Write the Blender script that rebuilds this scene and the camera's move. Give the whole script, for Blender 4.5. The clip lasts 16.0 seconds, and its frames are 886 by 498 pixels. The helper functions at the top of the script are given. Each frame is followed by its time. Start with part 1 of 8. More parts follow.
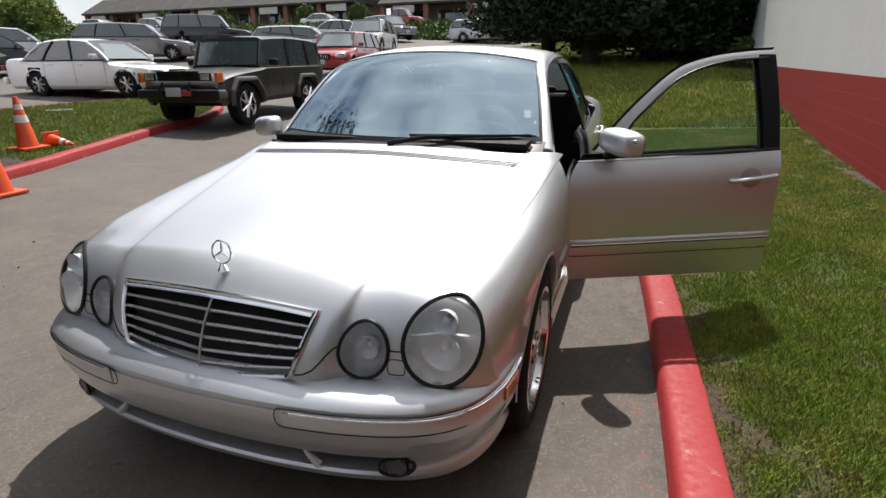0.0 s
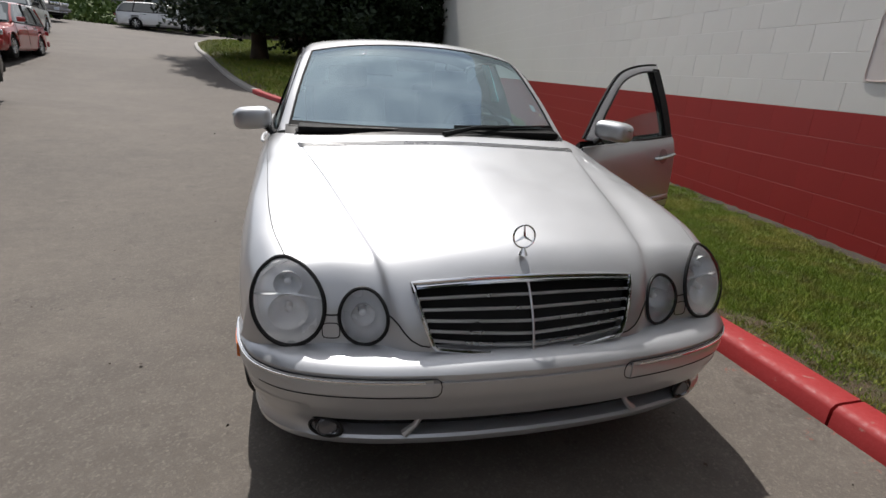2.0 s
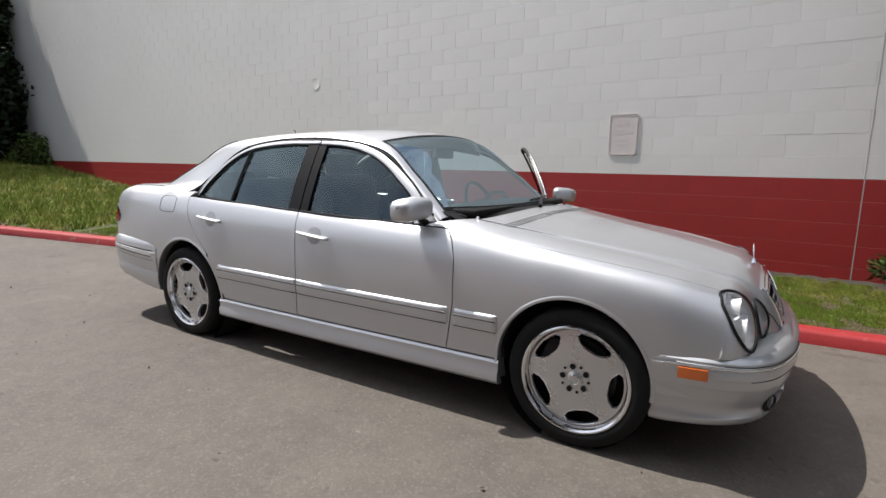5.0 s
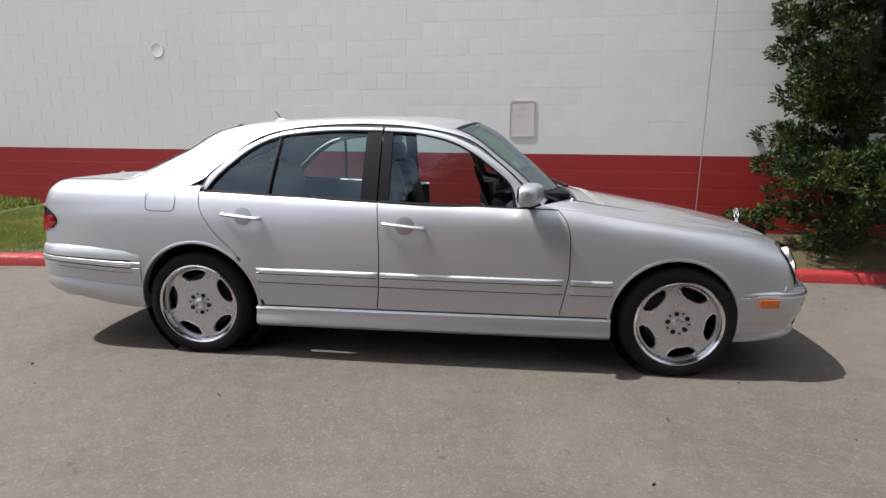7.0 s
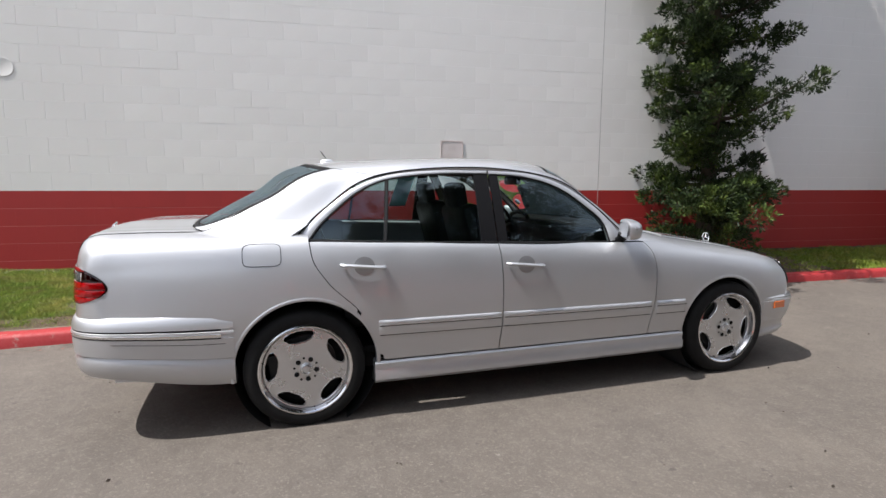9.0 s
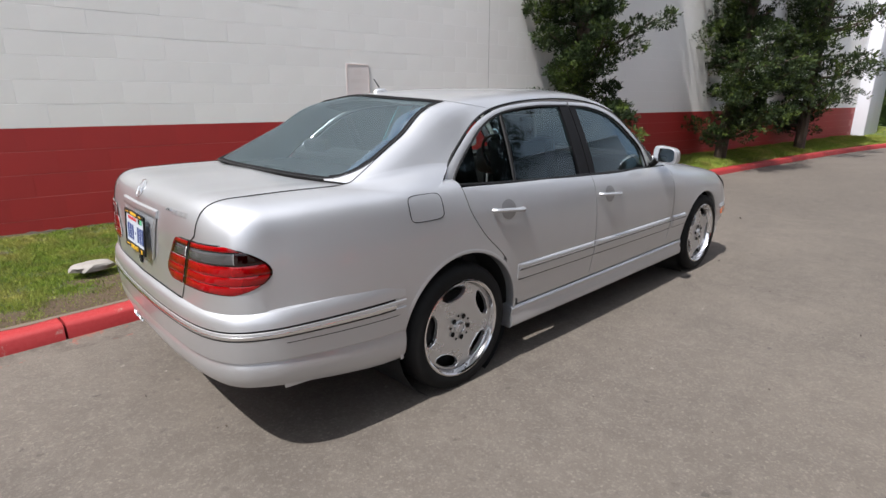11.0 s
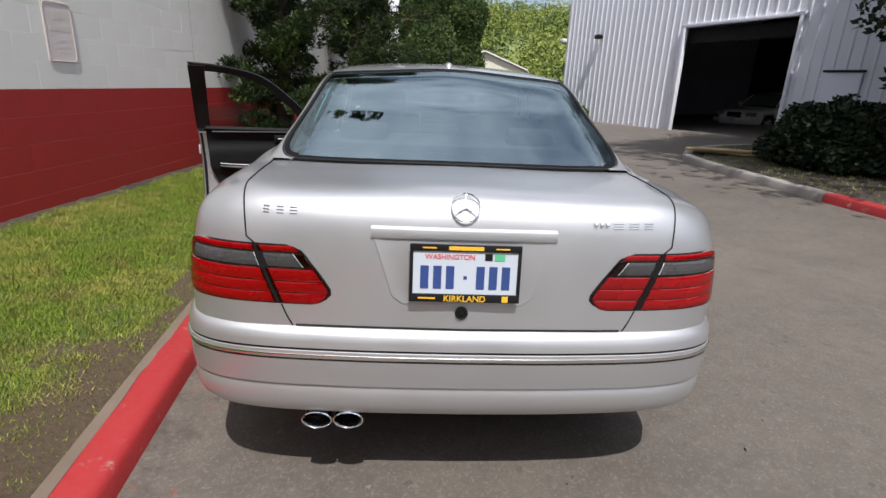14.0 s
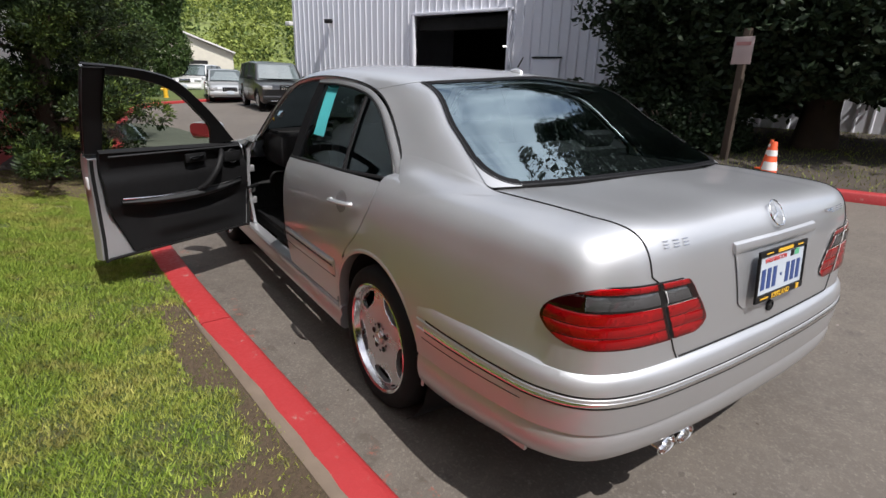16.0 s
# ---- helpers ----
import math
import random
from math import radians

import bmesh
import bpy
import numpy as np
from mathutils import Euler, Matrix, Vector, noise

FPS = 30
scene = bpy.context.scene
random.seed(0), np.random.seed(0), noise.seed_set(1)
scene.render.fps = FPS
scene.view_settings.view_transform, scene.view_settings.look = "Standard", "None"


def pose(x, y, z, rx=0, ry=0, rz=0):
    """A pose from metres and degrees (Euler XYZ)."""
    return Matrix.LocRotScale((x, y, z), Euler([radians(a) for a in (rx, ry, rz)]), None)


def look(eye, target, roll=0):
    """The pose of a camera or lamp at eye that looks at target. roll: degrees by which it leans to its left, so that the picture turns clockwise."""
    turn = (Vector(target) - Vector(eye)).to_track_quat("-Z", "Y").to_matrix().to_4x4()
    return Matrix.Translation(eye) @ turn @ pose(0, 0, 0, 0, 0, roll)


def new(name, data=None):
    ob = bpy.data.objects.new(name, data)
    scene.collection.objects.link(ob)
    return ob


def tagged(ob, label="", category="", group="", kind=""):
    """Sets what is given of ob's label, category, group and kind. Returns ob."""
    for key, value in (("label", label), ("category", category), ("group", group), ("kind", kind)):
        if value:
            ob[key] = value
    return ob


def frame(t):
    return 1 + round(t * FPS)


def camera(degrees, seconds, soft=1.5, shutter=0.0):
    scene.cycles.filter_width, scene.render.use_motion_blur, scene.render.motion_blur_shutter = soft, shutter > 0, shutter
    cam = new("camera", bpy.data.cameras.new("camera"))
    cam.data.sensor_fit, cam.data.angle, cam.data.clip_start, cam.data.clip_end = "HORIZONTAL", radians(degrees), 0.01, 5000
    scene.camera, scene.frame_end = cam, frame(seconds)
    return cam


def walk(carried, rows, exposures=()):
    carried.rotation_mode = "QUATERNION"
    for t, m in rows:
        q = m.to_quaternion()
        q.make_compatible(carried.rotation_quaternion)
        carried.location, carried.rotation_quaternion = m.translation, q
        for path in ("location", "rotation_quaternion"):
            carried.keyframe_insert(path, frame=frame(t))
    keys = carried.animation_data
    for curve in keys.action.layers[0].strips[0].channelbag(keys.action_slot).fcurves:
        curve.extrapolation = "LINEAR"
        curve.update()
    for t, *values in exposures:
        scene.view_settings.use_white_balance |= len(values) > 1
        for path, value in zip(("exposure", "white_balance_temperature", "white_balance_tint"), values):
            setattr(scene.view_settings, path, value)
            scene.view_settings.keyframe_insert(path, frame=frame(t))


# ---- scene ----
cam = camera(81.0, 16.0)
PATH = [
    (0, (1.157, -1.82, 1.401), (0.519, -0.052, 0.716), -0.6),
    (0.5, (0.745, -2.003, 1.364), (0.383, -0.168, 0.656), 0.2),
    (1, (0.307, -2.098, 1.36), (0.17, -0.227, 0.668), 0.9),
    (1.5, (-0.147, -2.08, 1.347), (0.08, -0.217, 0.657), 1.6),
    (2, (-0.647, -2.073, 1.333), (-0.158, -0.248, 0.676), 3.4),
    (2.5, (-1.118, -1.94, 1.306), (-0.365, -0.22, 0.616), 1.3),
    (3, (-1.583, -1.761, 1.277), (-0.583, -0.121, 0.72), 0.7),
    (3.5, (-2.021, -1.548, 1.286), (-0.867, -0.014, 0.727), 0.3),
    (4, (-2.391, -1.248, 1.285), (-1.014, 0.121, 0.805), -1.6),
    (4.2, (-2.548, -1.126, 1.256), (-1.094, 0.179, 0.825), -0.9),
    (6.3, (-3.621, 0.416, 1.253), (-1.718, 0.882, 0.849), -0.3),
    (6.5, (-3.676, 0.606, 1.286), (-1.761, 0.986, 0.853), -0.6),
    (7, (-3.786, 1.052, 1.293), (-1.834, 1.242, 0.901), 0.6),
    (7.5, (-3.856, 1.492, 1.321), (-1.902, 1.537, 0.897), 1.8),
    (8, (-3.814, 1.974, 1.357), (-1.873, 1.805, 0.906), 1.2),
    (8.2, (-3.797, 2.175, 1.332), (-1.854, 1.909, 0.942), 2.1),
    (10.3, (-3.043, 3.988, 1.339), (-1.403, 2.941, 0.876), -1.0),
    (10.5, (-2.892, 4.142, 1.398), (-1.308, 3.048, 0.855), 0.7),
    (11, (-2.571, 4.492, 1.384), (-1.152, 3.19, 0.846), -0.3),
    (11.5, (-2.175, 4.779, 1.384), (-0.901, 3.328, 0.864), -1.0),
    (12, (-1.706, 4.997, 1.4), (-0.601, 3.415, 0.876), 0.1),
    (12.5, (-1.247, 5.183, 1.403), (-0.426, 3.453, 0.827), 0.0),
    (13, (-0.76, 5.251, 1.381), (-0.292, 3.409, 0.757), 1.0),
    (13.5, (-0.299, 5.328, 1.365), (-0.134, 3.438, 0.734), 3.0),
    (14, (0.144, 5.385, 1.368), (0.035, 3.482, 0.764), 2.6),
    (14.5, (0.621, 5.331, 1.388), (0.227, 3.46, 0.801), 3.7),
    (15, (1.106, 5.238, 1.422), (0.503, 3.422, 0.841), 3.1),
    (15.5, (1.492, 5.014, 1.417), (0.688, 3.296, 0.781), 1.9),
    (16, (1.83, 4.676, 1.42), (0.751, 3.114, 0.794), 1.7),
]
EXPOSURE = [(t, e - 0.06, 6400 if t < 5 else 6250, 12 if t < 5 else 13) for t, e in [(0.0, 0.58), (0.5, 0.46), (1.5, 0.18), (2.5, 0.17), (3.5, 0.43), (6.5, 0.71), (8.0, 0.87), (11.0, 0.83), (13.0, 0.73), (14.5, 0.47), (16.0, 0.56)]]
walk(cam, [(t, look(eye, target, roll)) for t, eye, target, roll in PATH], EXPOSURE)

# ---- sky, sun ----
world = bpy.data.worlds.new("world")
scene.world = world
world.use_nodes = True
wn = world.node_tree
wn.nodes.clear()
w_out = wn.nodes.new("ShaderNodeOutputWorld")
w_bg = wn.nodes.new("ShaderNodeBackground")
w_sky = wn.nodes.new("ShaderNodeTexSky")
w_sky.sky_type = "NISHITA"
w_sky.sun_disc = False
w_sky.sun_elevation = radians(58)
w_sky.sun_rotation = radians(-9)
w_sky.dust_density = 1.5
w_sky.air_density = 1.0
w_bg.inputs["Strength"].default_value = 0.082
# broken white cloud over the whole sky
w_co = wn.nodes.new("ShaderNodeTexCoord")
w_map = wn.nodes.new("ShaderNodeMapping")
w_map.inputs["Scale"].default_value = (1.0, 1.0, 2.2)
w_noise = wn.nodes.new("ShaderNodeTexNoise")
w_noise.inputs["Scale"].default_value, w_noise.inputs["Detail"].default_value, w_noise.inputs["Roughness"].default_value = 1.7, 7.0, 0.55
w_ramp = wn.nodes.new("ShaderNodeValToRGB")
w_ramp.color_ramp.elements[0].position, w_ramp.color_ramp.elements[1].position = 0.34, 0.66
w_mix = wn.nodes.new("ShaderNodeMix")
w_mix.data_type = "RGBA"
w_dot = wn.nodes.new("ShaderNodeVectorMath")
w_dot.operation = "DOT_PRODUCT"
w_dot.inputs[1].default_value = Vector((-0.095, 0.6, 1.0)).normalized()
w_glow = wn.nodes.new("ShaderNodeMapRange")
w_glow.inputs["From Min"].default_value, w_glow.inputs["From Max"].default_value = 0.2, 1.0
w_glow.inputs["To Min"].default_value, w_glow.inputs["To Max"].default_value = 8.4, 13.0
w_cloud = wn.nodes.new("ShaderNodeVectorMath")
w_cloud.operation = "SCALE"
w_cloud.inputs[0].default_value = (0.97, 0.985, 1.0)
wn.links.new(w_co.outputs["Generated"], w_dot.inputs[0])
wn.links.new(w_dot.outputs["Value"], w_glow.inputs["Value"])
wn.links.new(w_glow.outputs[0], w_cloud.inputs["Scale"])
wn.links.new(w_cloud.outputs[0], w_mix.inputs[7])
wn.links.new(w_co.outputs["Generated"], w_map.inputs[0])
wn.links.new(w_map.outputs[0], w_noise.inputs["Vector"])
wn.links.new(w_noise.outputs["Fac"], w_ramp.inputs[0])
wn.links.new(w_ramp.outputs[0], w_mix.inputs[0])
wn.links.new(w_sky.outputs[0], w_mix.inputs[6])
wn.links.new(w_mix.outputs[2], w_bg.inputs[0])
wn.links.new(w_bg.outputs[0], w_out.inputs[0])
SUN_TO = Vector((0.06, -0.6, -1.0)).normalized()
sun_data = bpy.data.lights.new("sun", "SUN")
sun_data.energy, sun_data.angle, sun_data.color = 4.2, radians(0.55), (1.0, 0.955, 0.88)
sun = new("sun", sun_data)
sun.matrix_world = Matrix.Translation((-3, 14, 24)) @ SUN_TO.to_track_quat("-Z", "Y").to_matrix().to_4x4()


# ---- materials ----
class Nodes:
    """A short way to write a node material."""

    def __init__(self, name):
        self.mat = bpy.data.materials.new(name)
        self.mat.use_nodes = True
        self.tree = self.mat.node_tree
        self.bsdf = self.tree.nodes["Principled BSDF"]
        self.co = self.tree.nodes.new("ShaderNodeTexCoord").outputs["Object"]

    def put(self, socket, value):
        if isinstance(value, bpy.types.NodeSocket):
            self.tree.links.new(value, socket)
        else:
            socket.default_value = (*value, 1.0) if isinstance(value, tuple) and len(value) == 3 and socket.type == "RGBA" else value

    def set(self, **kw):
        for key, value in kw.items():
            self.put(self.bsdf.inputs[key.replace("_", " ")], value)
        return self

    def noise(self, scale, detail=4.0, rough=0.55, stretch=None):
        n = self.tree.nodes.new("ShaderNodeTexNoise")
        n.inputs["Scale"].default_value, n.inputs["Detail"].default_value, n.inputs["Roughness"].default_value = scale, detail, rough
        co = self.co
        if stretch:
            m = self.tree.nodes.new("ShaderNodeMapping")
            m.inputs["Scale"].default_value = stretch
            self.tree.links.new(self.co, m.inputs[0])
            co = m.outputs[0]
        self.tree.links.new(co, n.inputs["Vector"])
        return n.outputs["Fac"]

    def cells(self, scale, feature="F1"):
        n = self.tree.nodes.new("ShaderNodeTexVoronoi")
        n.feature = feature
        n.inputs["Scale"].default_value = scale
        self.tree.links.new(self.co, n.inputs["Vector"])
        return n.outputs["Color" if feature == "F1" else "Distance"]

    def ramp(self, fac, *stops):
        n = self.tree.nodes.new("ShaderNodeValToRGB")
        r = n.color_ramp
        while len(r.elements) < len(stops):
            r.elements.new(0.5)
        for e, (p, c) in zip(r.elements, stops):
            e.position, e.color = p, (*c, 1.0) if isinstance(c, tuple) else (c, c, c, 1.0)
        self.tree.links.new(fac, n.inputs[0])
        return n.outputs[0]

    def mix(self, fac, a, b, blend="MIX"):
        n = self.tree.nodes.new("ShaderNodeMix")
        n.data_type, n.blend_type = "RGBA", blend
        self.put(n.inputs[0], fac)
        self.put(n.inputs[6], a)
        self.put(n.inputs[7], b)
        return n.outputs[2]

    def math(self, op, a, b=0.0):
        n = self.tree.nodes.new("ShaderNodeMath")
        n.operation = op
        self.put(n.inputs[0], a)
        self.put(n.inputs[1], b)
        return n.outputs[0]

    def bump(self, height, strength, distance):
        n = self.tree.nodes.new("ShaderNodeBump")
        n.inputs["Strength"].default_value, n.inputs["Distance"].default_value = strength, distance
        self.tree.links.new(height, n.inputs["Height"])
        self.tree.links.new(n.outputs[0], self.bsdf.inputs["Normal"])
        return self

    def random(self, island=False):
        if island:
            return self.tree.nodes.new("ShaderNodeNewGeometry").outputs["Random Per Island"]
        return self.tree.nodes.new("ShaderNodeObjectInfo").outputs["Random"]


def plain(name, color, rough=0.5, metal=0.0, vary=0.12, scale=30.0, bump=0.0, **kw):
    """A surface with a little variation of tone and gloss at two scales."""
    n = Nodes(name)
    dark, light = tuple(c * (1 - vary) for c in color), tuple(min(1.0, c * (1 + vary)) for c in color)
    big = n.ramp(n.noise(scale / 12), (0.3, dark), (0.7, light))
    n.set(Base_Color=n.mix(n.math("MULTIPLY", n.noise(scale), 0.35), big, dark), Metallic=metal, Roughness=n.ramp(n.noise(scale / 4), (0.3, max(0.0, rough - 0.06)), (0.7, min(1.0, rough + 0.06))), **kw)
    if bump:
        n.bump(n.noise(scale * 2), bump, 0.004)
    return n.mat


def car_paint(name, color, metal=0.0, rough=0.4, coat=1.0):
    """Car paint under clear coat, with fine flake and a film of dust."""
    n = Nodes(name)
    tone = n.mix(n.math("MULTIPLY", n.noise(1400.0, 1.0), 0.22 if metal else 0.04), color, tuple(min(1.0, c * 1.35) for c in color))
    dust = n.ramp(n.noise(3.0, 6.0), (0.35, 0.0), (0.75, 0.05 if max(color) > 0.05 else 0.012))
    n.set(Base_Color=n.mix(dust, tone, (0.35, 0.33, 0.30)), Metallic=metal, Roughness=n.ramp(n.noise(5.0), (0.3, rough - 0.03), (0.7, rough + 0.04)), Coat_Weight=coat, Coat_Roughness=0.04, Coat_IOR=1.5)
    return n.mat


def glass(name, color, rough=0.0, ior=1.45, shade=(0.74, 0.92, 1.0)):
    """A thin pane: see-through, tinted; by default the reflected sky's blue is put into its gloss colour."""
    n = Nodes(name)
    t = n.tree
    clear = t.nodes.new("ShaderNodeBsdfTransparent")
    clear.inputs[0].default_value = (*color, 1)
    shine = t.nodes.new("ShaderNodeBsdfGlossy")
    shine.inputs["Roughness"].default_value = rough
    shine.inputs[0].default_value = (*shade, 1)
    fres = t.nodes.new("ShaderNodeFresnel")
    fres.inputs[0].default_value = ior
    m = t.nodes.new("ShaderNodeMixShader")
    t.links.new(fres.outputs[0], m.inputs[0])
    t.links.new(clear.outputs[0], m.inputs[1])
    t.links.new(shine.outputs[0], m.inputs[2])
    t.links.new(m.outputs[0], t.nodes["Material Output"].inputs[0])
    return n.mat


def asphalt(flakes=False):
    n = Nodes("gutter_asphalt" if flakes else "asphalt")
    grain = n.noise(210.0, 4.0, 0.75)
    stone = n.cells(105.0)
    base = n.ramp(n.noise(0.30, 6.0, 0.6), (0.32, (0.090, 0.076, 0.063)), (0.68, (0.155, 0.132, 0.109)))
    base = n.mix(n.ramp(n.noise(1.5, 8.0, 0.7), (0.38, 0.0), (0.70, 0.75)), base, (0.078, 0.066, 0.056))
    base = n.mix(n.ramp(n.noise(9.0, 6.0, 0.7), (0.45, 0.0), (0.72, 0.40)), base, (0.190, 0.167, 0.142))
    base = n.mix(n.ramp(stone, (0.62, 0.0), (0.96, 0.45)), base, (0.25, 0.220, 0.190))
    base = n.mix(n.ramp(n.cells(57.0), (0.95, 0.0), (0.99, 0.55)), base, (0.34, 0.315, 0.285))
    base = n.mix(n.ramp(n.cells(41.0), (0.90, 0.0), (0.99, 0.65)), base, (0.030, 0.027, 0.025))
    base = n.mix(n.ramp(n.noise(2.3, 8.0, 0.7), (0.64, 0.0), (0.71, 0.7)), base, (0.042, 0.038, 0.035))
    base = n.mix(n.ramp(grain, (0.40, 0.5), (0.60, 0.0)), base, (0.050, 0.045, 0.041))
    if flakes:
        base = n.mix(n.ramp(n.noise(6.0, 8.0, 0.75), (0.50, 0.0), (0.60, 0.55)), base, (0.055, 0.044, 0.034))
        base = n.mix(n.ramp(n.noise(8.0, 8.0, 0.75), (0.585, 0.0), (0.63, 0.75)), base, (0.24, 0.075, 0.052))
    n.set(Base_Color=base, Roughness=n.ramp(grain, (0.3, 0.68), (0.7, 0.92)))
    n.bump(n.mix(0.4, grain, stone), 0.6, 0.005)
    return n.mat


def kerb_paint(name, paint, worn, amount):
    n = Nodes(name)
    wear = n.ramp(n.noise(9.0, 8.0, 0.7), (amount, 0.0), (amount + 0.08, 1.0))
    tone = n.mix(n.noise(1.3), paint, tuple(c * 0.72 for c in paint))
    n.set(Base_Color=n.mix(wear, tone, worn), Roughness=n.ramp(n.noise(40.0), (0.3, 0.5), (0.7, 0.8)))
    n.bump(n.noise(60.0, 6.0), 0.3, 0.004)
    return n.mat


def block_paint(name, paint, dirt):
    """Painted concrete block: brush marks, small pits and grime."""
    n = Nodes(name)
    tone = n.mix(n.ramp(n.noise(0.6, 5.0), (0.35, 0.0), (0.75, 0.6)), paint, dirt)
    rnd = n.mix(n.math("MULTIPLY", n.random(), 0.35), tone, tuple(c * 0.86 for c in paint))
    n.set(Base_Color=n.mix(n.ramp(n.noise(24.0, 6.0), (0.62, 0.0), (0.75, 0.25)), rnd, dirt), Roughness=0.62)
    n.bump(n.noise(120.0, 5.0, 0.7), 0.25, 0.003)
    return n.mat


def leafy(name, dark, light, rough=0.6):
    n = Nodes(name)
    tone = n.mix(n.random(island=True), dark, light)
    n.set(Base_Color=n.mix(n.math("MULTIPLY", n.noise(1.5), 0.4), tone, dark), Roughness=rough)
    n.bsdf.inputs["Specular IOR Level"].default_value = 0.25
    return n.mat


def woods():
    """Hillside trees: noise sets yellow-green stands, sunlight put into their colour, and darker ones between them."""
    n = Nodes("hill_woods")
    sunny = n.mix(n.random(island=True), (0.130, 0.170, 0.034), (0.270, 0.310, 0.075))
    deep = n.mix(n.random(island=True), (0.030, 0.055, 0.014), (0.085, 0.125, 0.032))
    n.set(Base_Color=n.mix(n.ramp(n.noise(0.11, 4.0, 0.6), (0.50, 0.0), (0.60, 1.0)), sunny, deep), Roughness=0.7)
    n.bsdf.inputs["Specular IOR Level"].default_value = 0.2
    return n.mat


def turf_floor():
    """Mossy turf between the blades, with brown earth showing in patches."""
    n = Nodes("turf_floor")
    green = n.mix(n.noise(26.0, 6.0), (0.035, 0.062, 0.012), (0.110, 0.135, 0.032))
    earth = n.mix(n.noise(40.0, 6.0), (0.045, 0.029, 0.018), (0.135, 0.090, 0.055))
    worn = n.tree.nodes.new("ShaderNodeAttribute")
    worn.attribute_name = "worn"
    ragged = n.math("ADD", worn.outputs["Fac"], n.math("MULTIPLY", n.math("SUBTRACT", n.noise(30.0, 6.0, 0.7), 0.5), 0.9))
    n.set(Base_Color=n.mix(n.ramp(ragged, (0.06, 0.0), (0.30, 0.95)), green, earth), Roughness=0.95)
    n.bump(n.noise(45.0, 8.0, 0.75), 1.0, 0.02)
    return n.mat


def grass():
    """Mown grass: lush and dry patches, each blade a little different."""
    n = Nodes("grass_blades")
    lush = n.mix(n.random(island=True), (0.080, 0.140, 0.012), (0.250, 0.320, 0.045))
    dry = n.mix(n.random(island=True), (0.220, 0.205, 0.036), (0.480, 0.420, 0.130))
    dull = n.mix(n.random(island=True), (0.090, 0.085, 0.020), (0.210, 0.170, 0.060))
    tone = n.mix(n.ramp(n.noise(2.2, 7.0, 0.7), (0.45, 0.0), (0.66, 0.85)), lush, dry)
    n.set(Base_Color=n.mix(n.ramp(n.noise(5.0, 6.0, 0.7), (0.50, 0.0), (0.66, 0.75)), tone, dull), Roughness=0.65)
    n.bsdf.inputs["Specular IOR Level"].default_value = 0.25
    return n.mat


def pine():
    """Needle foliage: dark shade and lit yellow-green tips, both put into the colour by noise."""
    n = Nodes("pine_needles")
    shade_tone = n.mix(n.random(island=True), (0.005, 0.012, 0.004), (0.026, 0.046, 0.011))
    lit_tone = n.mix(n.random(island=True), (0.030, 0.052, 0.010), (0.120, 0.165, 0.030))
    n.set(Base_Color=n.mix(n.ramp(n.noise(3.0, 3.0), (0.48, 0.0), (0.66, 1.0)), shade_tone, lit_tone), Roughness=0.6)
    n.bsdf.inputs["Specular IOR Level"].default_value = 0.25
    return n.mat


M_ASPHALT = asphalt()
M_SILVER = car_paint("silver_paint", (0.53, 0.54, 0.558), 0.82, 0.46, 0.9)
M_CHROME = plain("chrome", (0.80, 0.81, 0.82), 0.08, 1.0, 0.03)
M_ALLOY = plain("alloy_paint", (0.60, 0.60, 0.60), 0.30, 0.75, 0.05)
M_LIP = plain("polished_alloy", (0.75, 0.75, 0.76), 0.16, 1.0, 0.04)
M_RUBBER = plain("rubber", (0.009, 0.009, 0.009), 0.75, 0.0, 0.2, 60, 0.2, Specular_IOR_Level=0.2)
M_TRIM = plain("black_trim", (0.010, 0.010, 0.0105), 0.42, 0.0, 0.15, Specular_IOR_Level=0.25)
M_IRON = plain("brake_iron", (0.045, 0.043, 0.042), 0.5, 0.6)
M_FOG = plain("fog_glass", (0.16, 0.16, 0.17), 0.12, 0.5)
# near-black: shade inside gaps, holes and openings, put into the colour
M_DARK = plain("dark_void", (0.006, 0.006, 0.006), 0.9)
M_LEATHER = plain("dark_leather", (0.009, 0.0095, 0.0105), 0.55, 0.0, 0.2, 80, 0.2)
M_DASH = plain("dash_plastic", (0.007, 0.007, 0.0075), 0.6, 0.0, 0.15, 120, 0.2, Specular_IOR_Level=0.2)
# index far above real glass, to strengthen the blue-tinted sky reflection
M_GLASS = glass("car_glass", (0.60, 0.76, 0.78), ior=4.5)
M_SIDE_GLASS = glass("side_glass", (0.60, 0.72, 0.71), ior=1.75)
M_DOOR_GLASS = glass("door_glass", (0.66, 0.82, 0.72), ior=1.5)
M_FRIT = plain("black_glass_border", (0.005, 0.005, 0.006), 0.55, Specular_IOR_Level=0.15)
M_MIRROR = plain("mirror", (0.85, 0.86, 0.87), 0.03, 1.0, 0.02)
M_BOWL = plain("lamp_bowl", (0.92, 0.92, 0.93), 0.24, 0.12, 0.03)
M_LENS = glass("lamp_glass", (0.97, 0.98, 0.99), shade=(1, 1, 1))
M_REFLECT = plain("reflector", (0.80, 0.80, 0.81), 0.28, 0.45, 0.05)
M_REDLENS = glass("red_lens", (0.43, 0.002, 0.005), 0.03, ior=1.55, shade=(1, 1, 1))
M_REDPLASTIC = plain("red_plastic", (0.26, 0.0025, 0.006), 0.12, 0.0, 0.3, 300, Coat_Weight=1.0, Coat_Roughness=0.03)
M_SMOKE = glass("smoked_lens", (0.12, 0.12, 0.125), 0.03, ior=1.55, shade=(1, 1, 1))
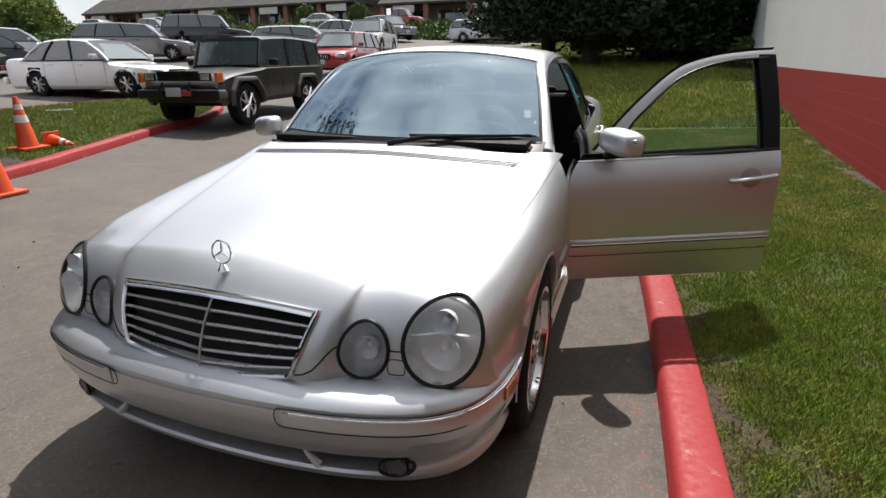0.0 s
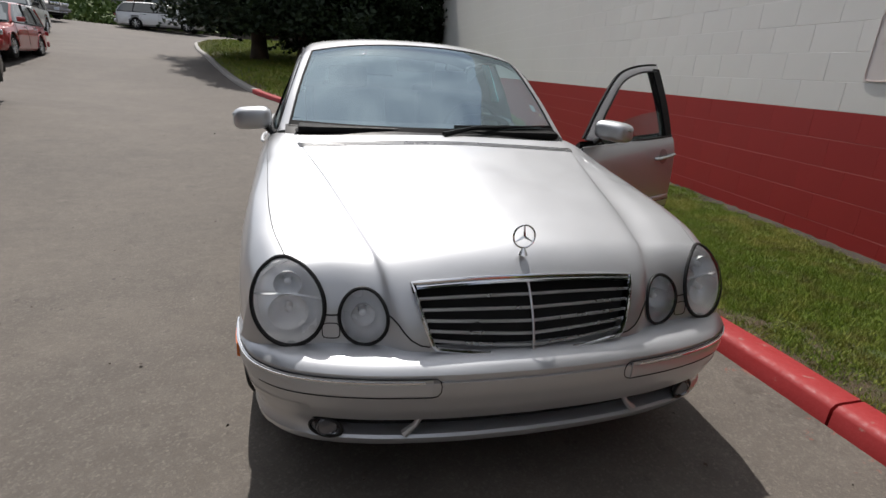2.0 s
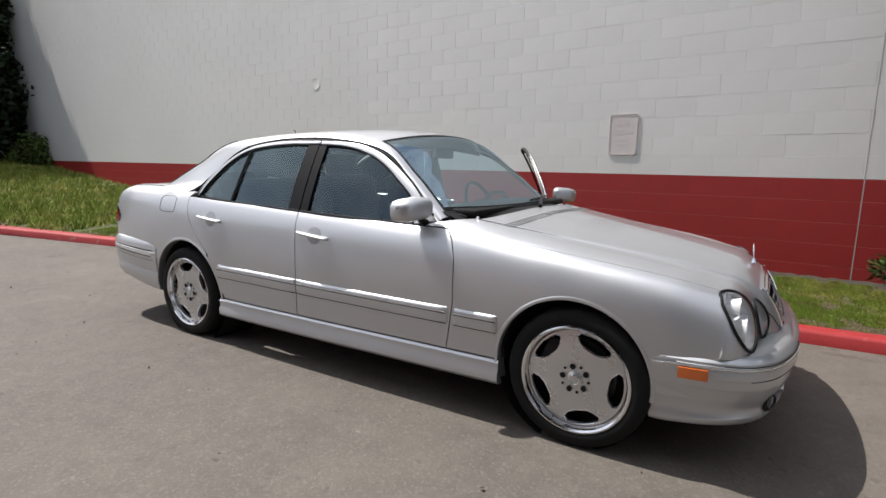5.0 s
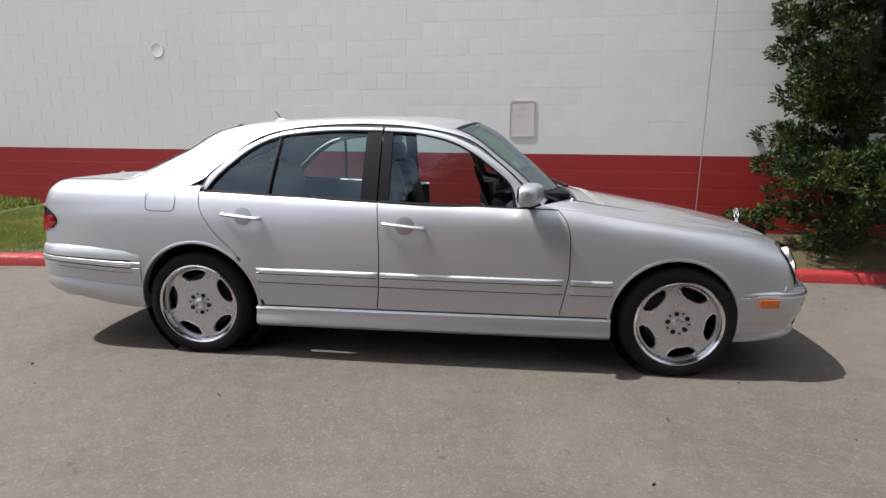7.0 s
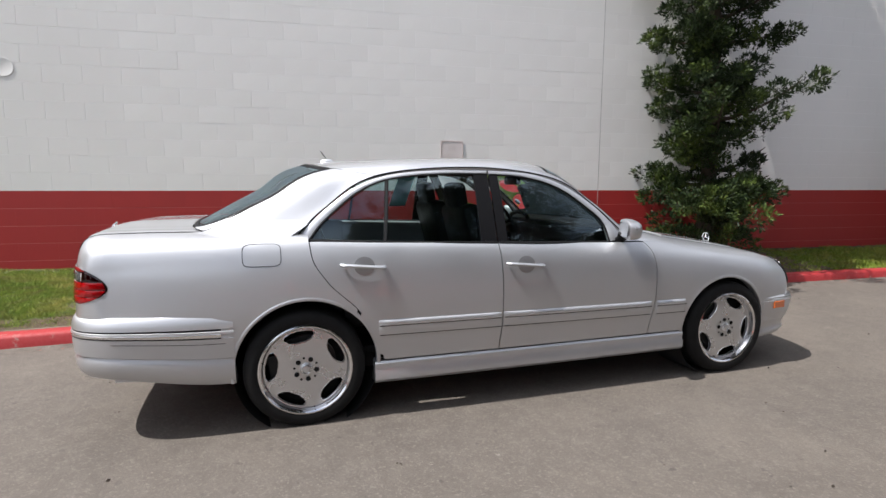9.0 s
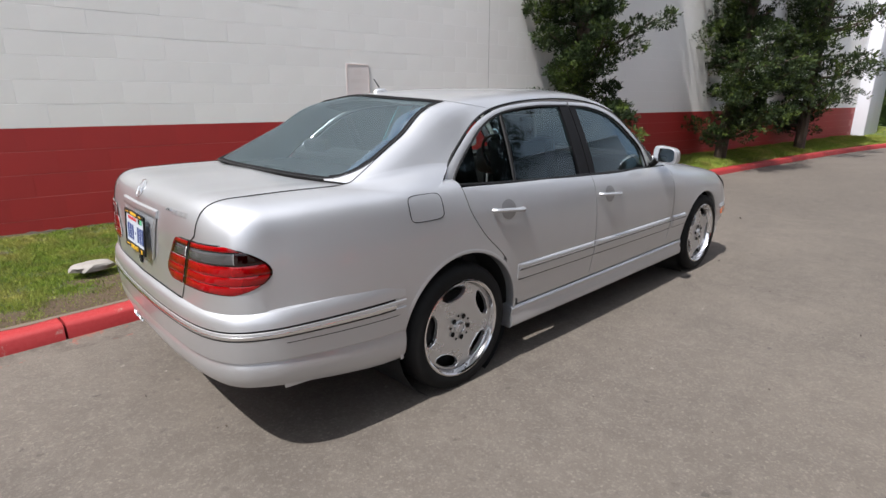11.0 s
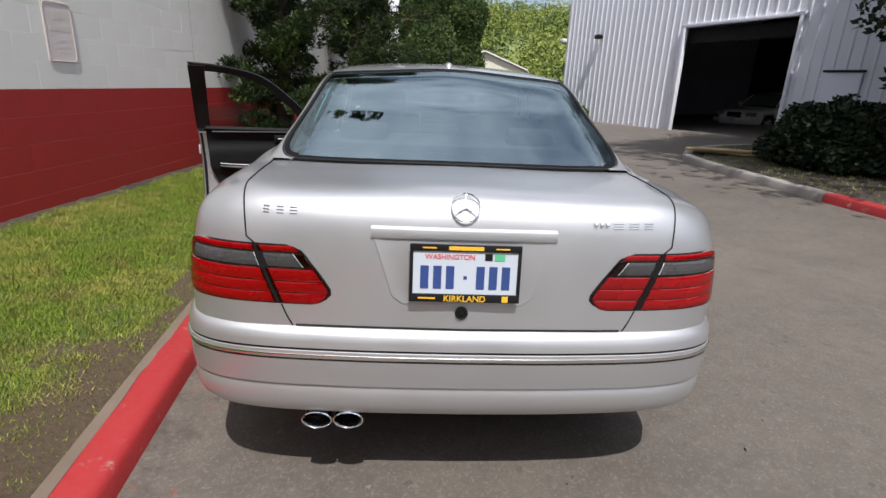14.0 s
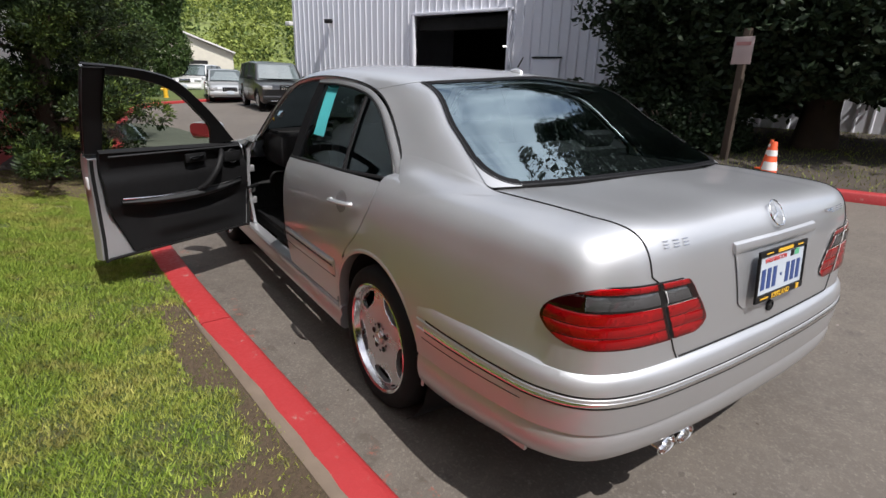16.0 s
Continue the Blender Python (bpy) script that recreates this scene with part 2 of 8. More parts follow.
M_AMBER = plain("amber_lens", (0.62, 0.13, 0.015), 0.15, 0.0, 0.1, 200, Coat_Weight=1.0)
M_RED_KERB = kerb_paint("red_kerb_paint", (0.36, 0.024, 0.026), (0.31, 0.19, 0.165), 0.61)
M_GREY_KERB = kerb_paint("bare_concrete", (0.30, 0.28, 0.255), (0.20, 0.185, 0.165), 0.62)
M_WHITE_BLOCK = block_paint("white_block_paint", (0.80, 0.79, 0.765), (0.70, 0.69, 0.66))
M_RED_BLOCK = block_paint("red_block_paint", (0.345, 0.020, 0.018), (0.26, 0.020, 0.018))
M_MORTAR = block_paint("painted_joint", (0.89, 0.885, 0.87), (0.80, 0.79, 0.77))
# joints paler than the red blocks
M_RED_JOINT = block_paint("pale_red_joint", (0.46, 0.115, 0.10), (0.30, 0.05, 0.045))
M_GRASS = grass()
M_SOIL = turf_floor()
M_WASHED = plain("dirty_concrete", (0.145, 0.110, 0.082), 0.9, 0.0, 0.35, 22, 0.4)
M_HILL = plain("hill_scrub", (0.150, 0.185, 0.050), 0.95, 0.0, 0.35, 3)
M_PINE = pine()
# dark litter at the wall; under the island trees it also paints their shade
M_FOOT = plain("dark_litter", (0.045, 0.035, 0.026), 0.95, 0.0, 0.4, 30, 0.6)
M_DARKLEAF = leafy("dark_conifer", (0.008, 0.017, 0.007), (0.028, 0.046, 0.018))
M_CYPRESS = leafy("cypress_leaf", (0.020, 0.045, 0.010), (0.080, 0.120, 0.028))
M_HEDGE = leafy("hedge_leaf", (0.040, 0.075, 0.016), (0.130, 0.180, 0.045))
M_WOODS = woods()
M_BARK = plain("bark", (0.060, 0.042, 0.030), 0.9, 0.0, 0.35, 25, 0.6)


# ---- building helpers ----
def spline(xs, ys):
    """A smooth curve with no overshoot through the given knots (monotone cubic)."""
    x, y = np.asarray(xs, float), np.asarray(ys, float)
    if y.ndim == 1:
        y = y[:, None]
    h = np.diff(x)[:, None]
    d = np.diff(y, axis=0) / h
    m = np.zeros_like(y)
    m[0], m[-1] = d[0], d[-1]
    for i in range(1, len(x) - 1):
        ok = d[i - 1] * d[i] > 0
        w1, w2 = 2 * h[i] + h[i - 1], h[i] + 2 * h[i - 1]
        with np.errstate(divide="ignore", invalid="ignore"):
            hm = (w1 + w2) / (w1 / d[i - 1] + w2 / d[i])
        m[i] = np.where(ok, hm, 0.0)

    def at(t):
        t = np.atleast_1d(np.asarray(t, float))
        i = np.clip(np.searchsorted(x, t) - 1, 0, len(x) - 2)
        s = np.clip((t - x[i]) / (x[i + 1] - x[i]), 0, 1)[:, None]
        hh = (x[i + 1] - x[i])[:, None]
        return (2 * s**3 - 3 * s**2 + 1) * y[i] + (s**3 - 2 * s**2 + s) * hh * m[i] + (-2 * s**3 + 3 * s**2) * y[i + 1] + (s**3 - s**2) * hh * m[i + 1]

    return at


def curve_through(points, n):
    """n points along a smooth curve through the given ones."""
    p = np.asarray(points, float)
    k = np.concatenate([[0], np.cumsum(np.linalg.norm(np.diff(p, axis=0), axis=1))])
    q = np.vstack([2 * p[0] - p[1], p, 2 * p[-1] - p[-2]])
    out = []
    for t in np.linspace(0, k[-1], n):
        i = min(int(np.searchsorted(k, t, side="right")) - 1, len(p) - 2)
        s = (t - k[i]) / (k[i + 1] - k[i])
        a, b, c, d = q[i], q[i + 1], q[i + 2], q[i + 3]
        out.append(0.5 * (2 * b + (c - a) * s + (2 * a - 5 * b + 4 * c - d) * s * s + (3 * b - a - 3 * c + d) * s**3))
    return np.array(out)


def mesh_ob(name, verts, faces, mat, parent=None, label="", smooth=True, sharp=38):
    me = bpy.data.meshes.new(name)
    me.from_pydata([tuple(map(float, v)) for v in verts], [], [tuple(map(int, f)) for f in faces])
    for m in mat if isinstance(mat, (list, tuple)) else [mat]:
        me.materials.append(m)
    if smooth:
        me.polygons.foreach_set("use_smooth", [True] * len(me.polygons))
        me.set_sharp_from_angle(angle=radians(sharp))
    me.update()
    ob = new(name, me)
    if parent:
        ob.parent = parent
    return tagged(ob, label) if label else ob


def part(name, bm, mat, parent=None, label="", smooth=True, sharp=38):
    """Links a bmesh as one mesh object under a thing or a part."""
    bmesh.ops.recalc_face_normals(bm, faces=bm.faces)
    me = bpy.data.meshes.new(name)
    bm.to_mesh(me)
    bm.free()
    for m in mat if isinstance(mat, (list, tuple)) else [mat]:
        me.materials.append(m)
    if smooth:
        me.polygons.foreach_set("use_smooth", [True] * len(me.polygons))
        me.set_sharp_from_angle(angle=radians(sharp))
    ob = new(name, me)
    if parent:
        ob.parent = parent
    return tagged(ob, label) if label else ob


def thing(name, label, category, group="", at=None):
    ob = new(name)
    ob.empty_display_size = 0.1
    if at is not None:
        ob.matrix_world = at
    return tagged(ob, label, category, group)


def box_into(bm, size, at=(0, 0, 0), rot=None, bevel=0.0, mat=0):
    m = Matrix.Translation(at) @ (rot.to_4x4() if rot else Matrix()) @ Matrix.Diagonal((*size, 1))
    made = bmesh.ops.create_cube(bm, size=1, matrix=m)
    if bevel:
        edges = list({e for v in made["verts"] for e in v.link_edges})
        out = bmesh.ops.bevel(bm, geom=edges, offset=bevel, segments=2, affect="EDGES", profile=0.5)
        for f in out["faces"]:
            f.material_index = mat
    for v in made["verts"]:
        if v.is_valid:
            for f in v.link_faces:
                f.material_index = mat
    return bm


def box(name, size, at, mat, parent=None, label="", bevel=0.005, rot=None):
    return part(name, box_into(bmesh.new(), size, at, rot, bevel), mat, parent, label)


def tube_into(bm, points, radius, sides=8, closed=False, flat=1.0):
    """A round bar along a line of points; radius may be a list."""
    p = [Vector(q) for q in points]
    n = len(p)
    rad = radius if isinstance(radius, (list, tuple, np.ndarray)) else [radius] * n
    rings, up = [], None
    for i in range(n):
        a = p[(i - 1) % n] if closed or i else p[0]
        b = p[(i + 1) % n] if closed or i < n - 1 else p[-1]
        d = (b - a).normalized()
        if up is None:
            up = Vector((0, 0, 1)) if abs(d.z) < 0.9 else Vector((1, 0, 0))
        u = d.cross(up).normalized()
        up = u.cross(d).normalized()
        rings.append([bm.verts.new(p[i] + u * (math.cos(2 * math.pi * k / sides) * rad[i]) + up * (math.sin(2 * math.pi * k / sides) * rad[i] * flat)) for k in range(sides)])
    for i in range(n if closed else n - 1):
        r, s = rings[i], rings[(i + 1) % n]
        for k in range(sides):
            bm.faces.new((r[k], r[(k + 1) % sides], s[(k + 1) % sides], s[k]))
    if not closed:
        bm.faces.new(rings[0][::-1])
        bm.faces.new(rings[-1])
    return bm


def tube(name, points, radius, mat, parent=None, label="", sides=8, closed=False, flat=1.0):
    return part(name, tube_into(bmesh.new(), points, radius, sides, closed, flat), mat, parent, label)


def lathe_into(bm, profile, sides=48, axis="x", at=(0, 0, 0)):
    """Turns a profile of (radius, offset) about an axis."""
    rings = []
    for r, o in profile:
        ring = []
        for k in range(sides):
            c, s = math.cos(2 * math.pi * k / sides) * r, math.sin(2 * math.pi * k / sides) * r
            v = {"x": (o, c, s), "y": (c, o, s), "z": (c, s, o)}[axis]
            ring.append(bm.verts.new(Vector(v) + Vector(at)))
        rings.append(ring)
    for a, b in zip(rings, rings[1:]):
        for k in range(sides):
            bm.faces.new((a[k], a[(k + 1) % sides], b[(k + 1) % sides], b[k]))
    return bm


def grid_faces(nu, nv, offset=0, keep=None):
    out = []
    for i in range(nu - 1):
        for j in range(nv - 1):
            if keep is None or keep[i, j]:
                a = offset + i * nv + j
                out.append((a, a + 1, a + nv + 1, a + nv))
    return out


# ---- the lie of the land ----
def soft(v, k):
    return k * np.log1p(np.exp(np.clip(np.asarray(v, float) / k, -40, 40)))


def land(x, y):
    """Height of the paving: level round the silver car, rising to the far lot and to the side road."""
    return 0.045 * np.minimum(soft(-3 - np.asarray(x, float), 0.5), 20.0) + 0.085 * np.minimum(soft(np.asarray(y, float) - 9, 2.0), 27.0)


def spread(lo, hi, fine_lo, fine_hi, fine, steps):
    a = -np.geomspace(1, fine_lo - lo + 1, steps)[::-1] + 1 + fine_lo
    b = np.geomspace(1, hi - fine_hi + 1, steps) - 1 + fine_hi
    return np.concatenate([a[:-1], np.arange(fine_lo, fine_hi, fine), b])


gx, gy = spread(-900, 900, -30, 8, 0.5, 18), spread(-900, 900, -30, 48, 0.5, 18)
X, Y = np.meshgrid(gx, gy, indexing="ij")
ground = mesh_ob("ground", np.stack([X, Y, land(X, Y)], -1).reshape(-1, 3), grid_faces(len(gx), len(gy)), M_ASPHALT)
tagged(ground, "worn grey asphalt paving with small stones and dark stains", "ground", kind="structure")

# the wall's line: its face stands at x = wall_x(y)
def wall_x(y):
    return 2.996 + 0.0835 * y


KERB_H = 0.115
KERB_R = curve_through([(-14, -25.5), (-8, -25.0), (-3.5, -23.3), (-1.2, -21.2), (0.0, -18.4), (0.85, -13.5), (1.36, -7.5), (1.60, -3.0), (1.585, -0.7), (1.545, 0.5), (1.48, 1.6), (1.28, 3.9), (0.98, 6.4), (0.15, 9.3), (-0.9, 11.4), (-1.97, 13.6), (-3.06, 16.9), (-4.3, 21.5), (-5.45, 25.6), (-5.9, 29.0), (-5.0, 32.5), (-2, 34), (6, 35)], 480)
KERB_L = curve_through([(-9.5, -6.9), (-7.0, -6.6), (-5.75, -5.6), (-5.36, -4.2), (-5.40, -1.2), (-5.55, 0.6), (-5.90, 2.3), (-6.30, 3.4), (-7.09, 5.5), (-7.5, 7.1), (-8.6, 8.7), (-10.3, 8.9), (-11.2, 7.4), (-11.6, 4.0), (-12.6, 0.0)], 240)


def side_of(line):
    d = np.gradient(line, axis=0)
    d /= np.linalg.norm(d, axis=1)[:, None]
    return np.stack([-d[:, 1], d[:, 0]], -1)


def kerb_piece(line, side, mat, parent, name="kerb_stone"):
    """One cast length of kerb: sloped face to the road, rounded nose, flat top."""
    prof = [(0.175, -0.05), (0.170, KERB_H - 0.025), (0.150, KERB_H - 0.004), (0.125, KERB_H), (0.012, KERB_H), (0.0, KERB_H - 0.008), (0.0, -0.05)]
    n, verts = len(prof), []
    for p, s in zip(line, side):
        base = float(land(*p))
        for o, z in prof:
            q = p + s * o
            verts.append((q[0], q[1], base + z + 0.004 * noise.noise((q[0] * 3, q[1] * 3, z * 9))))
    faces = grid_faces(len(line), n)
    last = (len(line) - 1) * n
    faces += [tuple(range(n))[::-1], tuple(range(last, last + n))]
    return mesh_ob(name, verts, faces, mat, parent, sharp=50)


def kerb(name, line, toward, label, cut, paint):
    """A kerb laid in lengths with open joints."""
    top = thing(name, label, "kerb")
    tagged(top, kind="structure")
    side = side_of(line) * toward
    run = np.concatenate([[0], np.cumsum(np.linalg.norm(np.diff(line, axis=0), axis=1))])
    for a, b in zip(cut, cut[1:]):
        t = np.linspace(a + 0.007, b - 0.007, max(3, int((b - a) / 0.12)))
        pl = np.stack([np.interp(t, run, line[:, k]) for k in (0, 1)], -1)
        sl = np.stack([np.interp(t, run, side[:, k]) for k in (0, 1)], -1)
        kerb_piece(pl, sl, paint((a + b) / 2, pl), top)
    return run


run_r = np.concatenate([[0], np.cumsum(np.linalg.norm(np.diff(KERB_R, axis=0), axis=1))])
at_joint = float(np.interp(-0.72, KERB_R[:, 1], run_r))
cuts = np.arange(at_joint - 4.97 * 8, run_r[-1], 4.97)
cuts = np.sort(np.append(cuts[cuts > 0], float(np.interp(1.86, KERB_R[:, 1], run_r))))
kerb("kerb_right", KERB_R, 1, "chipped red-painted concrete kerb along the lawn", cuts, lambda s, p: M_RED_KERB if p[len(p) // 2][1] < 12.5 else M_GREY_KERB)
run_l = np.concatenate([[0], np.cumsum(np.linalg.norm(np.diff(KERB_L, axis=0), axis=1))])
cuts_l = np.linspace(0.0, run_l[-1], 9)
cuts_l[2] = float(np.interp(-1.15, KERB_L[:70, 1], run_l[:70]))
kerb("kerb_left", KERB_L, -1, "concrete kerb, bare at one end and painted red beyond", cuts_l, lambda s, p: M_GREY_KERB if p[len(p) // 2][1] < -1.3 else M_RED_KERB)


gut = []
for k in range(0, len(KERB_R)):
    pt, sd = KERB_R[k], side_of(KERB_R)[k]
    if -9 < pt[1] < 13:
        for o in (0.172, 0.20, 0.24, 0.29, 0.34):
            q = pt + sd * (o + (0.09 * noise.noise((pt[1] * 1.7, 0.7, 0)) + 0.03 * noise.noise((pt[1] * 9.0, 0.7, 0)) if o > 0.25 else 0))
            gut.append((q[0], q[1], float(land(*q)) + {0.172: 0.014, 0.20: 0.006, 0.24: 0.004, 0.29: 0.002, 0.34: -0.003}[o]))
M_GUTTER = asphalt(flakes=True)
tagged(mesh_ob("gutter", gut, grid_faces(len(gut) // 5, 5), M_GUTTER), "gritty gutter with flaked red paint along the kerb", "gutter", kind="structure")


# the kerb's back edge, bare concrete where the earth has washed away
edge_back = []
sides = side_of(KERB_R)
for k in range(len(KERB_R)):
    pt, sd = KERB_R[k], sides[k]
    if 1.4 < pt[1] < 6.2:
        grow = min(1.0, (pt[1] - 1.4) / 1.2, (6.2 - pt[1]) / 1.2) + 0.02
        for o, z in ((-0.030, KERB_H - 0.06), (-0.020, KERB_H - 0.004), (-0.005, KERB_H + 0.003), (0.015, KERB_H + 0.0035), (0.030, KERB_H + 0.001)):
            wob = 0.016 * noise.noise((pt[1] * 4.0, 2.0, 0)) + 0.010 * noise.noise((pt[1] * 17.0, 5.0, 0))
            q = pt + sd * (-0.030 + (o + 0.030 + (wob if o > 0 else 0)) * grow)
            edge_back.append((q[0], q[1], float(land(*q)) + z))
tagged(mesh_ob("kerb_back", edge_back, grid_faces(len(edge_back) // 5, 5), M_WASHED), "bare concrete back edge of the kerb", "kerb", kind="structure")


# ---- lawns ----
def worn_at(x, y, across=None):
    """How far the turf is worn to bare earth: near the kerb behind the car and under the pine."""
    if across is None:
        edge = float(np.interp(y, KERB_R[:, 1], KERB_R[:, 0]))
        across = (x - edge) / max(0.3, wall_x(y) - edge)
    w = 0.40 * math.exp(-(((y - 4.1) / 1.6) ** 2)) * math.exp(-((across / 0.34) ** 2))
    w += 1.2 * math.exp(-(((y + 2.9) / 1.3) ** 2) - ((x - 2.2) / 0.75) ** 2)
    w += 0.30 * math.exp(-((across / 0.10) ** 2)) + 0.25 * math.exp(-(((across - 1.0) / 0.10) ** 2))
    return w + 0.34 * noise.noise((x * 2.9, y * 2.2, 2.2)) + 0.44 * noise.noise((x * 8.0, y * 7.0, 5.1)) - 0.10


def lawn(name, edge, back, label, rise, across=26):
    """Turf between a kerb's back edge and a back line, swelling a little."""
    n = len(edge)
    verts = []
    for i in range(n):
        for j in range(across):
            f = j / (across - 1)
            p = edge[i] * (1 - f) + back[i] * f
            z = land(*p) * (1 - f) + land(*edge[i]) * f if rise is None else land(*edge[i]) + rise * f
            verts.append((p[0], p[1], float(z) + KERB_H - 0.012 + 0.03 * min(1, f * 5) * (0.5 + noise.noise((p[0] * 0.9, p[1] * 0.9, 3.1)))))
    ob = mesh_ob(name, verts, grid_faces(n, across), M_SOIL, label=label)
    worn = ob.data.attributes.new("worn", "FLOAT", "POINT")
    worn.data.foreach_set("value", [worn_at(x, y, off) for (x, y, _), off in zip(verts, np.tile(np.linspace(0, 1, across), n))])
    tagged(ob, category="lawn", kind="structure")
    return np.array(verts).reshape(n, across, 3)


back_r = []
for p in KERB_R:
    x, y = p
    if y < -19.5:
        back_r.append((x * 0.55 + 4.5, y - 9))
    elif y < 27:
        back_r.append((wall_x(y) + 0.02, y))
    else:
        back_r.append((9.0, min(y, 33.0)))
turf_r = lawn("lawn_verge", KERB_R + side_of(KERB_R) * 0.002, np.array(back_r), "green mown lawn strip with bare soil patches beside the wall", 0.14)


def inside_island(x, y):
    """Whether points lie within the island's kerb line."""
    hit = np.zeros(np.shape(x), bool)
    ring = np.concatenate([KERB_L[::4], [[-12.6, -6.9]]])
    for (x0, y0), (x1, y1) in zip(ring, np.roll(ring, -1, axis=0)):
        cross = ((y0 > y) != (y1 > y)) & (x < (x1 - x0) * (y - y0) / (y1 - y0 + 1e-12) + x0)
        hit ^= cross
    return hit


ix, iy = np.arange(-12.9, -5.2, 0.11), np.arange(-7.2, 9.2, 0.11)
IX, IY = np.meshgrid(ix, iy, indexing="ij")
IZ = land(IX, IY) + KERB_H - 0.012 + 0.02 * np.array([[noise.noise((x * 0.9, y * 0.9, 3.1)) for y in iy] for x in ix])
turf_l = np.stack([IX, IY, IZ], -1)
ob = mesh_ob("lawn_island", turf_l.reshape(-1, 3), grid_faces(len(ix), len(iy), keep=inside_island(IX[:-1, :-1] + 0.055, IY[:-1, :-1] + 0.055)), M_SOIL)
# brown bed kept dark: the trees' shade is put into its colour
mulch = mesh_ob("mulch_bed", turf_l.reshape(-1, 3) + np.array([0, 0, 0.004]), grid_faces(len(ix), len(iy), keep=inside_island(IX[:-1, :-1] + 0.055, IY[:-1, :-1] + 0.055) & (IY[:-1, :-1] + 0.3 * np.sin(IX[:-1, :-1] * 2.1) < 2.5)), M_FOOT)
tagged(mulch, "dark bark mulch under the island trees", "soil", kind="structure")
tagged(ob, "green lawn island inside the red kerb", "lawn", kind="structure")


# bare earth under the island trees, their shade in its colour: centre x, y and half sizes
BARE = [(-7.3, 0.6, 1.4, 1.6), (-7.2, -2.2, 1.5, 1.9)]
for k, (cx, cy, rx, ry) in enumerate(BARE):
    grid = turf_l.reshape(-1, 3)
    V = []
    for f in (1.0, 0.8, 0.5, 0.0):
        for t in np.linspace(0, 2 * math.pi, 40, endpoint=False):
            w = f * (1 + 0.55 * noise.noise((math.cos(t) * 1.8 + k, math.sin(t) * 1.8, 0.4)) + 0.35 * noise.noise((math.cos(t) * 6, math.sin(t) * 6, k)))
            x, y = cx + rx * w * math.cos(t), cy + ry * w * math.sin(t)
            d = (grid[:, 0] - x) ** 2 + (grid[:, 1] - y) ** 2
            near4 = np.argsort(d)[:4]
            z = float((grid[near4, 2] / (d[near4] + 1e-4)).sum() / (1 / (d[near4] + 1e-4)).sum())
            V.append((x, y, z + (0.006 if f < 1 else -0.006) + 0.006 * noise.noise((x * 24, y * 24, 0))))
    tagged(mesh_ob("bare_soil", V, [(r * 40 + i, r * 40 + (i + 1) % 40, (r + 1) * 40 + (i + 1) % 40, (r + 1) * 40 + i) for r in range(3) for i in range(40)], M_FOOT), "bare brown earth under the island trees", "soil", kind="structure")


def blades(name, rows, label, mat):
    """Grass blades over turf: rows of (patch of turf, count, height)."""
    rng = np.random.default_rng(5)
    V, F = [], []
    for turf, count, tall in rows:
        n, m = turf.shape[:2]
        i, j = rng.integers(0, n - 1, count), rng.integers(0, m - 1, count)
        u, v = rng.random(count)[:, None], rng.random(count)[:, None]
        p = (turf[i, j] * (1 - u) + turf[i + 1, j] * u) * (1 - v) + (turf[i, j + 1] * (1 - u) + turf[i + 1, j + 1] * u) * v
        bare = np.array([noise.noise((q[0] * 1.1, q[1] * 0.7, 7.7)) for q in p])
        h = tall * (0.55 + 0.7 * rng.random(count))
        keep = (bare < 0.75) | (rng.random(count) < 0.5)
        if turf is not turf_l:
            worn = np.array([worn_at(q[0], q[1]) for q in p])
            keep &= rng.random(count) > np.clip((worn - 0.08) / 0.34, 0, 0.90)
            h = h * np.clip(1.15 - 0.9 * worn, 0.5, 1.3)
        else:
            keep &= inside_island(p[:, 0], p[:, 1]) & ((p[:, 1] > 2.6) | (rng.random(count) < 0.10))
        p, h = p[keep], h[keep]
        k = len(p)
        a = rng.random(k) * 6.283
        side = np.stack([np.cos(a), np.sin(a), np.zeros(k)], -1) * (0.0028 + 0.002 * rng.random(k))[:, None] * (tall / 0.03)
        lean = np.stack([np.cos(a * 3.7), np.sin(a * 3.7), np.zeros(k)], -1) * (h * (0.2 + 0.8 * rng.random(k)))[:, None]
        tip = p + lean
        tip[:, 2] += h
        base = sum(len(x) for x in V)
        V.append(np.stack([p - side, p + side, tip], 1).reshape(-1, 3))
        F.append(np.arange(base, base + 3 * k).reshape(-1, 3))
    V, F = np.concatenate(V), np.concatenate(F)
    me = bpy.data.meshes.new(name)
    me.vertices.add(len(V))
    me.vertices.foreach_set("co", V.ravel())
    me.loops.add(len(F) * 3)
    me.loops.foreach_set("vertex_index", F.ravel())
    me.polygons.add(len(F))
    me.polygons.foreach_set("loop_start", np.arange(0, len(F) * 3, 3))
    me.polygons.foreach_set("loop_total", np.full(len(F), 3))
    me.materials.append(mat)
    me.update()
    me.validate()
    return tagged(new(name, me), label, "grass", kind="stuff")


near = (KERB_R[:, 1] > -3.2) & (KERB_R[:, 1] < 8.0)
far = (KERB_R[:, 1] <= -3.2) & (KERB_R[:, 1] > -22)
far2 = (KERB_R[:, 1] >= 8.0)
blades("grass_verge", [(turf_r[near], 560000, 0.019), (turf_r[far], 90000, 0.045), (turf_r[far2], 150000, 0.085), (turf_l, 190000, 0.05)], "short green grass with dry yellow and bare patches", M_GRASS)


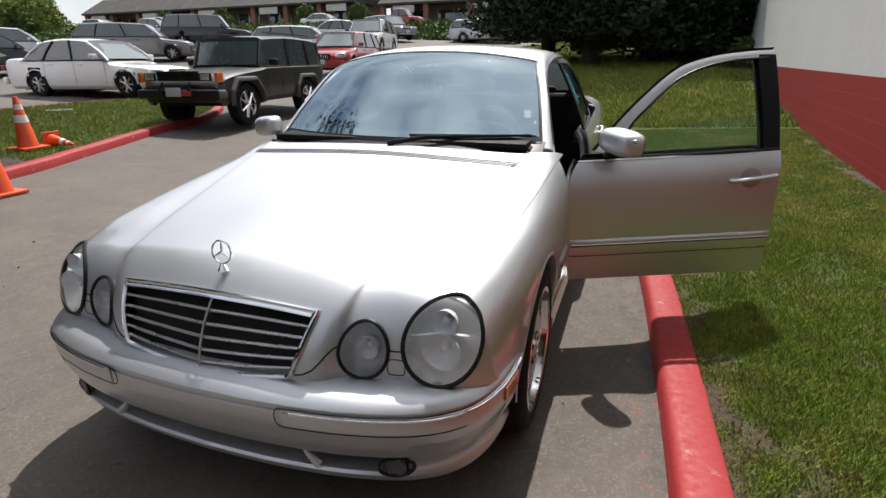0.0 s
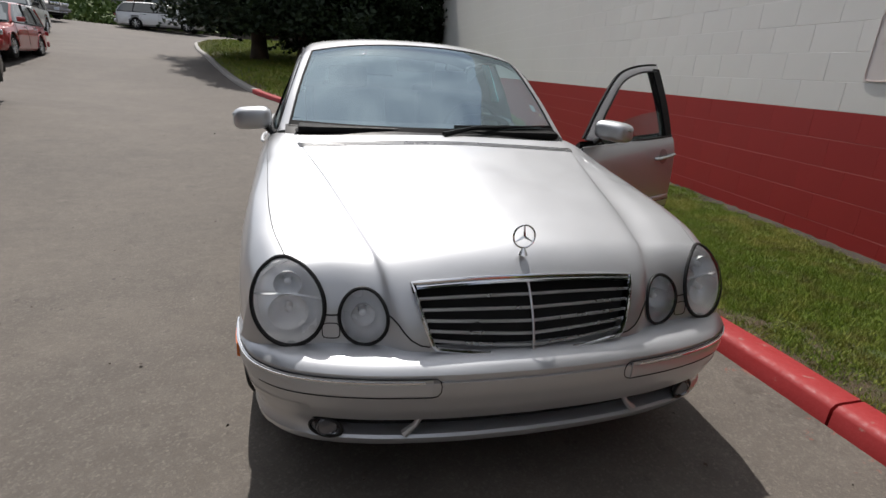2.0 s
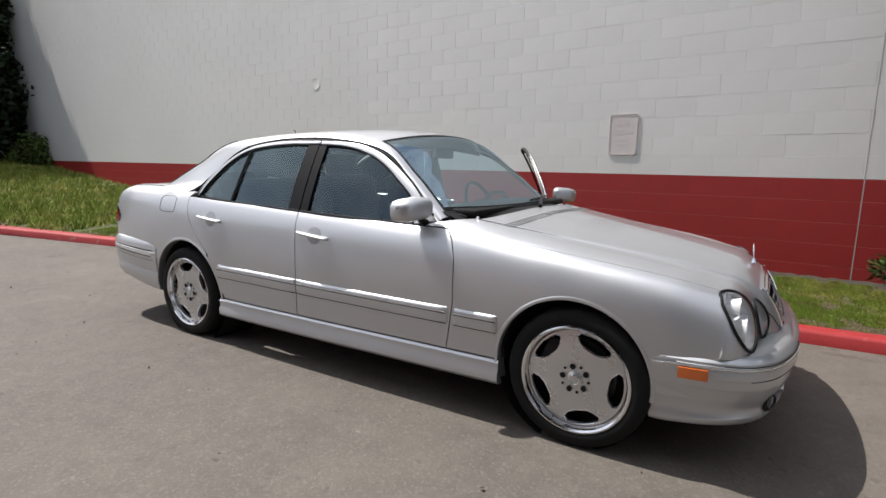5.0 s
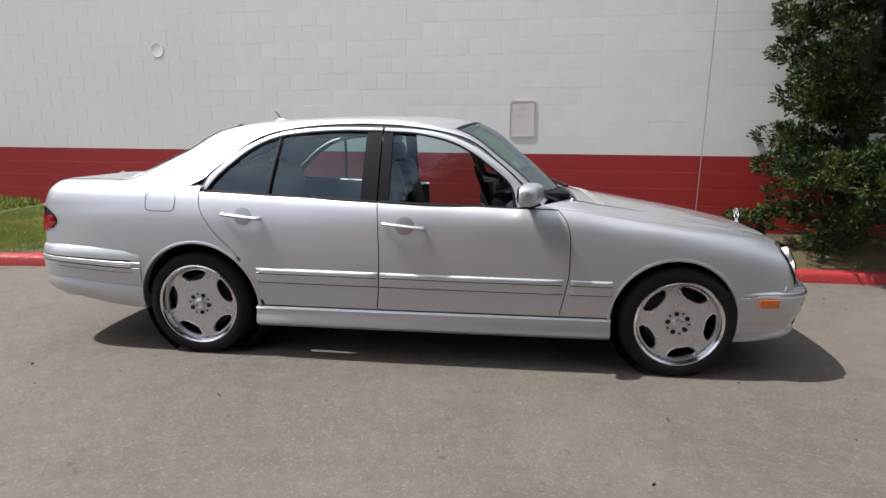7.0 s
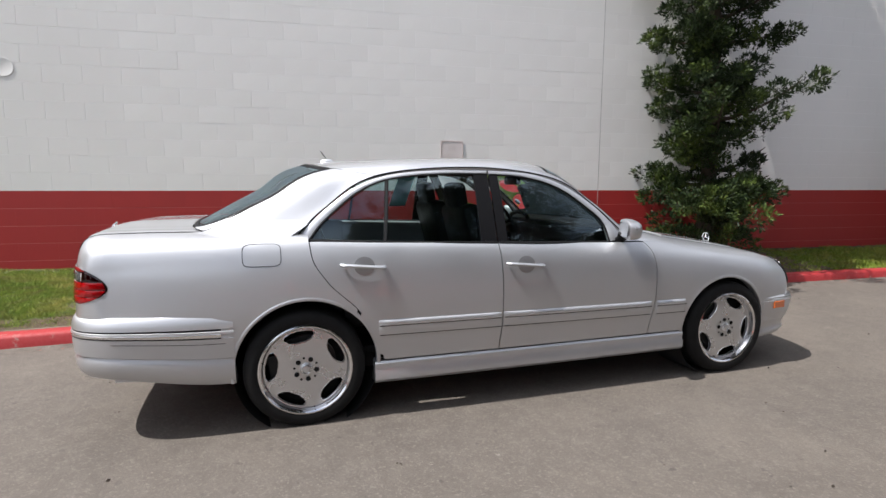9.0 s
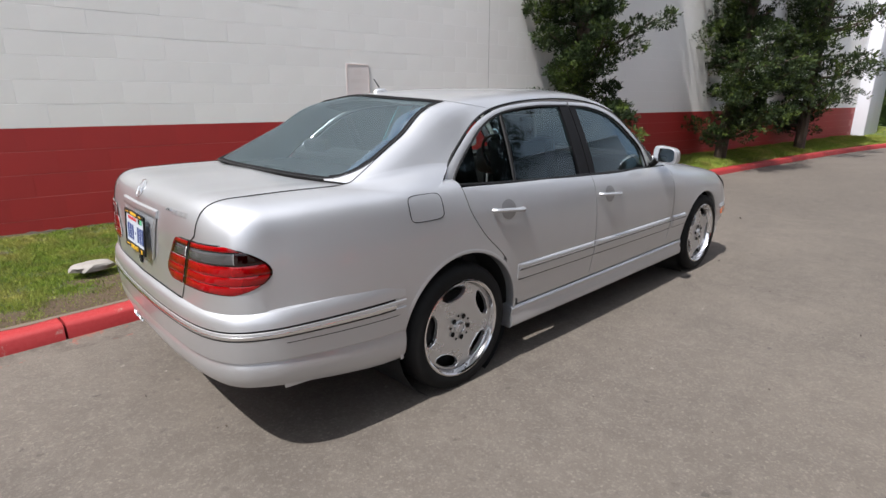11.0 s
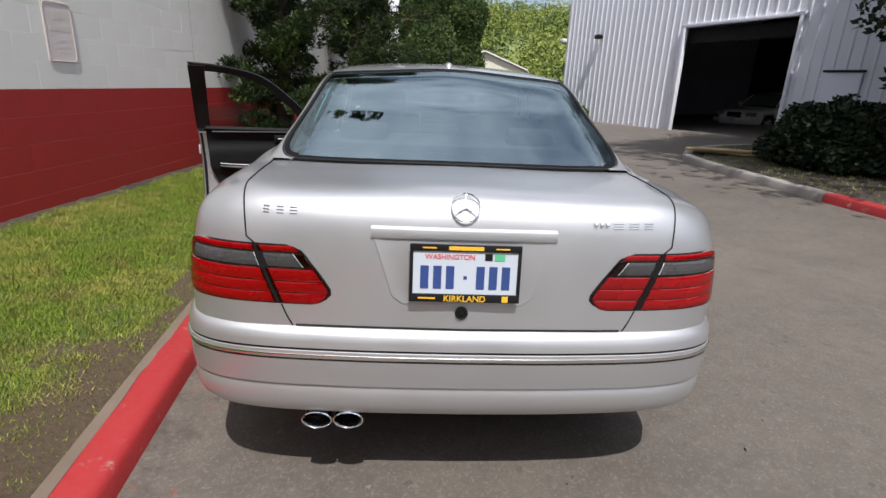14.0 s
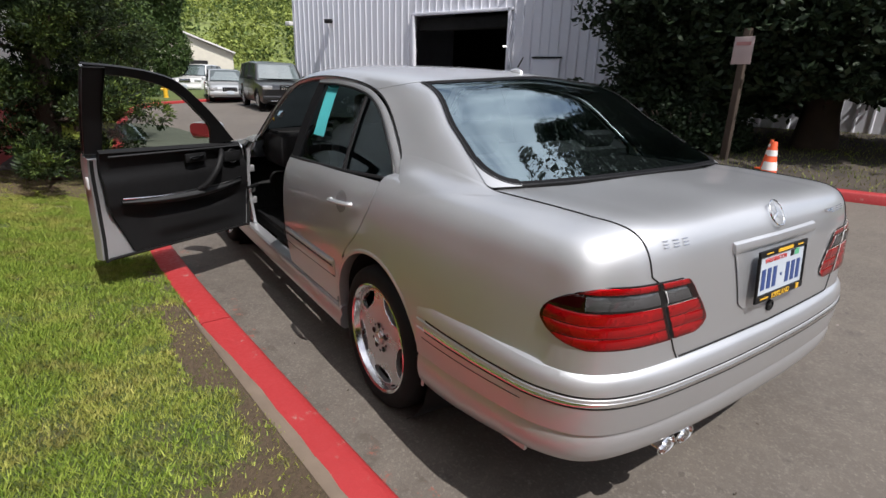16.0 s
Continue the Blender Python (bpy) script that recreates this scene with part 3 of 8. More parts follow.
# ---- the block wall ----
WALL_TOP, WALL_LO, WALL_HI, RED_TOP = 6.9, -18.6, 26.5, 1.1985
wall_turn = Matrix.Rotation(-math.atan(0.0835), 4, "Z")
wall_frame = Matrix.Translation((2.996, 0, 0)) @ wall_turn
wall_east = box("wall_east", (0.20, (WALL_HI - WALL_LO) * 1.0035, WALL_TOP - 0.0), (0, 0, 0), M_MORTAR, bevel=0)
wall_east.matrix_world = wall_frame @ Matrix.Translation((0.109, (WALL_HI + WALL_LO) / 2 * 1.0035, WALL_TOP / 2))
box("red_band", (0.20, (WALL_HI - WALL_LO) * 1.0035, RED_TOP), (-0.001, 0, RED_TOP / 2 - WALL_TOP / 2), M_RED_JOINT, wall_east, bevel=0)
tagged(wall_east, "painted concrete block wall, white above a red lower band", "wall", kind="structure")


def block_mesh(mat, w=0.4015, h=0.2, depth=0.010, worn=0.003):
    """The face of one block, with worn edges."""
    bm = bmesh.new()
    box_into(bm, (depth, w, h))
    bmesh.ops.bevel(bm, geom=[e for e in bm.edges if all(v.co.x < 0 for v in e.verts)], offset=worn, segments=1, affect="EDGES")
    me = bpy.data.meshes.new("block")
    bm.to_mesh(me)
    bm.free()
    me.materials.append(mat)
    return me


# earth and dead leaves at the wall's foot
foot = []
for y in np.linspace(-8, 9, 260):
    for o, z in ((0.16, 0.0), (0.09, 0.022), (0.03, 0.05), (-0.005, 0.065)):
        wob = 0.05 * noise.noise((y * 2.3, o * 4, 1.0))
        x = wall_x(y) - o - (wob if o > 0.05 else 0)
        foot.append((x, y, KERB_H + 0.118 + z * 0.7 + 0.018 * noise.noise((x * 11, y * 11, 0))))
tagged(mesh_ob("wall_foot", foot, grid_faces(260, 4), M_FOOT), "dark earth and litter along the wall's foot", "soil", kind="structure")


def wall_courses():
    lo = RED_TOP - 0.2032 * 6
    for c in range(int((WALL_TOP - lo) / 0.2032)):
        z = lo + 0.2032 * (c + 0.5)
        for k in range(-48, 68):
            y = 0.4064 * k + (0.2032 if c % 2 else 0.0)
            if WALL_LO + 0.2 < y < WALL_HI - 0.2:
                yield z, y, M_RED_BLOCK if z < RED_TOP else M_WHITE_BLOCK


BLOCK_ZONE = (-2.2, 4.6, 3.35)  # y from, y to, top: the stretch beside the silver car


# ---- the silver saloon: its surface ----
# Nose towards -y, front axle at y = 0, rear axle at y = 2.833.
ST = [-0.55, -0.35, 0.0, 0.4, 0.65, 1.0, 1.7, 2.4, 2.8, 3.2, 3.55, 3.74]
LINES = [  # half width and height of each line along the body, sill to centre
    ([.845, .878, .888, .892, .895, .898, .902, .900, .895, .890, .875, .858], [.34] * 12),
    ([.860, .890, .906, .910, .912, .916, .920, .918, .915, .905, .886, .862], [.52] * 12),
    ([.840, .882, .906, .912, .915, .919, .923, .922, .916, .905, .884, .856], [.655, .68, .70, .70, .70, .70, .70, .70, .70, .70, .70, .70]),
    ([.800, .848, .876, .890, .897, .903, .907, .905, .900, .888, .866, .840], [.725, .765, .810, .835, .85, .86, .872, .882, .888, .888, .885, .875]),
    ([.735, .785, .818, .838, .848, .857, .864, .862, .855, .840, .822, .802], [.765, .808, .856, .905, .938, .948, .970, .992, 1.008, 1.014, 1.012, 1.004]),
    ([.615, .662, .712, .765, .790, .79, .79, .79, .79, .712, .684, .668], [.784, .828, .882, .936, .974, .99, 1.0, 1.01, 1.040, 1.058, 1.060, 1.057]),
    ([.490, .535, .600, .680, .720, .72, .70, .68, .64, .560, .520, .500], [.785, .828, .889, .953, .990, 1.0, 1.01, 1.02, 1.048, 1.066, 1.067, 1.064]),
    ([.405, .445, .515, .605, .650, .64, .60, .56, .50, .400, .360, .345], [.803, .845, .902, .963, 1.000, 1.01, 1.02, 1.03, 1.055, 1.070, 1.070, 1.067]),
    ([0.0] * 12, [.818, .862, .922, .984, 1.018, 1.02, 1.03, 1.04, 1.06, 1.076, 1.077, 1.074]),
]
LINE_AT = [spline(ST, np.stack([np.array(a), np.array(b)], -1)) for a, b in LINES]


def body_at(y, s):
    """Points of the right-hand half (x > 0) of the body; s counts the lines above."""
    y, s = np.broadcast_arrays(np.asarray(y, float), np.asarray(s, float))
    ctrl = np.stack([np.insert(f(y.ravel()), 1, y.ravel(), axis=1) for f in LINE_AT]).reshape(len(LINES), *y.shape, 3)
    k = len(LINES)
    i = np.clip(np.floor(s).astype(int), 0, k - 2)
    f = (s - i)[..., None]
    pad = np.concatenate([2 * ctrl[:1] - ctrl[1:2], ctrl, ctrl[-2:-1] * np.array([-1, 1, 1])])
    pick = lambda o: np.take_along_axis(pad, (i + o)[None, ..., None].repeat(3, -1), 0)[0]
    a, b, c, d = pick(0), pick(1), pick(2), pick(3)
    return 0.5 * (2 * b + (c - a) * f + (2 * a - 5 * b + 4 * c - d) * f**2 + (3 * b - a - 3 * c + d) * f**3)


CAP_S = np.array([1.0, 2, 3, 4, 5, 6, 7, 8])
NOSE_EDGE = spline(CAP_S, [(.868, -.553, .525), (.852, -.580, .525), (.812, -.622, .528), (.730, -.660, .530), (.590, -.682, .532), (.455, -.715, .530), (.360, -.762, .522), (0, -.792, .512)])
TAIL_EDGE = spline(CAP_S, [(.862, 3.752, .655), (.853, 3.79, .655), (.833, 3.84, .655), (.782, 3.897, .655), (.660, 3.945, .655), (.510, 3.962, .655), (.345, 3.970, .655), (0, 3.978, .655)])
NOSE_IN = spline(CAP_S, [(.01, .01), (.03, .05), (.06, .09), (.085, .10), (.09, .10), (.10, .11), (.12, .12), (.12, .12)])
TAIL_IN = spline(CAP_S, [(.01, .01), (.05, .04), (.085, .13), (.13, .26), (.185, .36), (.215, .405), (.225, .41), (.23, .415)])


def cap_at(s, r, front):
    """The nose or tail: r from 0 at the body to 1 at the bumper's top edge."""
    s, r = np.broadcast_arrays(np.asarray(s, float), np.asarray(r, float))
    y0 = ST[0] if front else ST[-1]
    sh, sf = s.shape, s.ravel()
    p0 = body_at(np.full(sf.shape, y0), sf)
    step = 0.02 if front else -0.02
    t0 = p0 - body_at(np.full(sf.shape, y0 + step), sf)
    t0 /= np.linalg.norm(t0, axis=1)[:, None]
    edge, inn = (NOSE_EDGE, NOSE_IN) if front else (TAIL_EDGE, TAIL_IN)
    p3, h = edge(sf), inn(sf)
    p1, p2 = p0 + t0 * h[:, :1], p3 + np.array([0, 0, 1.0]) * h[:, 1:]
    if not front:
        p2[:, 1] -= 0.07 * h[:, 1]
    q = r.ravel()[:, None]
    return ((1 - q) ** 3 * p0 + 3 * (1 - q) ** 2 * q * p1 + 3 * (1 - q) * q**2 * p2 + q**3 * p3).reshape(*sh, 3)


class Lookup:
    """Finds the point of a sampled surface that shows at two given coordinates."""

    def __init__(self, points, keys):
        self.p, self.k = points.reshape(-1, 3), keys.reshape(-1, 2)

    def __call__(self, a, b):
        k = self.k - np.array([a, b])
        d = (k**2).sum(1)
        near = np.argpartition(d, 32)[:32]
        u, v = k[near, 0], k[near, 1]
        w = np.exp(-d[near] / (2 * d[near].mean() + 1e-9))
        A = np.stack([np.ones(32), u, v, u * u, u * v, v * v], -1)
        return np.linalg.lstsq(A * w[:, None], self.p[near] * w[:, None], rcond=1e-6)[0][0]


ss, rr = np.meshgrid(np.linspace(1, 8, 220), np.linspace(0, 1, 120), indexing="ij")
nose_pts = cap_at(ss, rr, True)
NOSE = Lookup(nose_pts, nose_pts[..., [0, 2]])
tail_pts = cap_at(ss, rr, False)
corner = np.clip((tail_pts[..., 0] - 0.50) / 0.25, 0, 1)
TAIL = Lookup(tail_pts, np.stack([tail_pts[..., 0] + (3.95 - tail_pts[..., 1]).clip(0) * 0.9 * corner * corner * (3 - 2 * corner), tail_pts[..., 2]], -1))
side_s, side_y = np.meshgrid(np.linspace(0, 5, 120), np.linspace(-0.55, 3.74, 420), indexing="ij")
side_pts = body_at(side_y, side_s)
SIDE = Lookup(side_pts, side_pts[..., [1, 2]])


def flip(p, sign):
    q = np.array(p, float)
    q[..., 0] *= sign
    return q


def sheet(name, p, mat, parent, sign=1, keep=None, rim=0.012, label="", sharp=35, rims=True, snap=None):
    """A panel from a grid of points on the body, its edges turned in. sign -1 builds the other side's."""
    nu, nv = p.shape[:2]
    q = flip(p, sign)
    du, dv = np.gradient(q, axis=0), np.gradient(q, axis=1)
    nrm = np.cross(du, dv)
    nrm /= np.linalg.norm(nrm, axis=2)[..., None] + 1e-12
    mid = q.reshape(-1, 3).mean(0)
    out = np.array([mid[0], (mid[1] - 1.6) * 0.35, mid[2] - 0.55])
    if (nrm * out).sum(2).mean() < 0:
        nrm = -nrm
    verts = q.reshape(-1, 3)
    faces = grid_faces(nu, nv, keep=keep)
    bm = bmesh.new()
    vs = [bm.verts.new(v) for v in verts]
    for f in faces:
        bm.faces.new([vs[i] for i in f])
    flat = nrm.reshape(-1, 3)
    if snap:
        for i, v in enumerate(vs):
            if v.is_boundary and v.link_faces:
                for cy, cz, r in snap:
                    d = math.hypot(v.co.y - cy, v.co.z - cz)
                    if d < r + 0.03 and v.co.z > 0.30:
                        v.co.y, v.co.z = cy + (v.co.y - cy) * r / d, cz + (v.co.z - cz) * r / d
    if rims:
        inner = {}
        for e in [e for e in bm.edges if e.is_boundary]:
            ring = []
            for v in e.verts:
                if v not in inner:
                    inner[v] = bm.verts.new(v.co - Vector(flat[v.index if v.index >= 0 else 0]) * 0 )
                ring.append(inner[v])
            bm.faces.new((e.verts[0], e.verts[1], ring[1], ring[0]))
        index = {v: i for i, v in enumerate(vs)}
        for v, w in inner.items():
            w.co = v.co - Vector(flat[index[v]]) * rim
    loose = [v for v in bm.verts if not v.link_faces]
    bmesh.ops.delete(bm, geom=loose, context="VERTS")
    return part(name, bm, mat, parent, label, sharp=sharp)


# ---- the silver saloon: assembly ----
car = thing("car", "silver four-door saloon with one front door open beside the kerb", "car")
F_ARCH, R_ARCH = (0.03, 0.335, 0.352), (2.822, 0.33, 0.377)
gap_f = spline([.30, .32, .48, .61, .77, .88, .93, .97], [.670, .667, .638, .621, .622, .645, .680, .72])
gap_b = spline([.30, .33, .50, .67, .84, 1.0], [1.721, 1.72, 1.705, 1.702, 1.708, 1.72])
gap_r = spline([.30, .337, .476, .629, .795, .927, 1.02], [2.405, 2.412, 2.450, 2.545, 2.708, 2.785, 2.798])
GAP = 0.0028


def rows_between(lo, hi, s0, s1, nu, ns):
    """Points of the side between two upright gap lines."""
    s = np.linspace(s0, s1, ns)
    out = np.zeros((nu, ns, 3))
    u = np.linspace(0, 1, nu)
    for j, sj in enumerate(s):
        a, b = (1.2 if callable(g) else g for g in (lo, hi))
        for _ in range(3):
            if callable(lo):
                a = float(lo(body_at(a, sj)[..., 2])[0, 0]) + GAP
            if callable(hi):
                b = float(hi(body_at(b, sj)[..., 2])[0, 0]) - GAP
        out[:, j] = body_at(a + (b - a) * u, sj)
    return out


def off_arch(p, arches):
    c = (p[:-1, :-1] + p[1:, 1:]) / 2
    keep = np.ones(c.shape[:2], bool)
    for cy, cz, r in arches:
        keep &= np.hypot(c[..., 1] - cy, c[..., 2] - cz) > r
    return keep


def arch_lip(sign, cy, cz, r, parent):
    """The rolled edge and the liner of a wheel arch."""
    bm = bmesh.new()
    prev = None
    for a in np.linspace(-0.12, math.pi + 0.12, 60):
        y, z = cy + r * math.cos(a), cz + r * math.sin(a)
        p = SIDE(y, max(z, 0.34))
        x = p[0]
        ring = []
        for dr, dx in ((0.014, 0.000), (0.009, 0.0025), (0.003, 0.0035), (-0.004, 0.001), (-0.007, -0.02), (-0.004, -0.05)):
            ring.append(bm.verts.new((sign * (x + dx), cy + (r + dr) * math.cos(a), cz + (r + dr) * math.sin(a))))
        if prev:
            for k in range(len(ring) - 1):
                bm.faces.new((prev[k], prev[k + 1], ring[k + 1], ring[k]))
        prev = ring
    part("arch_lip", bm, M_SILVER, parent)
    bm = bmesh.new()
    lathe_into(bm, [(r + 0.004, 0.0), (r + 0.02, -0.30), (0.02, -0.31)], 40, "x")
    liner = part("arch_liner", bm, M_DARK, parent)
    liner.matrix_local = Matrix.Translation((sign * 0.862, cy, cz)) @ Matrix.Diagonal((sign, 1, 1, 1))


hood_edge, lid_edge = 4.12, 5.0
for sign, side in ((-1, "r"), (1, "l")):
    p = rows_between(ST[0], gap_f, 0, hood_edge - 0.015, 110, 70)
    sheet("front_fender", p, M_SILVER, car, sign, off_arch(p, [F_ARCH]), snap=[F_ARCH])
    p = rows_between(gap_r, ST[-1], 0, lid_edge - 0.01, 110, 70)
    sheet("rear_quarter", p, M_SILVER, car, sign, off_arch(p, [R_ARCH]), snap=[R_ARCH])
    p = rows_between(gap_b, gap_r, 0, 4, 46, 50)
    sheet("rear_door", p, M_SILVER, car, sign, off_arch(p, [R_ARCH]), snap=[R_ARCH])
    arch_lip(sign, *F_ARCH, car)
    arch_lip(sign, *R_ARCH, car)
    # dark cavity behind the gaps
    p = rows_between(0.36, 2.44, 0, 4, 60, 20) - np.array([0.035, 0, 0])
    c = (p[:-1, :-1] + p[1:, 1:]) / 2
    if sign > 0:
        sheet("hinge_post", p, M_SILVER, car, sign, c[..., 1] < 0.75, rim=0.02)
        sheet("centre_post", p, M_SILVER, car, sign, c[..., 1] > 1.62, rim=0.02)
    else:
        sheet("side_cavity", p, M_DARK, car, sign, rim=0.02)
    # sill skirt
    prof = [(-.06, .335), (-.004, .33), (.006, .318), (.000, .285), (.012, .262), (.010, .225), (-.01, .205), (-.10, .20)]
    ys = np.linspace(0.372, 2.462, 40)
    base = body_at(ys, np.zeros(40))[:, 0]
    sk = np.array([[(sign * (b + d), y, z) for d, z in prof] for y, b in zip(ys, base)])
    mesh_ob("sill_skirt", sk.reshape(-1, 3), grid_faces(40, len(prof)) + [tuple(range(len(prof))), tuple(range(39 * len(prof), 40 * len(prof)))[::-1]], M_SILVER, car)

# hood and boot lid
s, y = np.meshgrid(np.linspace(hood_edge + 0.012, 8, 70), np.linspace(ST[0], 0.56, 80), indexing="ij")
hood_end = 0.545 + 0.17 * ((8 - s) / 3) ** 2
y = ST[0] + (y - ST[0]) / (0.56 - ST[0]) * (hood_end - ST[0])
half = body_at(y, s)
whole = np.concatenate([half, flip(half[-2::-1], -1)])
sheet("hood", whole, M_SILVER, car)
s, y = np.meshgrid(np.linspace(lid_edge + 0.012, 8, 60), np.linspace(0, 1, 30), indexing="ij")
lid_start = 3.335 + 0.10 * (1 - ((8 - s) / 3) ** 2)
half = body_at(lid_start + (ST[-1] - lid_start) * y, s)
sheet("boot_deck", np.concatenate([half, flip(half[-2::-1], -1)]), M_SILVER, car)

# the nose, open where the lamps and the grille sit
LAMP = {"big": (0.720, 0.654, 0.104, 0.116), "small": (0.505, 0.625, 0.070, 0.080)}


def grille_half(z):
    return float(np.interp(z, [0.52, 0.55, 0.64, 0.735], [0.25, 0.306, 0.339, 0.368]))


def grille_low(x):
    return 0.553 - 0.029 * (1 - min(1.0, abs(x) / 0.31) ** 1.6)


def grille_high(x):
    return 0.723 + 0.011 * (1 - min(1.0, abs(x) / 0.368) ** 2)


s, r = np.meshgrid(np.linspace(1, 8, 230), np.linspace(0, 1, 90), indexing="ij")
p = cap_at(s, r, True)
c = (p[:-1, :-1] + p[1:, 1:]) / 2
keep = np.ones(c.shape[:2], bool)
for cx, cz, a, b in LAMP.values():
    keep &= ((c[..., 0] - cx) / a) ** 2 + ((c[..., 2] - cz) / b) ** 2 > 0.97
inside = (c[..., 2] > np.vectorize(grille_low)(c[..., 0])) & (c[..., 2] < np.vectorize(grille_high)(c[..., 0])) & (c[..., 0] < np.vectorize(grille_half)(c[..., 2]))
keep &= ~inside
for sign in (1, -1):
    sheet("nose_panel", p, M_SILVER, car, sign, keep, rims=False)
s, r = np.meshgrid(np.linspace(1, 8, 160), np.linspace(0, 1, 70), indexing="ij")
tp = cap_at(s, r, False)
for sign in (1, -1):
    sheet("tail_panel", tp, M_SILVER, car, sign, rims=False)


def on_nose(x, z, out=0.0):
    q = NOSE(abs(x), z)
    e = 0.012
    a, b = NOSE(abs(x) + e, z) - NOSE(abs(x) - e, z), NOSE(abs(x), z + e) - NOSE(abs(x), z - e)
    n = np.cross(a, b)
    n = n / np.linalg.norm(n)
    if n[1] > 0:
        n = -n
    q = q + n * out
    return np.array([math.copysign(q[0], x) if x else 0.0, q[1], q[2]])


def headlamp(sign, cx, cz, a, b, big):
    lamp = part("headlight", tube_into(bmesh.new(), [on_nose(sign * (cx + a * math.cos(t)), cz + b * math.sin(t), 0.003) for t in np.linspace(0, 2 * math.pi, 56, endpoint=False)], 0.0065 if big else 0.0055, 8, True), M_TRIM, car, "oval headlight with clear glass in a black seal")
    bm = bmesh.new()
    rows = []
    for f in np.linspace(0, 1, 10):
        row = []
        for t in np.linspace(0, 2 * math.pi, 48, endpoint=False):
            q = on_nose(sign * (cx + a * f * math.cos(t)), cz + b * f * math.sin(t), 0.004 + 0.012 * (1 - f * f))
            row.append(bm.verts.new(q))
        rows.append(row)
    for u, v in zip(rows, rows[1:]):
        for k in range(48):
            bm.faces.new((u[k], u[(k + 1) % 48], v[(k + 1) % 48], v[k]))
    bmesh.ops.remove_doubles(bm, verts=bm.verts, dist=1e-5)
    lens = part("lens", bm, M_LENS, lamp, "clear glass lens")
    lens.visible_shadow = False
    # the bowl behind the glass
    bm = bmesh.new()
    rows = []
    for f, back in ((1.0, 0.0), (0.97, 0.02), (0.90, 0.045), (0.72, 0.065), (0.45, 0.078), (0.0, 0.082)):
        rows.append([bm.verts.new(on_nose(sign * (cx + a * f * math.cos(t)), cz + b * f * math.sin(t)) + np.array([0, back, 0])) for t in np.linspace(0, 2 * math.pi, 40, endpoint=False)])
    for u, v in zip(rows, rows[1:]):
        for k in range(40):
            bm.faces.new((u[k], u[(k + 1) % 40], v[(k + 1) % 40], v[k]))
    bmesh.ops.remove_doubles(bm, verts=bm.verts, dist=1e-5)
    part("reflector", bm, M_BOWL, lamp)
    bm = bmesh.new()
    cups = [(0.0, -0.022, 0.058), (0.0, 0.055, 0.040)] if big else [(0.0, 0.0, 0.036)]
    for dx, dz, rad in cups:
        q = on_nose(sign * (cx + dx), cz + dz)
        lathe_into(bm, [(rad, 0.016), (rad * 0.96, 0.02), (rad * 0.8, 0.045), (rad * 0.35, 0.066), (0.012, 0.068), (0.011, 0.035), (0.0, 0.03)], 28, "y", q)
    part("bulb_cup", bm, M_BOWL, lamp)
    if big:
        bm = bmesh.new()
        tube_into(bm, [on_nose(sign * (cx + a * 0.93 * f), cz + 0.030 - 0.016 * abs(f)) + np.array([0, 0.022, 0]) for f in np.linspace(-1, 1, 12)], 0.006, 6, flat=0.5)
        part("divider", bm, M_BOWL, lamp)


for sign in (-1, 1):
    for kind, (cx, cz, a, b) in LAMP.items():
        headlamp(sign, cx, cz, a, b, kind == "big")
    # joint between bumper cover and nose: lamp to lamp, small lamp to grille
    tube("nose_seam", [on_nose(sign * x, z, 0.0006) for x, z in ((.572, .632), (.595, .630), (.620, .632))], 0.0026, M_TRIM, car, sides=5)
    tube("nose_seam", [on_nose(sign * x, z, 0.0006) for x, z in ((.440, .640), (.425, .634), (.408, .618), (.392, .596), (.372, .575), (.345, .560), (.318, .556))], 0.0026, M_TRIM, car, sides=5)
    # washer cover between the lamps
    ring = []
    for t in np.linspace(0, 2 * math.pi, 32, endpoint=False):
        ct, st = math.cos(t), math.sin(t)
        ring.append(on_nose(sign * (0.600 + 0.025 * abs(ct) ** 0.5 * np.sign(ct)), 0.584 + 0.023 * abs(st) ** 0.5 * np.sign(st), 0.0005))
    tube("washer_cover", ring, 0.0016, M_TRIM, car, sides=5, closed=True)

# the grille
frame_line = [(-f * 0.364, grille_high(f * 0.364)) for f in np.linspace(1, -1, 34)] + [(grille_half(z), z) for z in np.linspace(0.712, 0.566, 12)]
frame_line += [(f * 0.300, grille_low(f * 0.300)) for f in np.linspace(1, -1, 34)] + [(-grille_half(z), z) for z in np.linspace(0.566, 0.712, 12)]
grille = part("grille", tube_into(bmesh.new(), [on_nose(x, z, 0.006) for x, z in frame_line], 0.0075, 8, True), M_CHROME, car, "black grille with silver bars in a chrome surround")
part("top_bar", tube_into(bmesh.new(), [on_nose(f * 0.352, grille_high(f * 0.352) - 0.010, 0.006) for f in np.linspace(-1, 1, 40)], 0.012, 8, flat=0.6), M_CHROME, grille)
gv = [[on_nose(f * (grille_half(z) + 0.004), z) + np.array([0, 0.035, 0]) for f in np.linspace(-1, 1, 24)] for z in np.linspace(0.516, 0.745, 10)]
mesh_ob("grille_backing", np.array(gv).reshape(-1, 3), grid_faces(10, 24), M_DARK, grille)
for k in range(5):
    row = []
    for f in np.linspace(-1, 1, 36):
        t = (k + 0.75) / 5.6
        z = grille_low(f * 0.31) * (1 - t) + (grille_high(f * 0.36) - 0.014) * t
        row.append(on_nose(f * (grille_half(0.555 + 0.165 * t) - 0.003), z) + np.array([0, 0.004, 0]))
    tube("slat", row, 0.0042, M_ALLOY, grille, sides=6, flat=1.3)
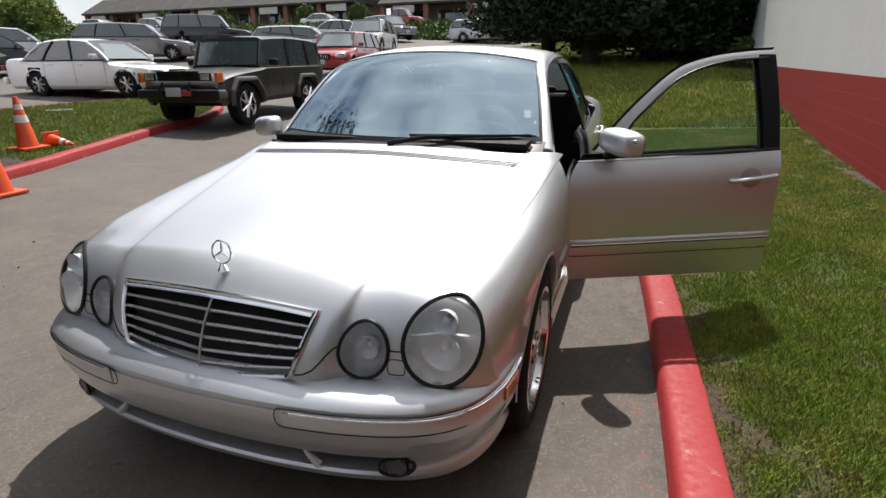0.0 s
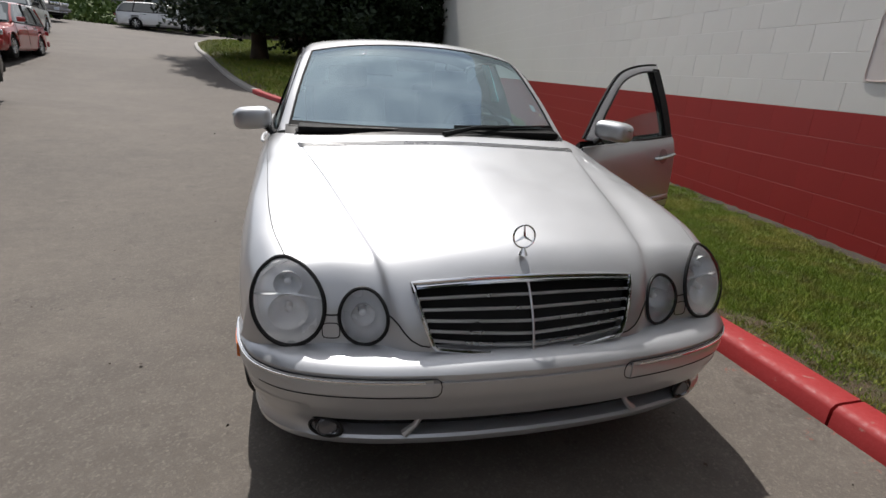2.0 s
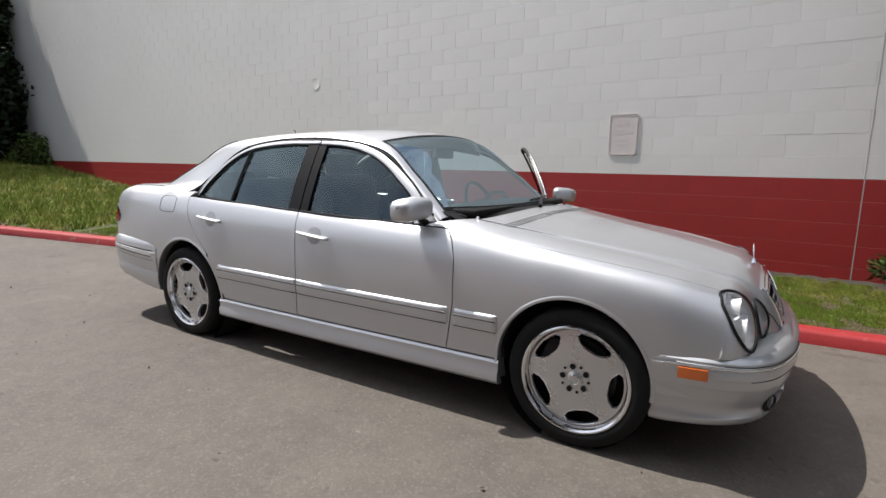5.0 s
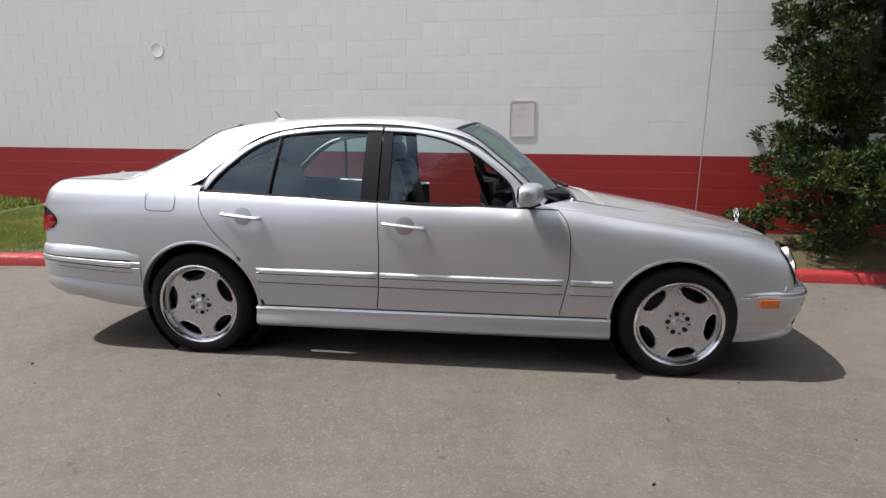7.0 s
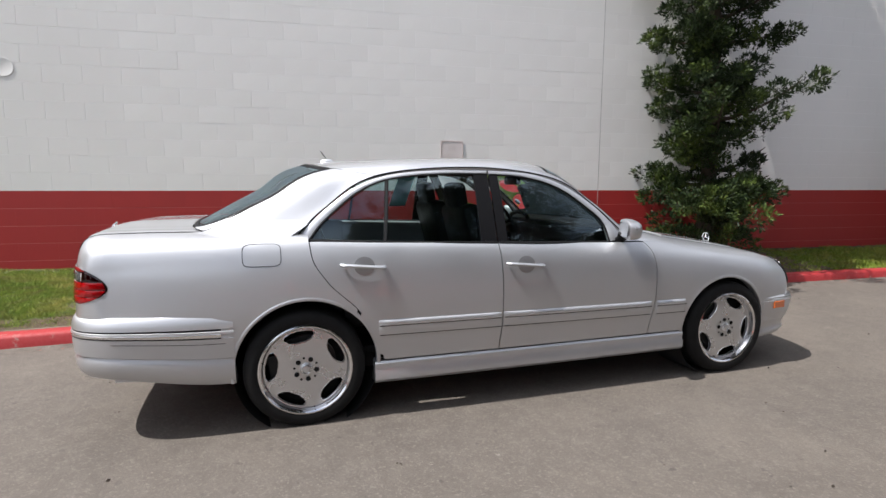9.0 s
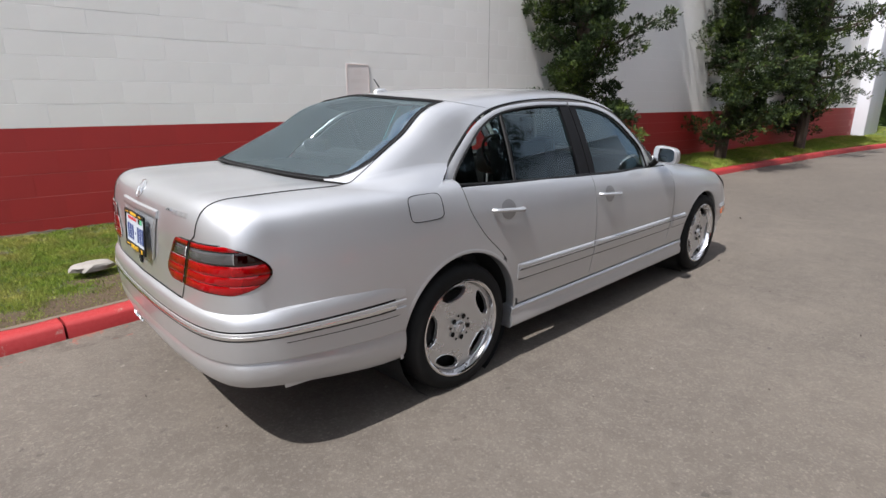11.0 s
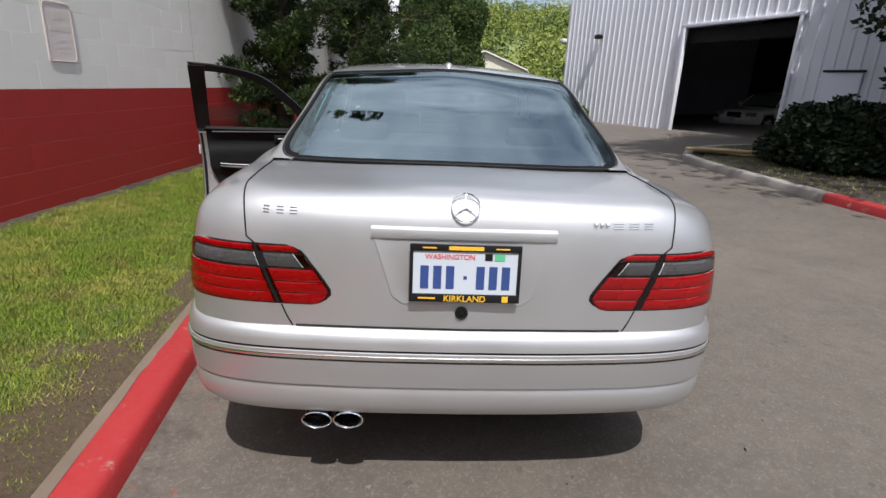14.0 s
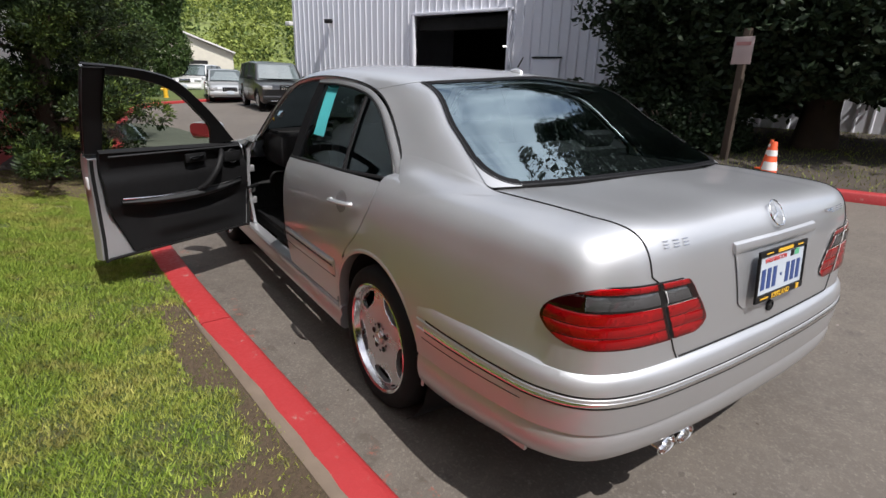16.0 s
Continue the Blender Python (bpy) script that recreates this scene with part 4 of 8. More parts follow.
tube("centre_bar", [on_nose(0, z, 0.005) for z in np.linspace(0.528, 0.726, 14)], 0.0038, M_ALLOY, grille, sides=6)

# hood ornament: a ring with three spokes on a short stem
orn = tube("hood_ornament", [(0, -0.640, 0.79), (0, -0.638, 0.812)], [0.016, 0.006], M_CHROME, car, "chrome ring ornament standing on the hood")
tube("ring", [(0.036 * math.sin(t), -0.634 + 0.004 * math.cos(t), 0.849 + 0.036 * math.cos(t)) for t in np.linspace(0, 2 * math.pi, 36, endpoint=False)], 0.0032, M_CHROME, orn, closed=True)
for t in (0, 2.094, 4.189):
    tube("spoke", [(0, -0.634, 0.849), (0.035 * math.sin(t), -0.634 + 0.004 * math.cos(t), 0.849 + 0.035 * math.cos(t))], [0.0055, 0.0014], M_CHROME, orn, sides=6)
# air inlet grille at the back of the hood
for k in range(3):
    yy = 0.40 + 0.02 * k
    tube("hood_vent", [body_at(yy + 0.03 * (f * f), 8 - 3 * abs(f) * 0.78) * np.array([np.sign(f) if f else 0, 1, 1]) + np.array([0, 0, 0.002]) for f in np.linspace(-0.9, 0.9, 30)], 0.0045, M_ALLOY, car, sides=6, flat=0.6)


# ---- bumpers ----
def plan(points, n=160):
    half = curve_through(points, n)
    return np.concatenate([half * np.array([-1, 1]), half[-2::-1]])


def sweep(name, line, prof, mat, parent, where=None, label="", dz=None, thick=0.0):
    """Draws a profile of (out, z) along a plan line; where(x) tells which part of it."""
    d = np.gradient(line, axis=0)
    d /= np.linalg.norm(d, axis=1)[:, None]
    nrm = np.stack([d[:, 1], -d[:, 0]], -1)
    if (nrm * (line - np.array([0, 1.5]))).sum() < 0:
        nrm = -nrm
    runs, cur = [], []
    for i in range(len(line)):
        if where is None or where(line[i]):
            cur.append(i)
        elif cur:
            runs.append(cur)
            cur = []
    if cur:
        runs.append(cur)
    V, F = [], []
    for run in runs:
        if len(run) < 2:
            continue
        base = len(V)
        for i in run:
            for o, z in prof:
                q = line[i] + nrm[i] * o
                V.append((q[0], q[1], z + (dz(line[i], z) if dz else 0.0)))
        F += grid_faces(len(run), len(prof), base)
        F += [tuple(range(base, base + len(prof))), tuple(range(base + (len(run) - 1) * len(prof), base + len(run) * len(prof)))[::-1]]
    return mesh_ob(name, V, F, mat, parent, label, sharp=32)


def tuck(q, z):
    """The front apron's low edge rises towards the nose."""
    f = max(0.0, min(1.0, (-0.36 - q[1]) / 0.30))
    return 0.026 * f * float(np.interp(z, [0.23, 0.36], [1.0, 0.0]))


FB = plan([(.890, -.315), (.886, -.42), (.868, -.54), (.815, -.66), (.700, -.752), (.50, -.815), (.25, -.848), (0, -.858)])
sweep("front_bumper", FB, [(-.17, .550), (-.12, .546), (-.075, .541), (-.035, .533), (-.010, .522), (.001, .508), (.002, .497), (-.004, .494), (-.004, .486), (.003, .483), (.004, .440), (-.001, .425), (-.003, .395), (-.010, .372), (-.020, .345), (-.045, .334), (-.12, .334)], M_SILVER, car, label="silver front bumper with ribbed strips")
for sign in (-1, 1):
    sweep("bumper_apron", FB, [(-.002, .397), (-.010, .372), (-.022, .345), (-.034, .310), (-.041, .284), (-.041, .262), (-.034, .246), (-.036, .228), (-.048, .212), (-.10, .206)], M_SILVER, car, lambda q, k=sign: q[0] * k > 0.668, dz=tuck)
sweep("bumper_lip", FB, [(-.10, .262), (-.055, .260), (-.038, .256), (-.031, .246), (-.034, .228), (-.046, .212), (-.10, .206)], M_SILVER, car, lambda q: abs(q[0]) < 0.69 and q[1] < -0.5, dz=tuck)
sweep("intake_backing", FB, [(-.085, .36), (-.088, .20)], M_DARK, car, lambda q: abs(q[0]) < 0.72 and q[1] < -0.5)
for sign in (-1, 1):
    tube("intake_strut", [(sign * 0.345, -0.795, 0.345), (sign * 0.358, -0.797, 0.315), (sign * 0.392, -0.792, 0.282)], [0.012, 0.009, 0.016], M_SILVER, car, sides=8)
    fog = part("fog_light", lathe_into(bmesh.new(), [(0.032, 0.0), (0.033, -0.010), (0.029, -0.014), (0.026, -0.010), (0.0, -0.008)], 28, "y", (sign * 0.618, -0.738, 0.300)), M_FOG, car, "round fog light in the bumper")
    fog.scale = (1.0, 1.0, 1.0)
    part("bezel", tube_into(bmesh.new(), [(sign * 0.622 + 0.047 * math.cos(t), -0.748 + 0.020 * sign * math.cos(t), 0.300 + 0.031 * math.sin(t)) for t in np.linspace(0, 6.283, 28, endpoint=False)], 0.0055, 7, True), M_TRIM, fog)
    sweep("bumper_strip", FB, [(.001, .498), (.007, .496), (.0075, .489), (.006, .484), (.0075, .480), (.007, .442), (.001, .438)], M_SILVER, car, lambda q, k=sign: q[0] * k > 0.315 and q[1] < -0.40)
    sweep("bumper_trim", FB, [(.005, .4925), (.0105, .491), (.0105, .4855), (.005, .484)], M_CHROME, car, lambda q, k=sign: q[0] * k > 0.345 and q[1] < -0.36)
    arc = [q for q in FB if q[0] * sign > 0.315 and q[1] < -0.42]
    if abs(arc[0][0]) > abs(arc[-1][0]):
        arc = arc[::-1]
    end = arc[0]
    line = [(q[0], q[1] - 0.0055, 0.4985) for q in arc[::-1][-90:]] + [(end[0] - sign * d, end[1] - 0.006, z) for d, z in ((.012, .497), (.022, .488), (.026, .470), (.024, .452), (.014, .440))] + [(q[0], q[1] - 0.0055, 0.437) for q in arc[:70]]
    tube("strip_seam", line, 0.0016, M_TRIM, car, sides=5)
    mk = sweep("side_marker", FB, [(.006, .482), (.014, .478), (.015, .434), (.006, .430)], M_AMBER, car, lambda q, k=sign: q[0] * k > 0.8 and -0.525 < q[1] < -0.41, label="amber side marker light")

RB = plan([(.903, 3.185), (.903, 3.40), (.896, 3.62), (.872, 3.785), (.795, 3.905), (.63, 3.966), (.32, 3.992), (0, 3.998)])


def droop(q, z):
    """The bumper's lines fall towards the wheel arch, the lowest ones most."""
    f = max(0.0, min(1.0, (3.92 - q[1]) / 0.72))
    f = f * f * (3 - 2 * f)
    return -f * float(np.interp(z, [0.35, 0.48, 0.58, 0.65], [0.088, 0.048, 0.030, 0.0]))


sweep("rear_bumper", RB, [(-.085, .672), (-.030, .668), (-.012, .661), (.000, .645), (.006, .622), (.008, .606), (.003, .604), (.003, .599), (.009, .596), (.010, .586), (.004, .583), (.004, .573), (.009, .570), (.008, .530), (.003, .480), (-.004, .476)], M_SILVER, car, label="silver rear bumper with a chrome strip", dz=droop)
sweep("rear_apron", RB, [(-.006, .478), (-.006, .472), (-.001, .462), (.001, .440), (-.001, .415), (-.010, .388), (-.030, .365), (-.075, .355), (-.15, .352)], M_SILVER, car, dz=droop)
sweep("chrome_strip", RB, [(.004, .588), (.0115, .586), (.0130, .580), (.0115, .574), (.004, .572)], M_CHROME, car, lambda q: q[1] > 3.24, dz=droop)
sweep("strip_groove", RB, [(.003, .607), (.0070, .6055), (.0070, .6000), (.003, .598)], M_TRIM, car, lambda q: q[1] > 3.24, dz=droop)
sweep("strip_groove", RB, [(.004, .572), (.0100, .5715), (.0100, .5675), (.004, .567)], M_TRIM, car, lambda q: q[1] > 3.24, dz=droop)
for sign in (-1, 1):
    seam_pts = [q for q in RB if q[0] * sign > 0.5 and q[1] < 3.74 and q[1] > 3.22]
    tube("strip_seam", [(q[0] + sign * 0.0085, q[1], 0.545 + droop(q, 0.545)) for q in seam_pts], 0.0016, M_DARK, car, sides=5)


# ---- tail: lamps, plate, badges ----
def on_tail(x, z, out=0.0):
    """The tail's surface; beyond x = 0.55 the first number runs on round the corner."""
    q = TAIL(abs(x), z)
    e = 0.012
    a, b = TAIL(abs(x) + e, z) - TAIL(abs(x) - e, z), TAIL(abs(x), z + e) - TAIL(abs(x), z - e)
    n = np.cross(b, a)
    n = n / (np.linalg.norm(n) + 1e-9)
    if n[1] + n[0] * 0.6 < 0:
        n = -n
    q = q + n * out
    return np.array([math.copysign(q[0], x) if x else 0.0, q[1], q[2]])


LAMP_IN = spline([.731, .738, .752, .770, .81, .86, .892, .906, .913], [.470, .425, .400, .387, .408, .445, .470, .488, .525])
LAMP_OUT = spline([.731, .738, .755, .780, .805, .83, .86, .885, .906, .913], [.83, .89, .965, 1.015, 1.032, 1.022, .985, .935, .86, .80])


def lamp_in(z):
    return float(LAMP_IN(z)[0, 0])


def lamp_out(z):
    return float(LAMP_OUT(z)[0, 0])


def lamp_zone(sign, a, b, z0, z1, name, mat, parent, label, out, dome=0.006):
    """A lens between two edge lines a(z), b(z), domed towards its middle."""
    V, nz, nf = [], 12, 26
    for z in np.linspace(z0, z1, nz):
        ua, ub = a(z), b(z)
        for f in np.linspace(0, 1, nf):
            edge = min(1.0, 10 * min(f, 1 - f))
            rim = min(1.0, 6 * min((z - z0), (z1 - z)) / (z1 - z0))
            V.append(on_tail(sign * (ua + (ub - ua) * f), z, out + dome * min(edge, rim)))
    ob = mesh_ob(name, V, grid_faces(nz, nf), mat, parent, label)
    ob.visible_shadow = False
    mid = Vector((0.0, 3.2, 0.82))
    if sum((f.center - mid).dot(f.normal) for f in ob.data.polygons) < 0:
        ob.data.flip_normals()
    return ob


def fluted(sign, a, b, z0, z1, parent):
    """A bright reflector strip, curved between its edges and finely fluted."""
    V, nz, nf = [], 7, 60
    for i, z in enumerate(np.linspace(z0, z1, nz)):
        ua, ub = a(z), b(z)
        for k, f in enumerate(np.linspace(0, 1, nf)):
            V.append(on_tail(sign * (ua + (ub - ua) * f), z, 0.0025 + 0.0022 * math.sin(math.pi * i / (nz - 1)) + 0.0006 * (k % 2)))
    return mesh_ob("lamp_reflector", V, grid_faces(nz, nf), M_REFLECT, parent, "bright fluted reflector", sharp=80)


SPLIT = lambda z: 0.537 + 0.42 * (z - 0.735)
for sign in (-1, 1):
    tl = thing("tail_light", "", "")
    tl.parent = car
    for k in ("label", "category"):
        if k in tl:
            del tl[k]
    tl["label"] = "red tail light with a smoked upper band"
    lamp_zone(sign, lambda z: lamp_in(z) - 0.004, lambda z: lamp_out(z) + 0.004, .7325, .9115, "seal", M_TRIM, tl, "black seal", 0.0010, 0.0)
    for a, b, first in ((lamp_in, lambda z: SPLIT(z) - 0.005, True), (lambda z: SPLIT(z) + 0.005, lamp_out, False)):
        # bright stepped reflectors behind the coloured lens
        for z0, z1 in ((.737, .767), (.770, .801), (.804, .839)):
            fluted(sign, lambda z, a=a: a(z) + 0.008, lambda z, b=b: b(z) - 0.008, z0, z1, tl)
        for z0, z1 in ((.735, .7685), (.7685, .8025), (.8025, .841)):
            lamp_zone(sign, a, b, z0, z1, "lens_red", M_REDLENS, tl, "red lens", 0.0075, 0.0016)
        d = (lambda z: lamp_in(z) + 0.030) if first else (lambda z: SPLIT(z) + 0.012)
        c = (lambda z: SPLIT(z) - 0.016) if first else (lambda z: min(lamp_out(z) - 0.03, 0.885))
        fluted(sign, d, c, .846, .884, tl)
        lamp_zone(sign, d, c, .843, .887, "lens_smoked", M_SMOKE, tl, "smoked grey lens", 0.0075, 0.003)
        lamp_zone(sign, a if first else (lambda z: min(lamp_out(z) - 0.03, 0.885) + 0.002), (lambda z: lamp_in(z) + 0.028) if first else b, .8415, .8875, "lens_edge", M_REDLENS, tl, "red lens", 0.0065, 0.001)
        fluted(sign, lambda z, a=a: a(z) + 0.006, lambda z, b=b: b(z) - 0.010, .890, .9065, tl)
        lamp_zone(sign, a, b, .8885, .908, "lens_edge", M_REDLENS, tl, "red lens", 0.0065, 0.001)

# shut line of the boot lid
low_seam = [on_tail(x, z, 0.0006) for x, z in [(.500, .666), (.516, .693), (.532, .731)]]
aim = on_tail(.622, .926)
sg, rg = np.meshgrid(np.linspace(4.2, 5.2, 60), np.linspace(0.0, 0.9, 80), indexing="ij")
near_i = np.argmin(((cap_at(sg, rg, False) - aim) ** 2).sum(-1))
s0, r0 = sg.ravel()[near_i], rg.ravel()[near_i]
up_seam = [on_tail(.612, .911, 0.001)] + [cap_at(s0 + (4.985 - s0) * f, r0 * (1 - f), False).reshape(3) + np.array([0, 0.0008, 0.0008]) for f in np.linspace(0, 1, 14)] + [body_at(y, 4.99).reshape(3) + np.array([0, 0, 0.0015]) for y in np.linspace(3.70, 3.345, 10)]
for sign in (-1, 1):
    for line in (low_seam, up_seam):
        tube("boot_seam", [q * np.array([sign, 1, 1]) for q in line], 0.0024, M_DARK, car, sides=5)
tube("boot_seam", [on_tail(f * 0.49, 0.668, 0.0008) for f in np.linspace(-1, 1, 30)], 0.003, M_DARK, car, sides=5)
# the plate's recess, handle strip and plate
V = []
for z in np.linspace(0.748, 0.945, 10):
    w = np.interp(z, [0.748, 0.765, 0.945], [0.175, 0.205, 0.262])
    for f in np.linspace(-1, 1, 20):
        depth = 0.003 if abs(f) > 0.93 or z < 0.76 else 0.0
        V.append(on_tail(f * w, z, -0.002 + depth))
mesh_ob("plate_recess", np.array(V) + np.array([0, 0.003, 0]), grid_faces(10, 20), M_SILVER, car)
bm = bmesh.new()
rows = [[bm.verts.new(on_tail(f * 0.270, z, o)) for f in np.linspace(-1, 1, 30)] for z, o in ((0.940, 0.000), (0.942, 0.007), (0.952, 0.011), (0.968, 0.009), (0.976, 0.001))]
for a, b in zip(rows, rows[1:]):
    for k in range(29):
        bm.faces.new((a[k], a[k + 1], b[k + 1], b[k]))
bm.faces.new([r[0] for r in rows][::-1])
bm.faces.new([r[-1] for r in rows])
part("boot_handle", bm, M_SILVER, car)
M_PLATE = plain("plate_white", (0.47, 0.52, 0.58), 0.35, 0, 0.04)
M_BLUE = plain("plate_blue", (0.03, 0.06, 0.20), 0.4)
M_YELLOW = plain("frame_yellow", (0.72, 0.42, 0.03), 0.4)
M_REDINK = plain("red_ink", (0.55, 0.06, 0.06), 0.5)
M_GREEN = plain("green_ink", (0.10, 0.42, 0.22), 0.5)
top, bot = on_tail(0, 0.938, 0.010), on_tail(0, 0.762, 0.012)
lean = math.degrees(math.atan2(bot[1] - top[1], top[2] - bot[2]))
plate_pose = pose(-0.004, (top[1] + bot[1]) / 2 + 0.008, 0.850, -lean, 0, 180)
plate = box("number_plate", (0.308, 0.003, 0.156), (0, 0, 0), M_PLATE, car, "white number plate in a black and yellow frame", 0.0)
plate.matrix_local = plate_pose


def bars(name, rects, y, mat, parent):
    """Flat raised bars: rows of centre x, centre z, width, height."""
    bm = bmesh.new()
    for x, z, w, h in rects:
        box_into(bm, (w, 0.0016, h), (x, y, z))
    return part(name, bm, mat, parent, smooth=False)


bm = bmesh.new()
for sz, at in (((0.322, 0.008, 0.020), (0, -0.003, 0.0755)), ((0.322, 0.008, 0.024), (0, -0.003, -0.0735)), ((0.010, 0.008, 0.130), (-0.156, -0.003, 0)), ((0.010, 0.008, 0.130), (0.156, -0.003, 0))):
    box_into(bm, sz, at, bevel=0.0015)
part("plate_frame", bm, M_TRIM, plate, "black plate frame")
for r in [(0.0, 0.0755, 0.10, 0.011), (-0.105, 0.0755, 0.04, 0.004), (0.105, 0.0755, 0.04, 0.004), (-0.11, -0.0735, 0.05, 0.004), (0.118, -0.0735, 0.018, 0.018)]:
    bars("frame_mark", [r], -0.008, M_YELLOW, plate)
for r in [(-0.118 + 0.037 * k, -0.012, 0.024, 0.068) for k in range(3)] + [(0.0, -0.012, 0.010, 0.010)] + [(0.044 + 0.037 * k, -0.012, 0.024, 0.068) for k in range(3)]:
    bars("plate_character", [r], -0.0022, M_BLUE, plate)
bars("plate_stickers", [(0.098, 0.050, 0.030, 0.020)], -0.0022, M_GREEN, plate)
bars("plate_month", [(0.066, 0.050, 0.022, 0.020)], -0.0022, M_TRIM, plate)


def lettering(name, words, size, at, mat, parent):
    txt = bpy.data.curves.new(name, "FONT")
    txt.body, txt.size, txt.align_x, txt.extrude = words, size, "CENTER", 0.0006
    txt.offset = size * 0.012
    tx = new(name, txt)
    tme = bpy.data.meshes.new_from_object(tx)
    bpy.data.objects.remove(tx)
    tme.materials.clear()
    tme.materials.append(mat)
    tx = new(name, tme)
    tx.parent = parent
    tx.matrix_local = pose(*at, 90, 0, 0)


lettering("state_name", "WASHINGTON", 0.021, (-0.045, -0.0024, 0.042), M_REDINK, plate)
lettering("town_name", "KIRKLAND", 0.0255, (0.0, -0.0076, -0.0825), M_YELLOW, plate)
# lock, ring badge and the plain bars that stand for the model letters
part("boot_lock", lathe_into(bmesh.new(), [(0.0, 0.004), (0.007, 0.004), (0.009, 0.0), (0.013, 0.0), (0.014, 0.005), (0.019, 0.004), (0.020, -0.01)], 24, "y", on_tail(0, 0.722, 0.004)), M_TRIM, car, "boot lock")
q = on_tail(0, 1.030, 0.007)
badge = tube("boot_badge", [(0.041 * math.sin(t), q[1] - 0.022 * math.cos(t), q[2] + 0.037 * math.cos(t)) for t in np.linspace(0, 6.283, 40, endpoint=False)], 0.0028, M_CHROME, car, "chrome ring badge", closed=True)
for t in (0, 2.094, 4.189):
    tube("spoke", [q, (0.040 * math.sin(t), q[1] - 0.022 * math.cos(t), q[2] + 0.036 * math.cos(t))], [0.0048, 0.0014], M_CHROME, badge, sides=6, flat=0.6)


def badge_mark(x, z, w, h):
    """A plain chrome bar, standing for part of a letter."""
    return tube("badge_mark", [on_tail(x + w * f, z, 0.002) for f in (-0.5, 0.0, 0.5)], h / 2, M_LIP, car, sides=6, flat=0.6)


for x in (0.577, 0.532, 0.492):
    for z in (1.000, 1.008, 1.016):
        badge_mark(x, z, 0.022, 0.0048)
for x in (-0.385, -0.402, -0.419):
    badge_mark(x, 0.996, 0.009, 0.020)
for x in (-0.455, -0.503, -0.552):
    for z in (0.985, 0.992, 0.999):
        badge_mark(x, z, 0.032, 0.0042)
# twin tail pipes
for x in (0.342, 0.442):
    bm = bmesh.new()
    lathe_into(bm, [(0.034, -0.14), (0.040, 0.0), (0.0415, 0.004), (0.038, 0.006), (0.035, 0.0), (0.033, -0.10)], 32, "y")
    tp_ = part("tail_pipe", bm, M_CHROME, car, "oval chrome tail pipe")
    tp_.matrix_local = Matrix.Translation((x, 3.950, 0.328)) @ Matrix.Diagonal((1.18, 1, 0.74, 1))
box("pipe_void", (0.18, 0.02, 0.06), (0.392, 3.84, 0.328), M_DARK, car)


# ---- cabin: roof, pillars, glass ----
CAB_V = np.arange(7.0)
CAB = np.array([
    [(.805, .800, .985), (.748, .770, 1.015), (.42, .640, 1.012), (0, .590, 1.010)],
    [(.738, 1.010, 1.180), (.690, 1.000, 1.208), (.38, .895, 1.235), (0, .865, 1.245)],
    [(.680, 1.270, 1.345), (.618, 1.285, 1.388), (.34, 1.205, 1.435), (0, 1.180, 1.450)],
    [(.668, 1.800, 1.408), (.575, 1.800, 1.452), (.31, 1.800, 1.480), (0, 1.800, 1.488)],
    [(.668, 2.400, 1.355), (.575, 2.650, 1.397), (.32, 2.725, 1.418), (0, 2.760, 1.436)],
    [(.722, 2.712, 1.165), (.640, 2.988, 1.234), (.37, 3.065, 1.247), (0, 3.100, 1.254)],
    [(.815, 2.900, .985), (.706, 3.310, 1.066), (.42, 3.400, 1.0745), (0, 3.430, 1.0795)],
])


def smooth_line(k, v):
    """Catmull-Rom along the cabin for one of its four lines."""
    v = np.asarray(v, float).ravel()
    p = CAB[:, k]
    pad = np.vstack([2 * p[0] - p[1], p, 2 * p[-1] - p[-2]])
    i = np.clip(np.floor(v).astype(int), 0, 5)
    f = (v - i)[:, None]
    a, b, c, d = pad[i], pad[i + 1], pad[i + 2], pad[i + 3]
    return 0.5 * (2 * b + (c - a) * f + (2 * a - 5 * b + 4 * c - d) * f**2 + (3 * b - a - 3 * c + d) * f**3)


def cab_at(v, q):
    """Cabin shell: v along the car, q from 0 at the door frame to 3 at the centre."""
    v, q = np.broadcast_arrays(np.asarray(v, float), np.asarray(q, float))
    ctrl = np.stack([smooth_line(k, v) for k in range(4)]).reshape(4, *v.shape, 3)
    return cross_line(ctrl, q)


def cross_line(ctrl, q):
    pad = np.concatenate([2 * ctrl[:1] - ctrl[1:2], ctrl, ctrl[-2:-1] * np.array([-1, 1, 1])])
    i = np.clip(np.floor(q).astype(int), 0, 2)
    f = (q - i)[..., None]
    pick = lambda o: np.take_along_axis(pad, (i + o)[None, ..., None].repeat(3, -1), 0)[0]
    a, b, c, d = pick(0), pick(1), pick(2), pick(3)
    return 0.5 * (2 * b + (c - a) * f + (2 * a - 5 * b + 4 * c - d) * f**2 + (3 * b - a - 3 * c + d) * f**3)


def cab_patch(name, v0, v1, q0, q1, nv, nq, mat, mirrored=True, both=False, label="", push=0.0, rims=True, rim=0.012):
    v, q = np.meshgrid(np.linspace(v0, v1, nv), np.linspace(q0, q1, nq), indexing="ij")
    p = cab_at(v, q)
    p[..., 2] += push
    if both:
        p = np.concatenate([p, flip(p[:, -2::-1], -1)], axis=1)
        return [sheet(name, p, mat, car, rims=rims, rim=rim, label=label)]
    return [sheet(name, p, mat, car, s, rims=rims, rim=rim, label=label) for s in (1, -1)]


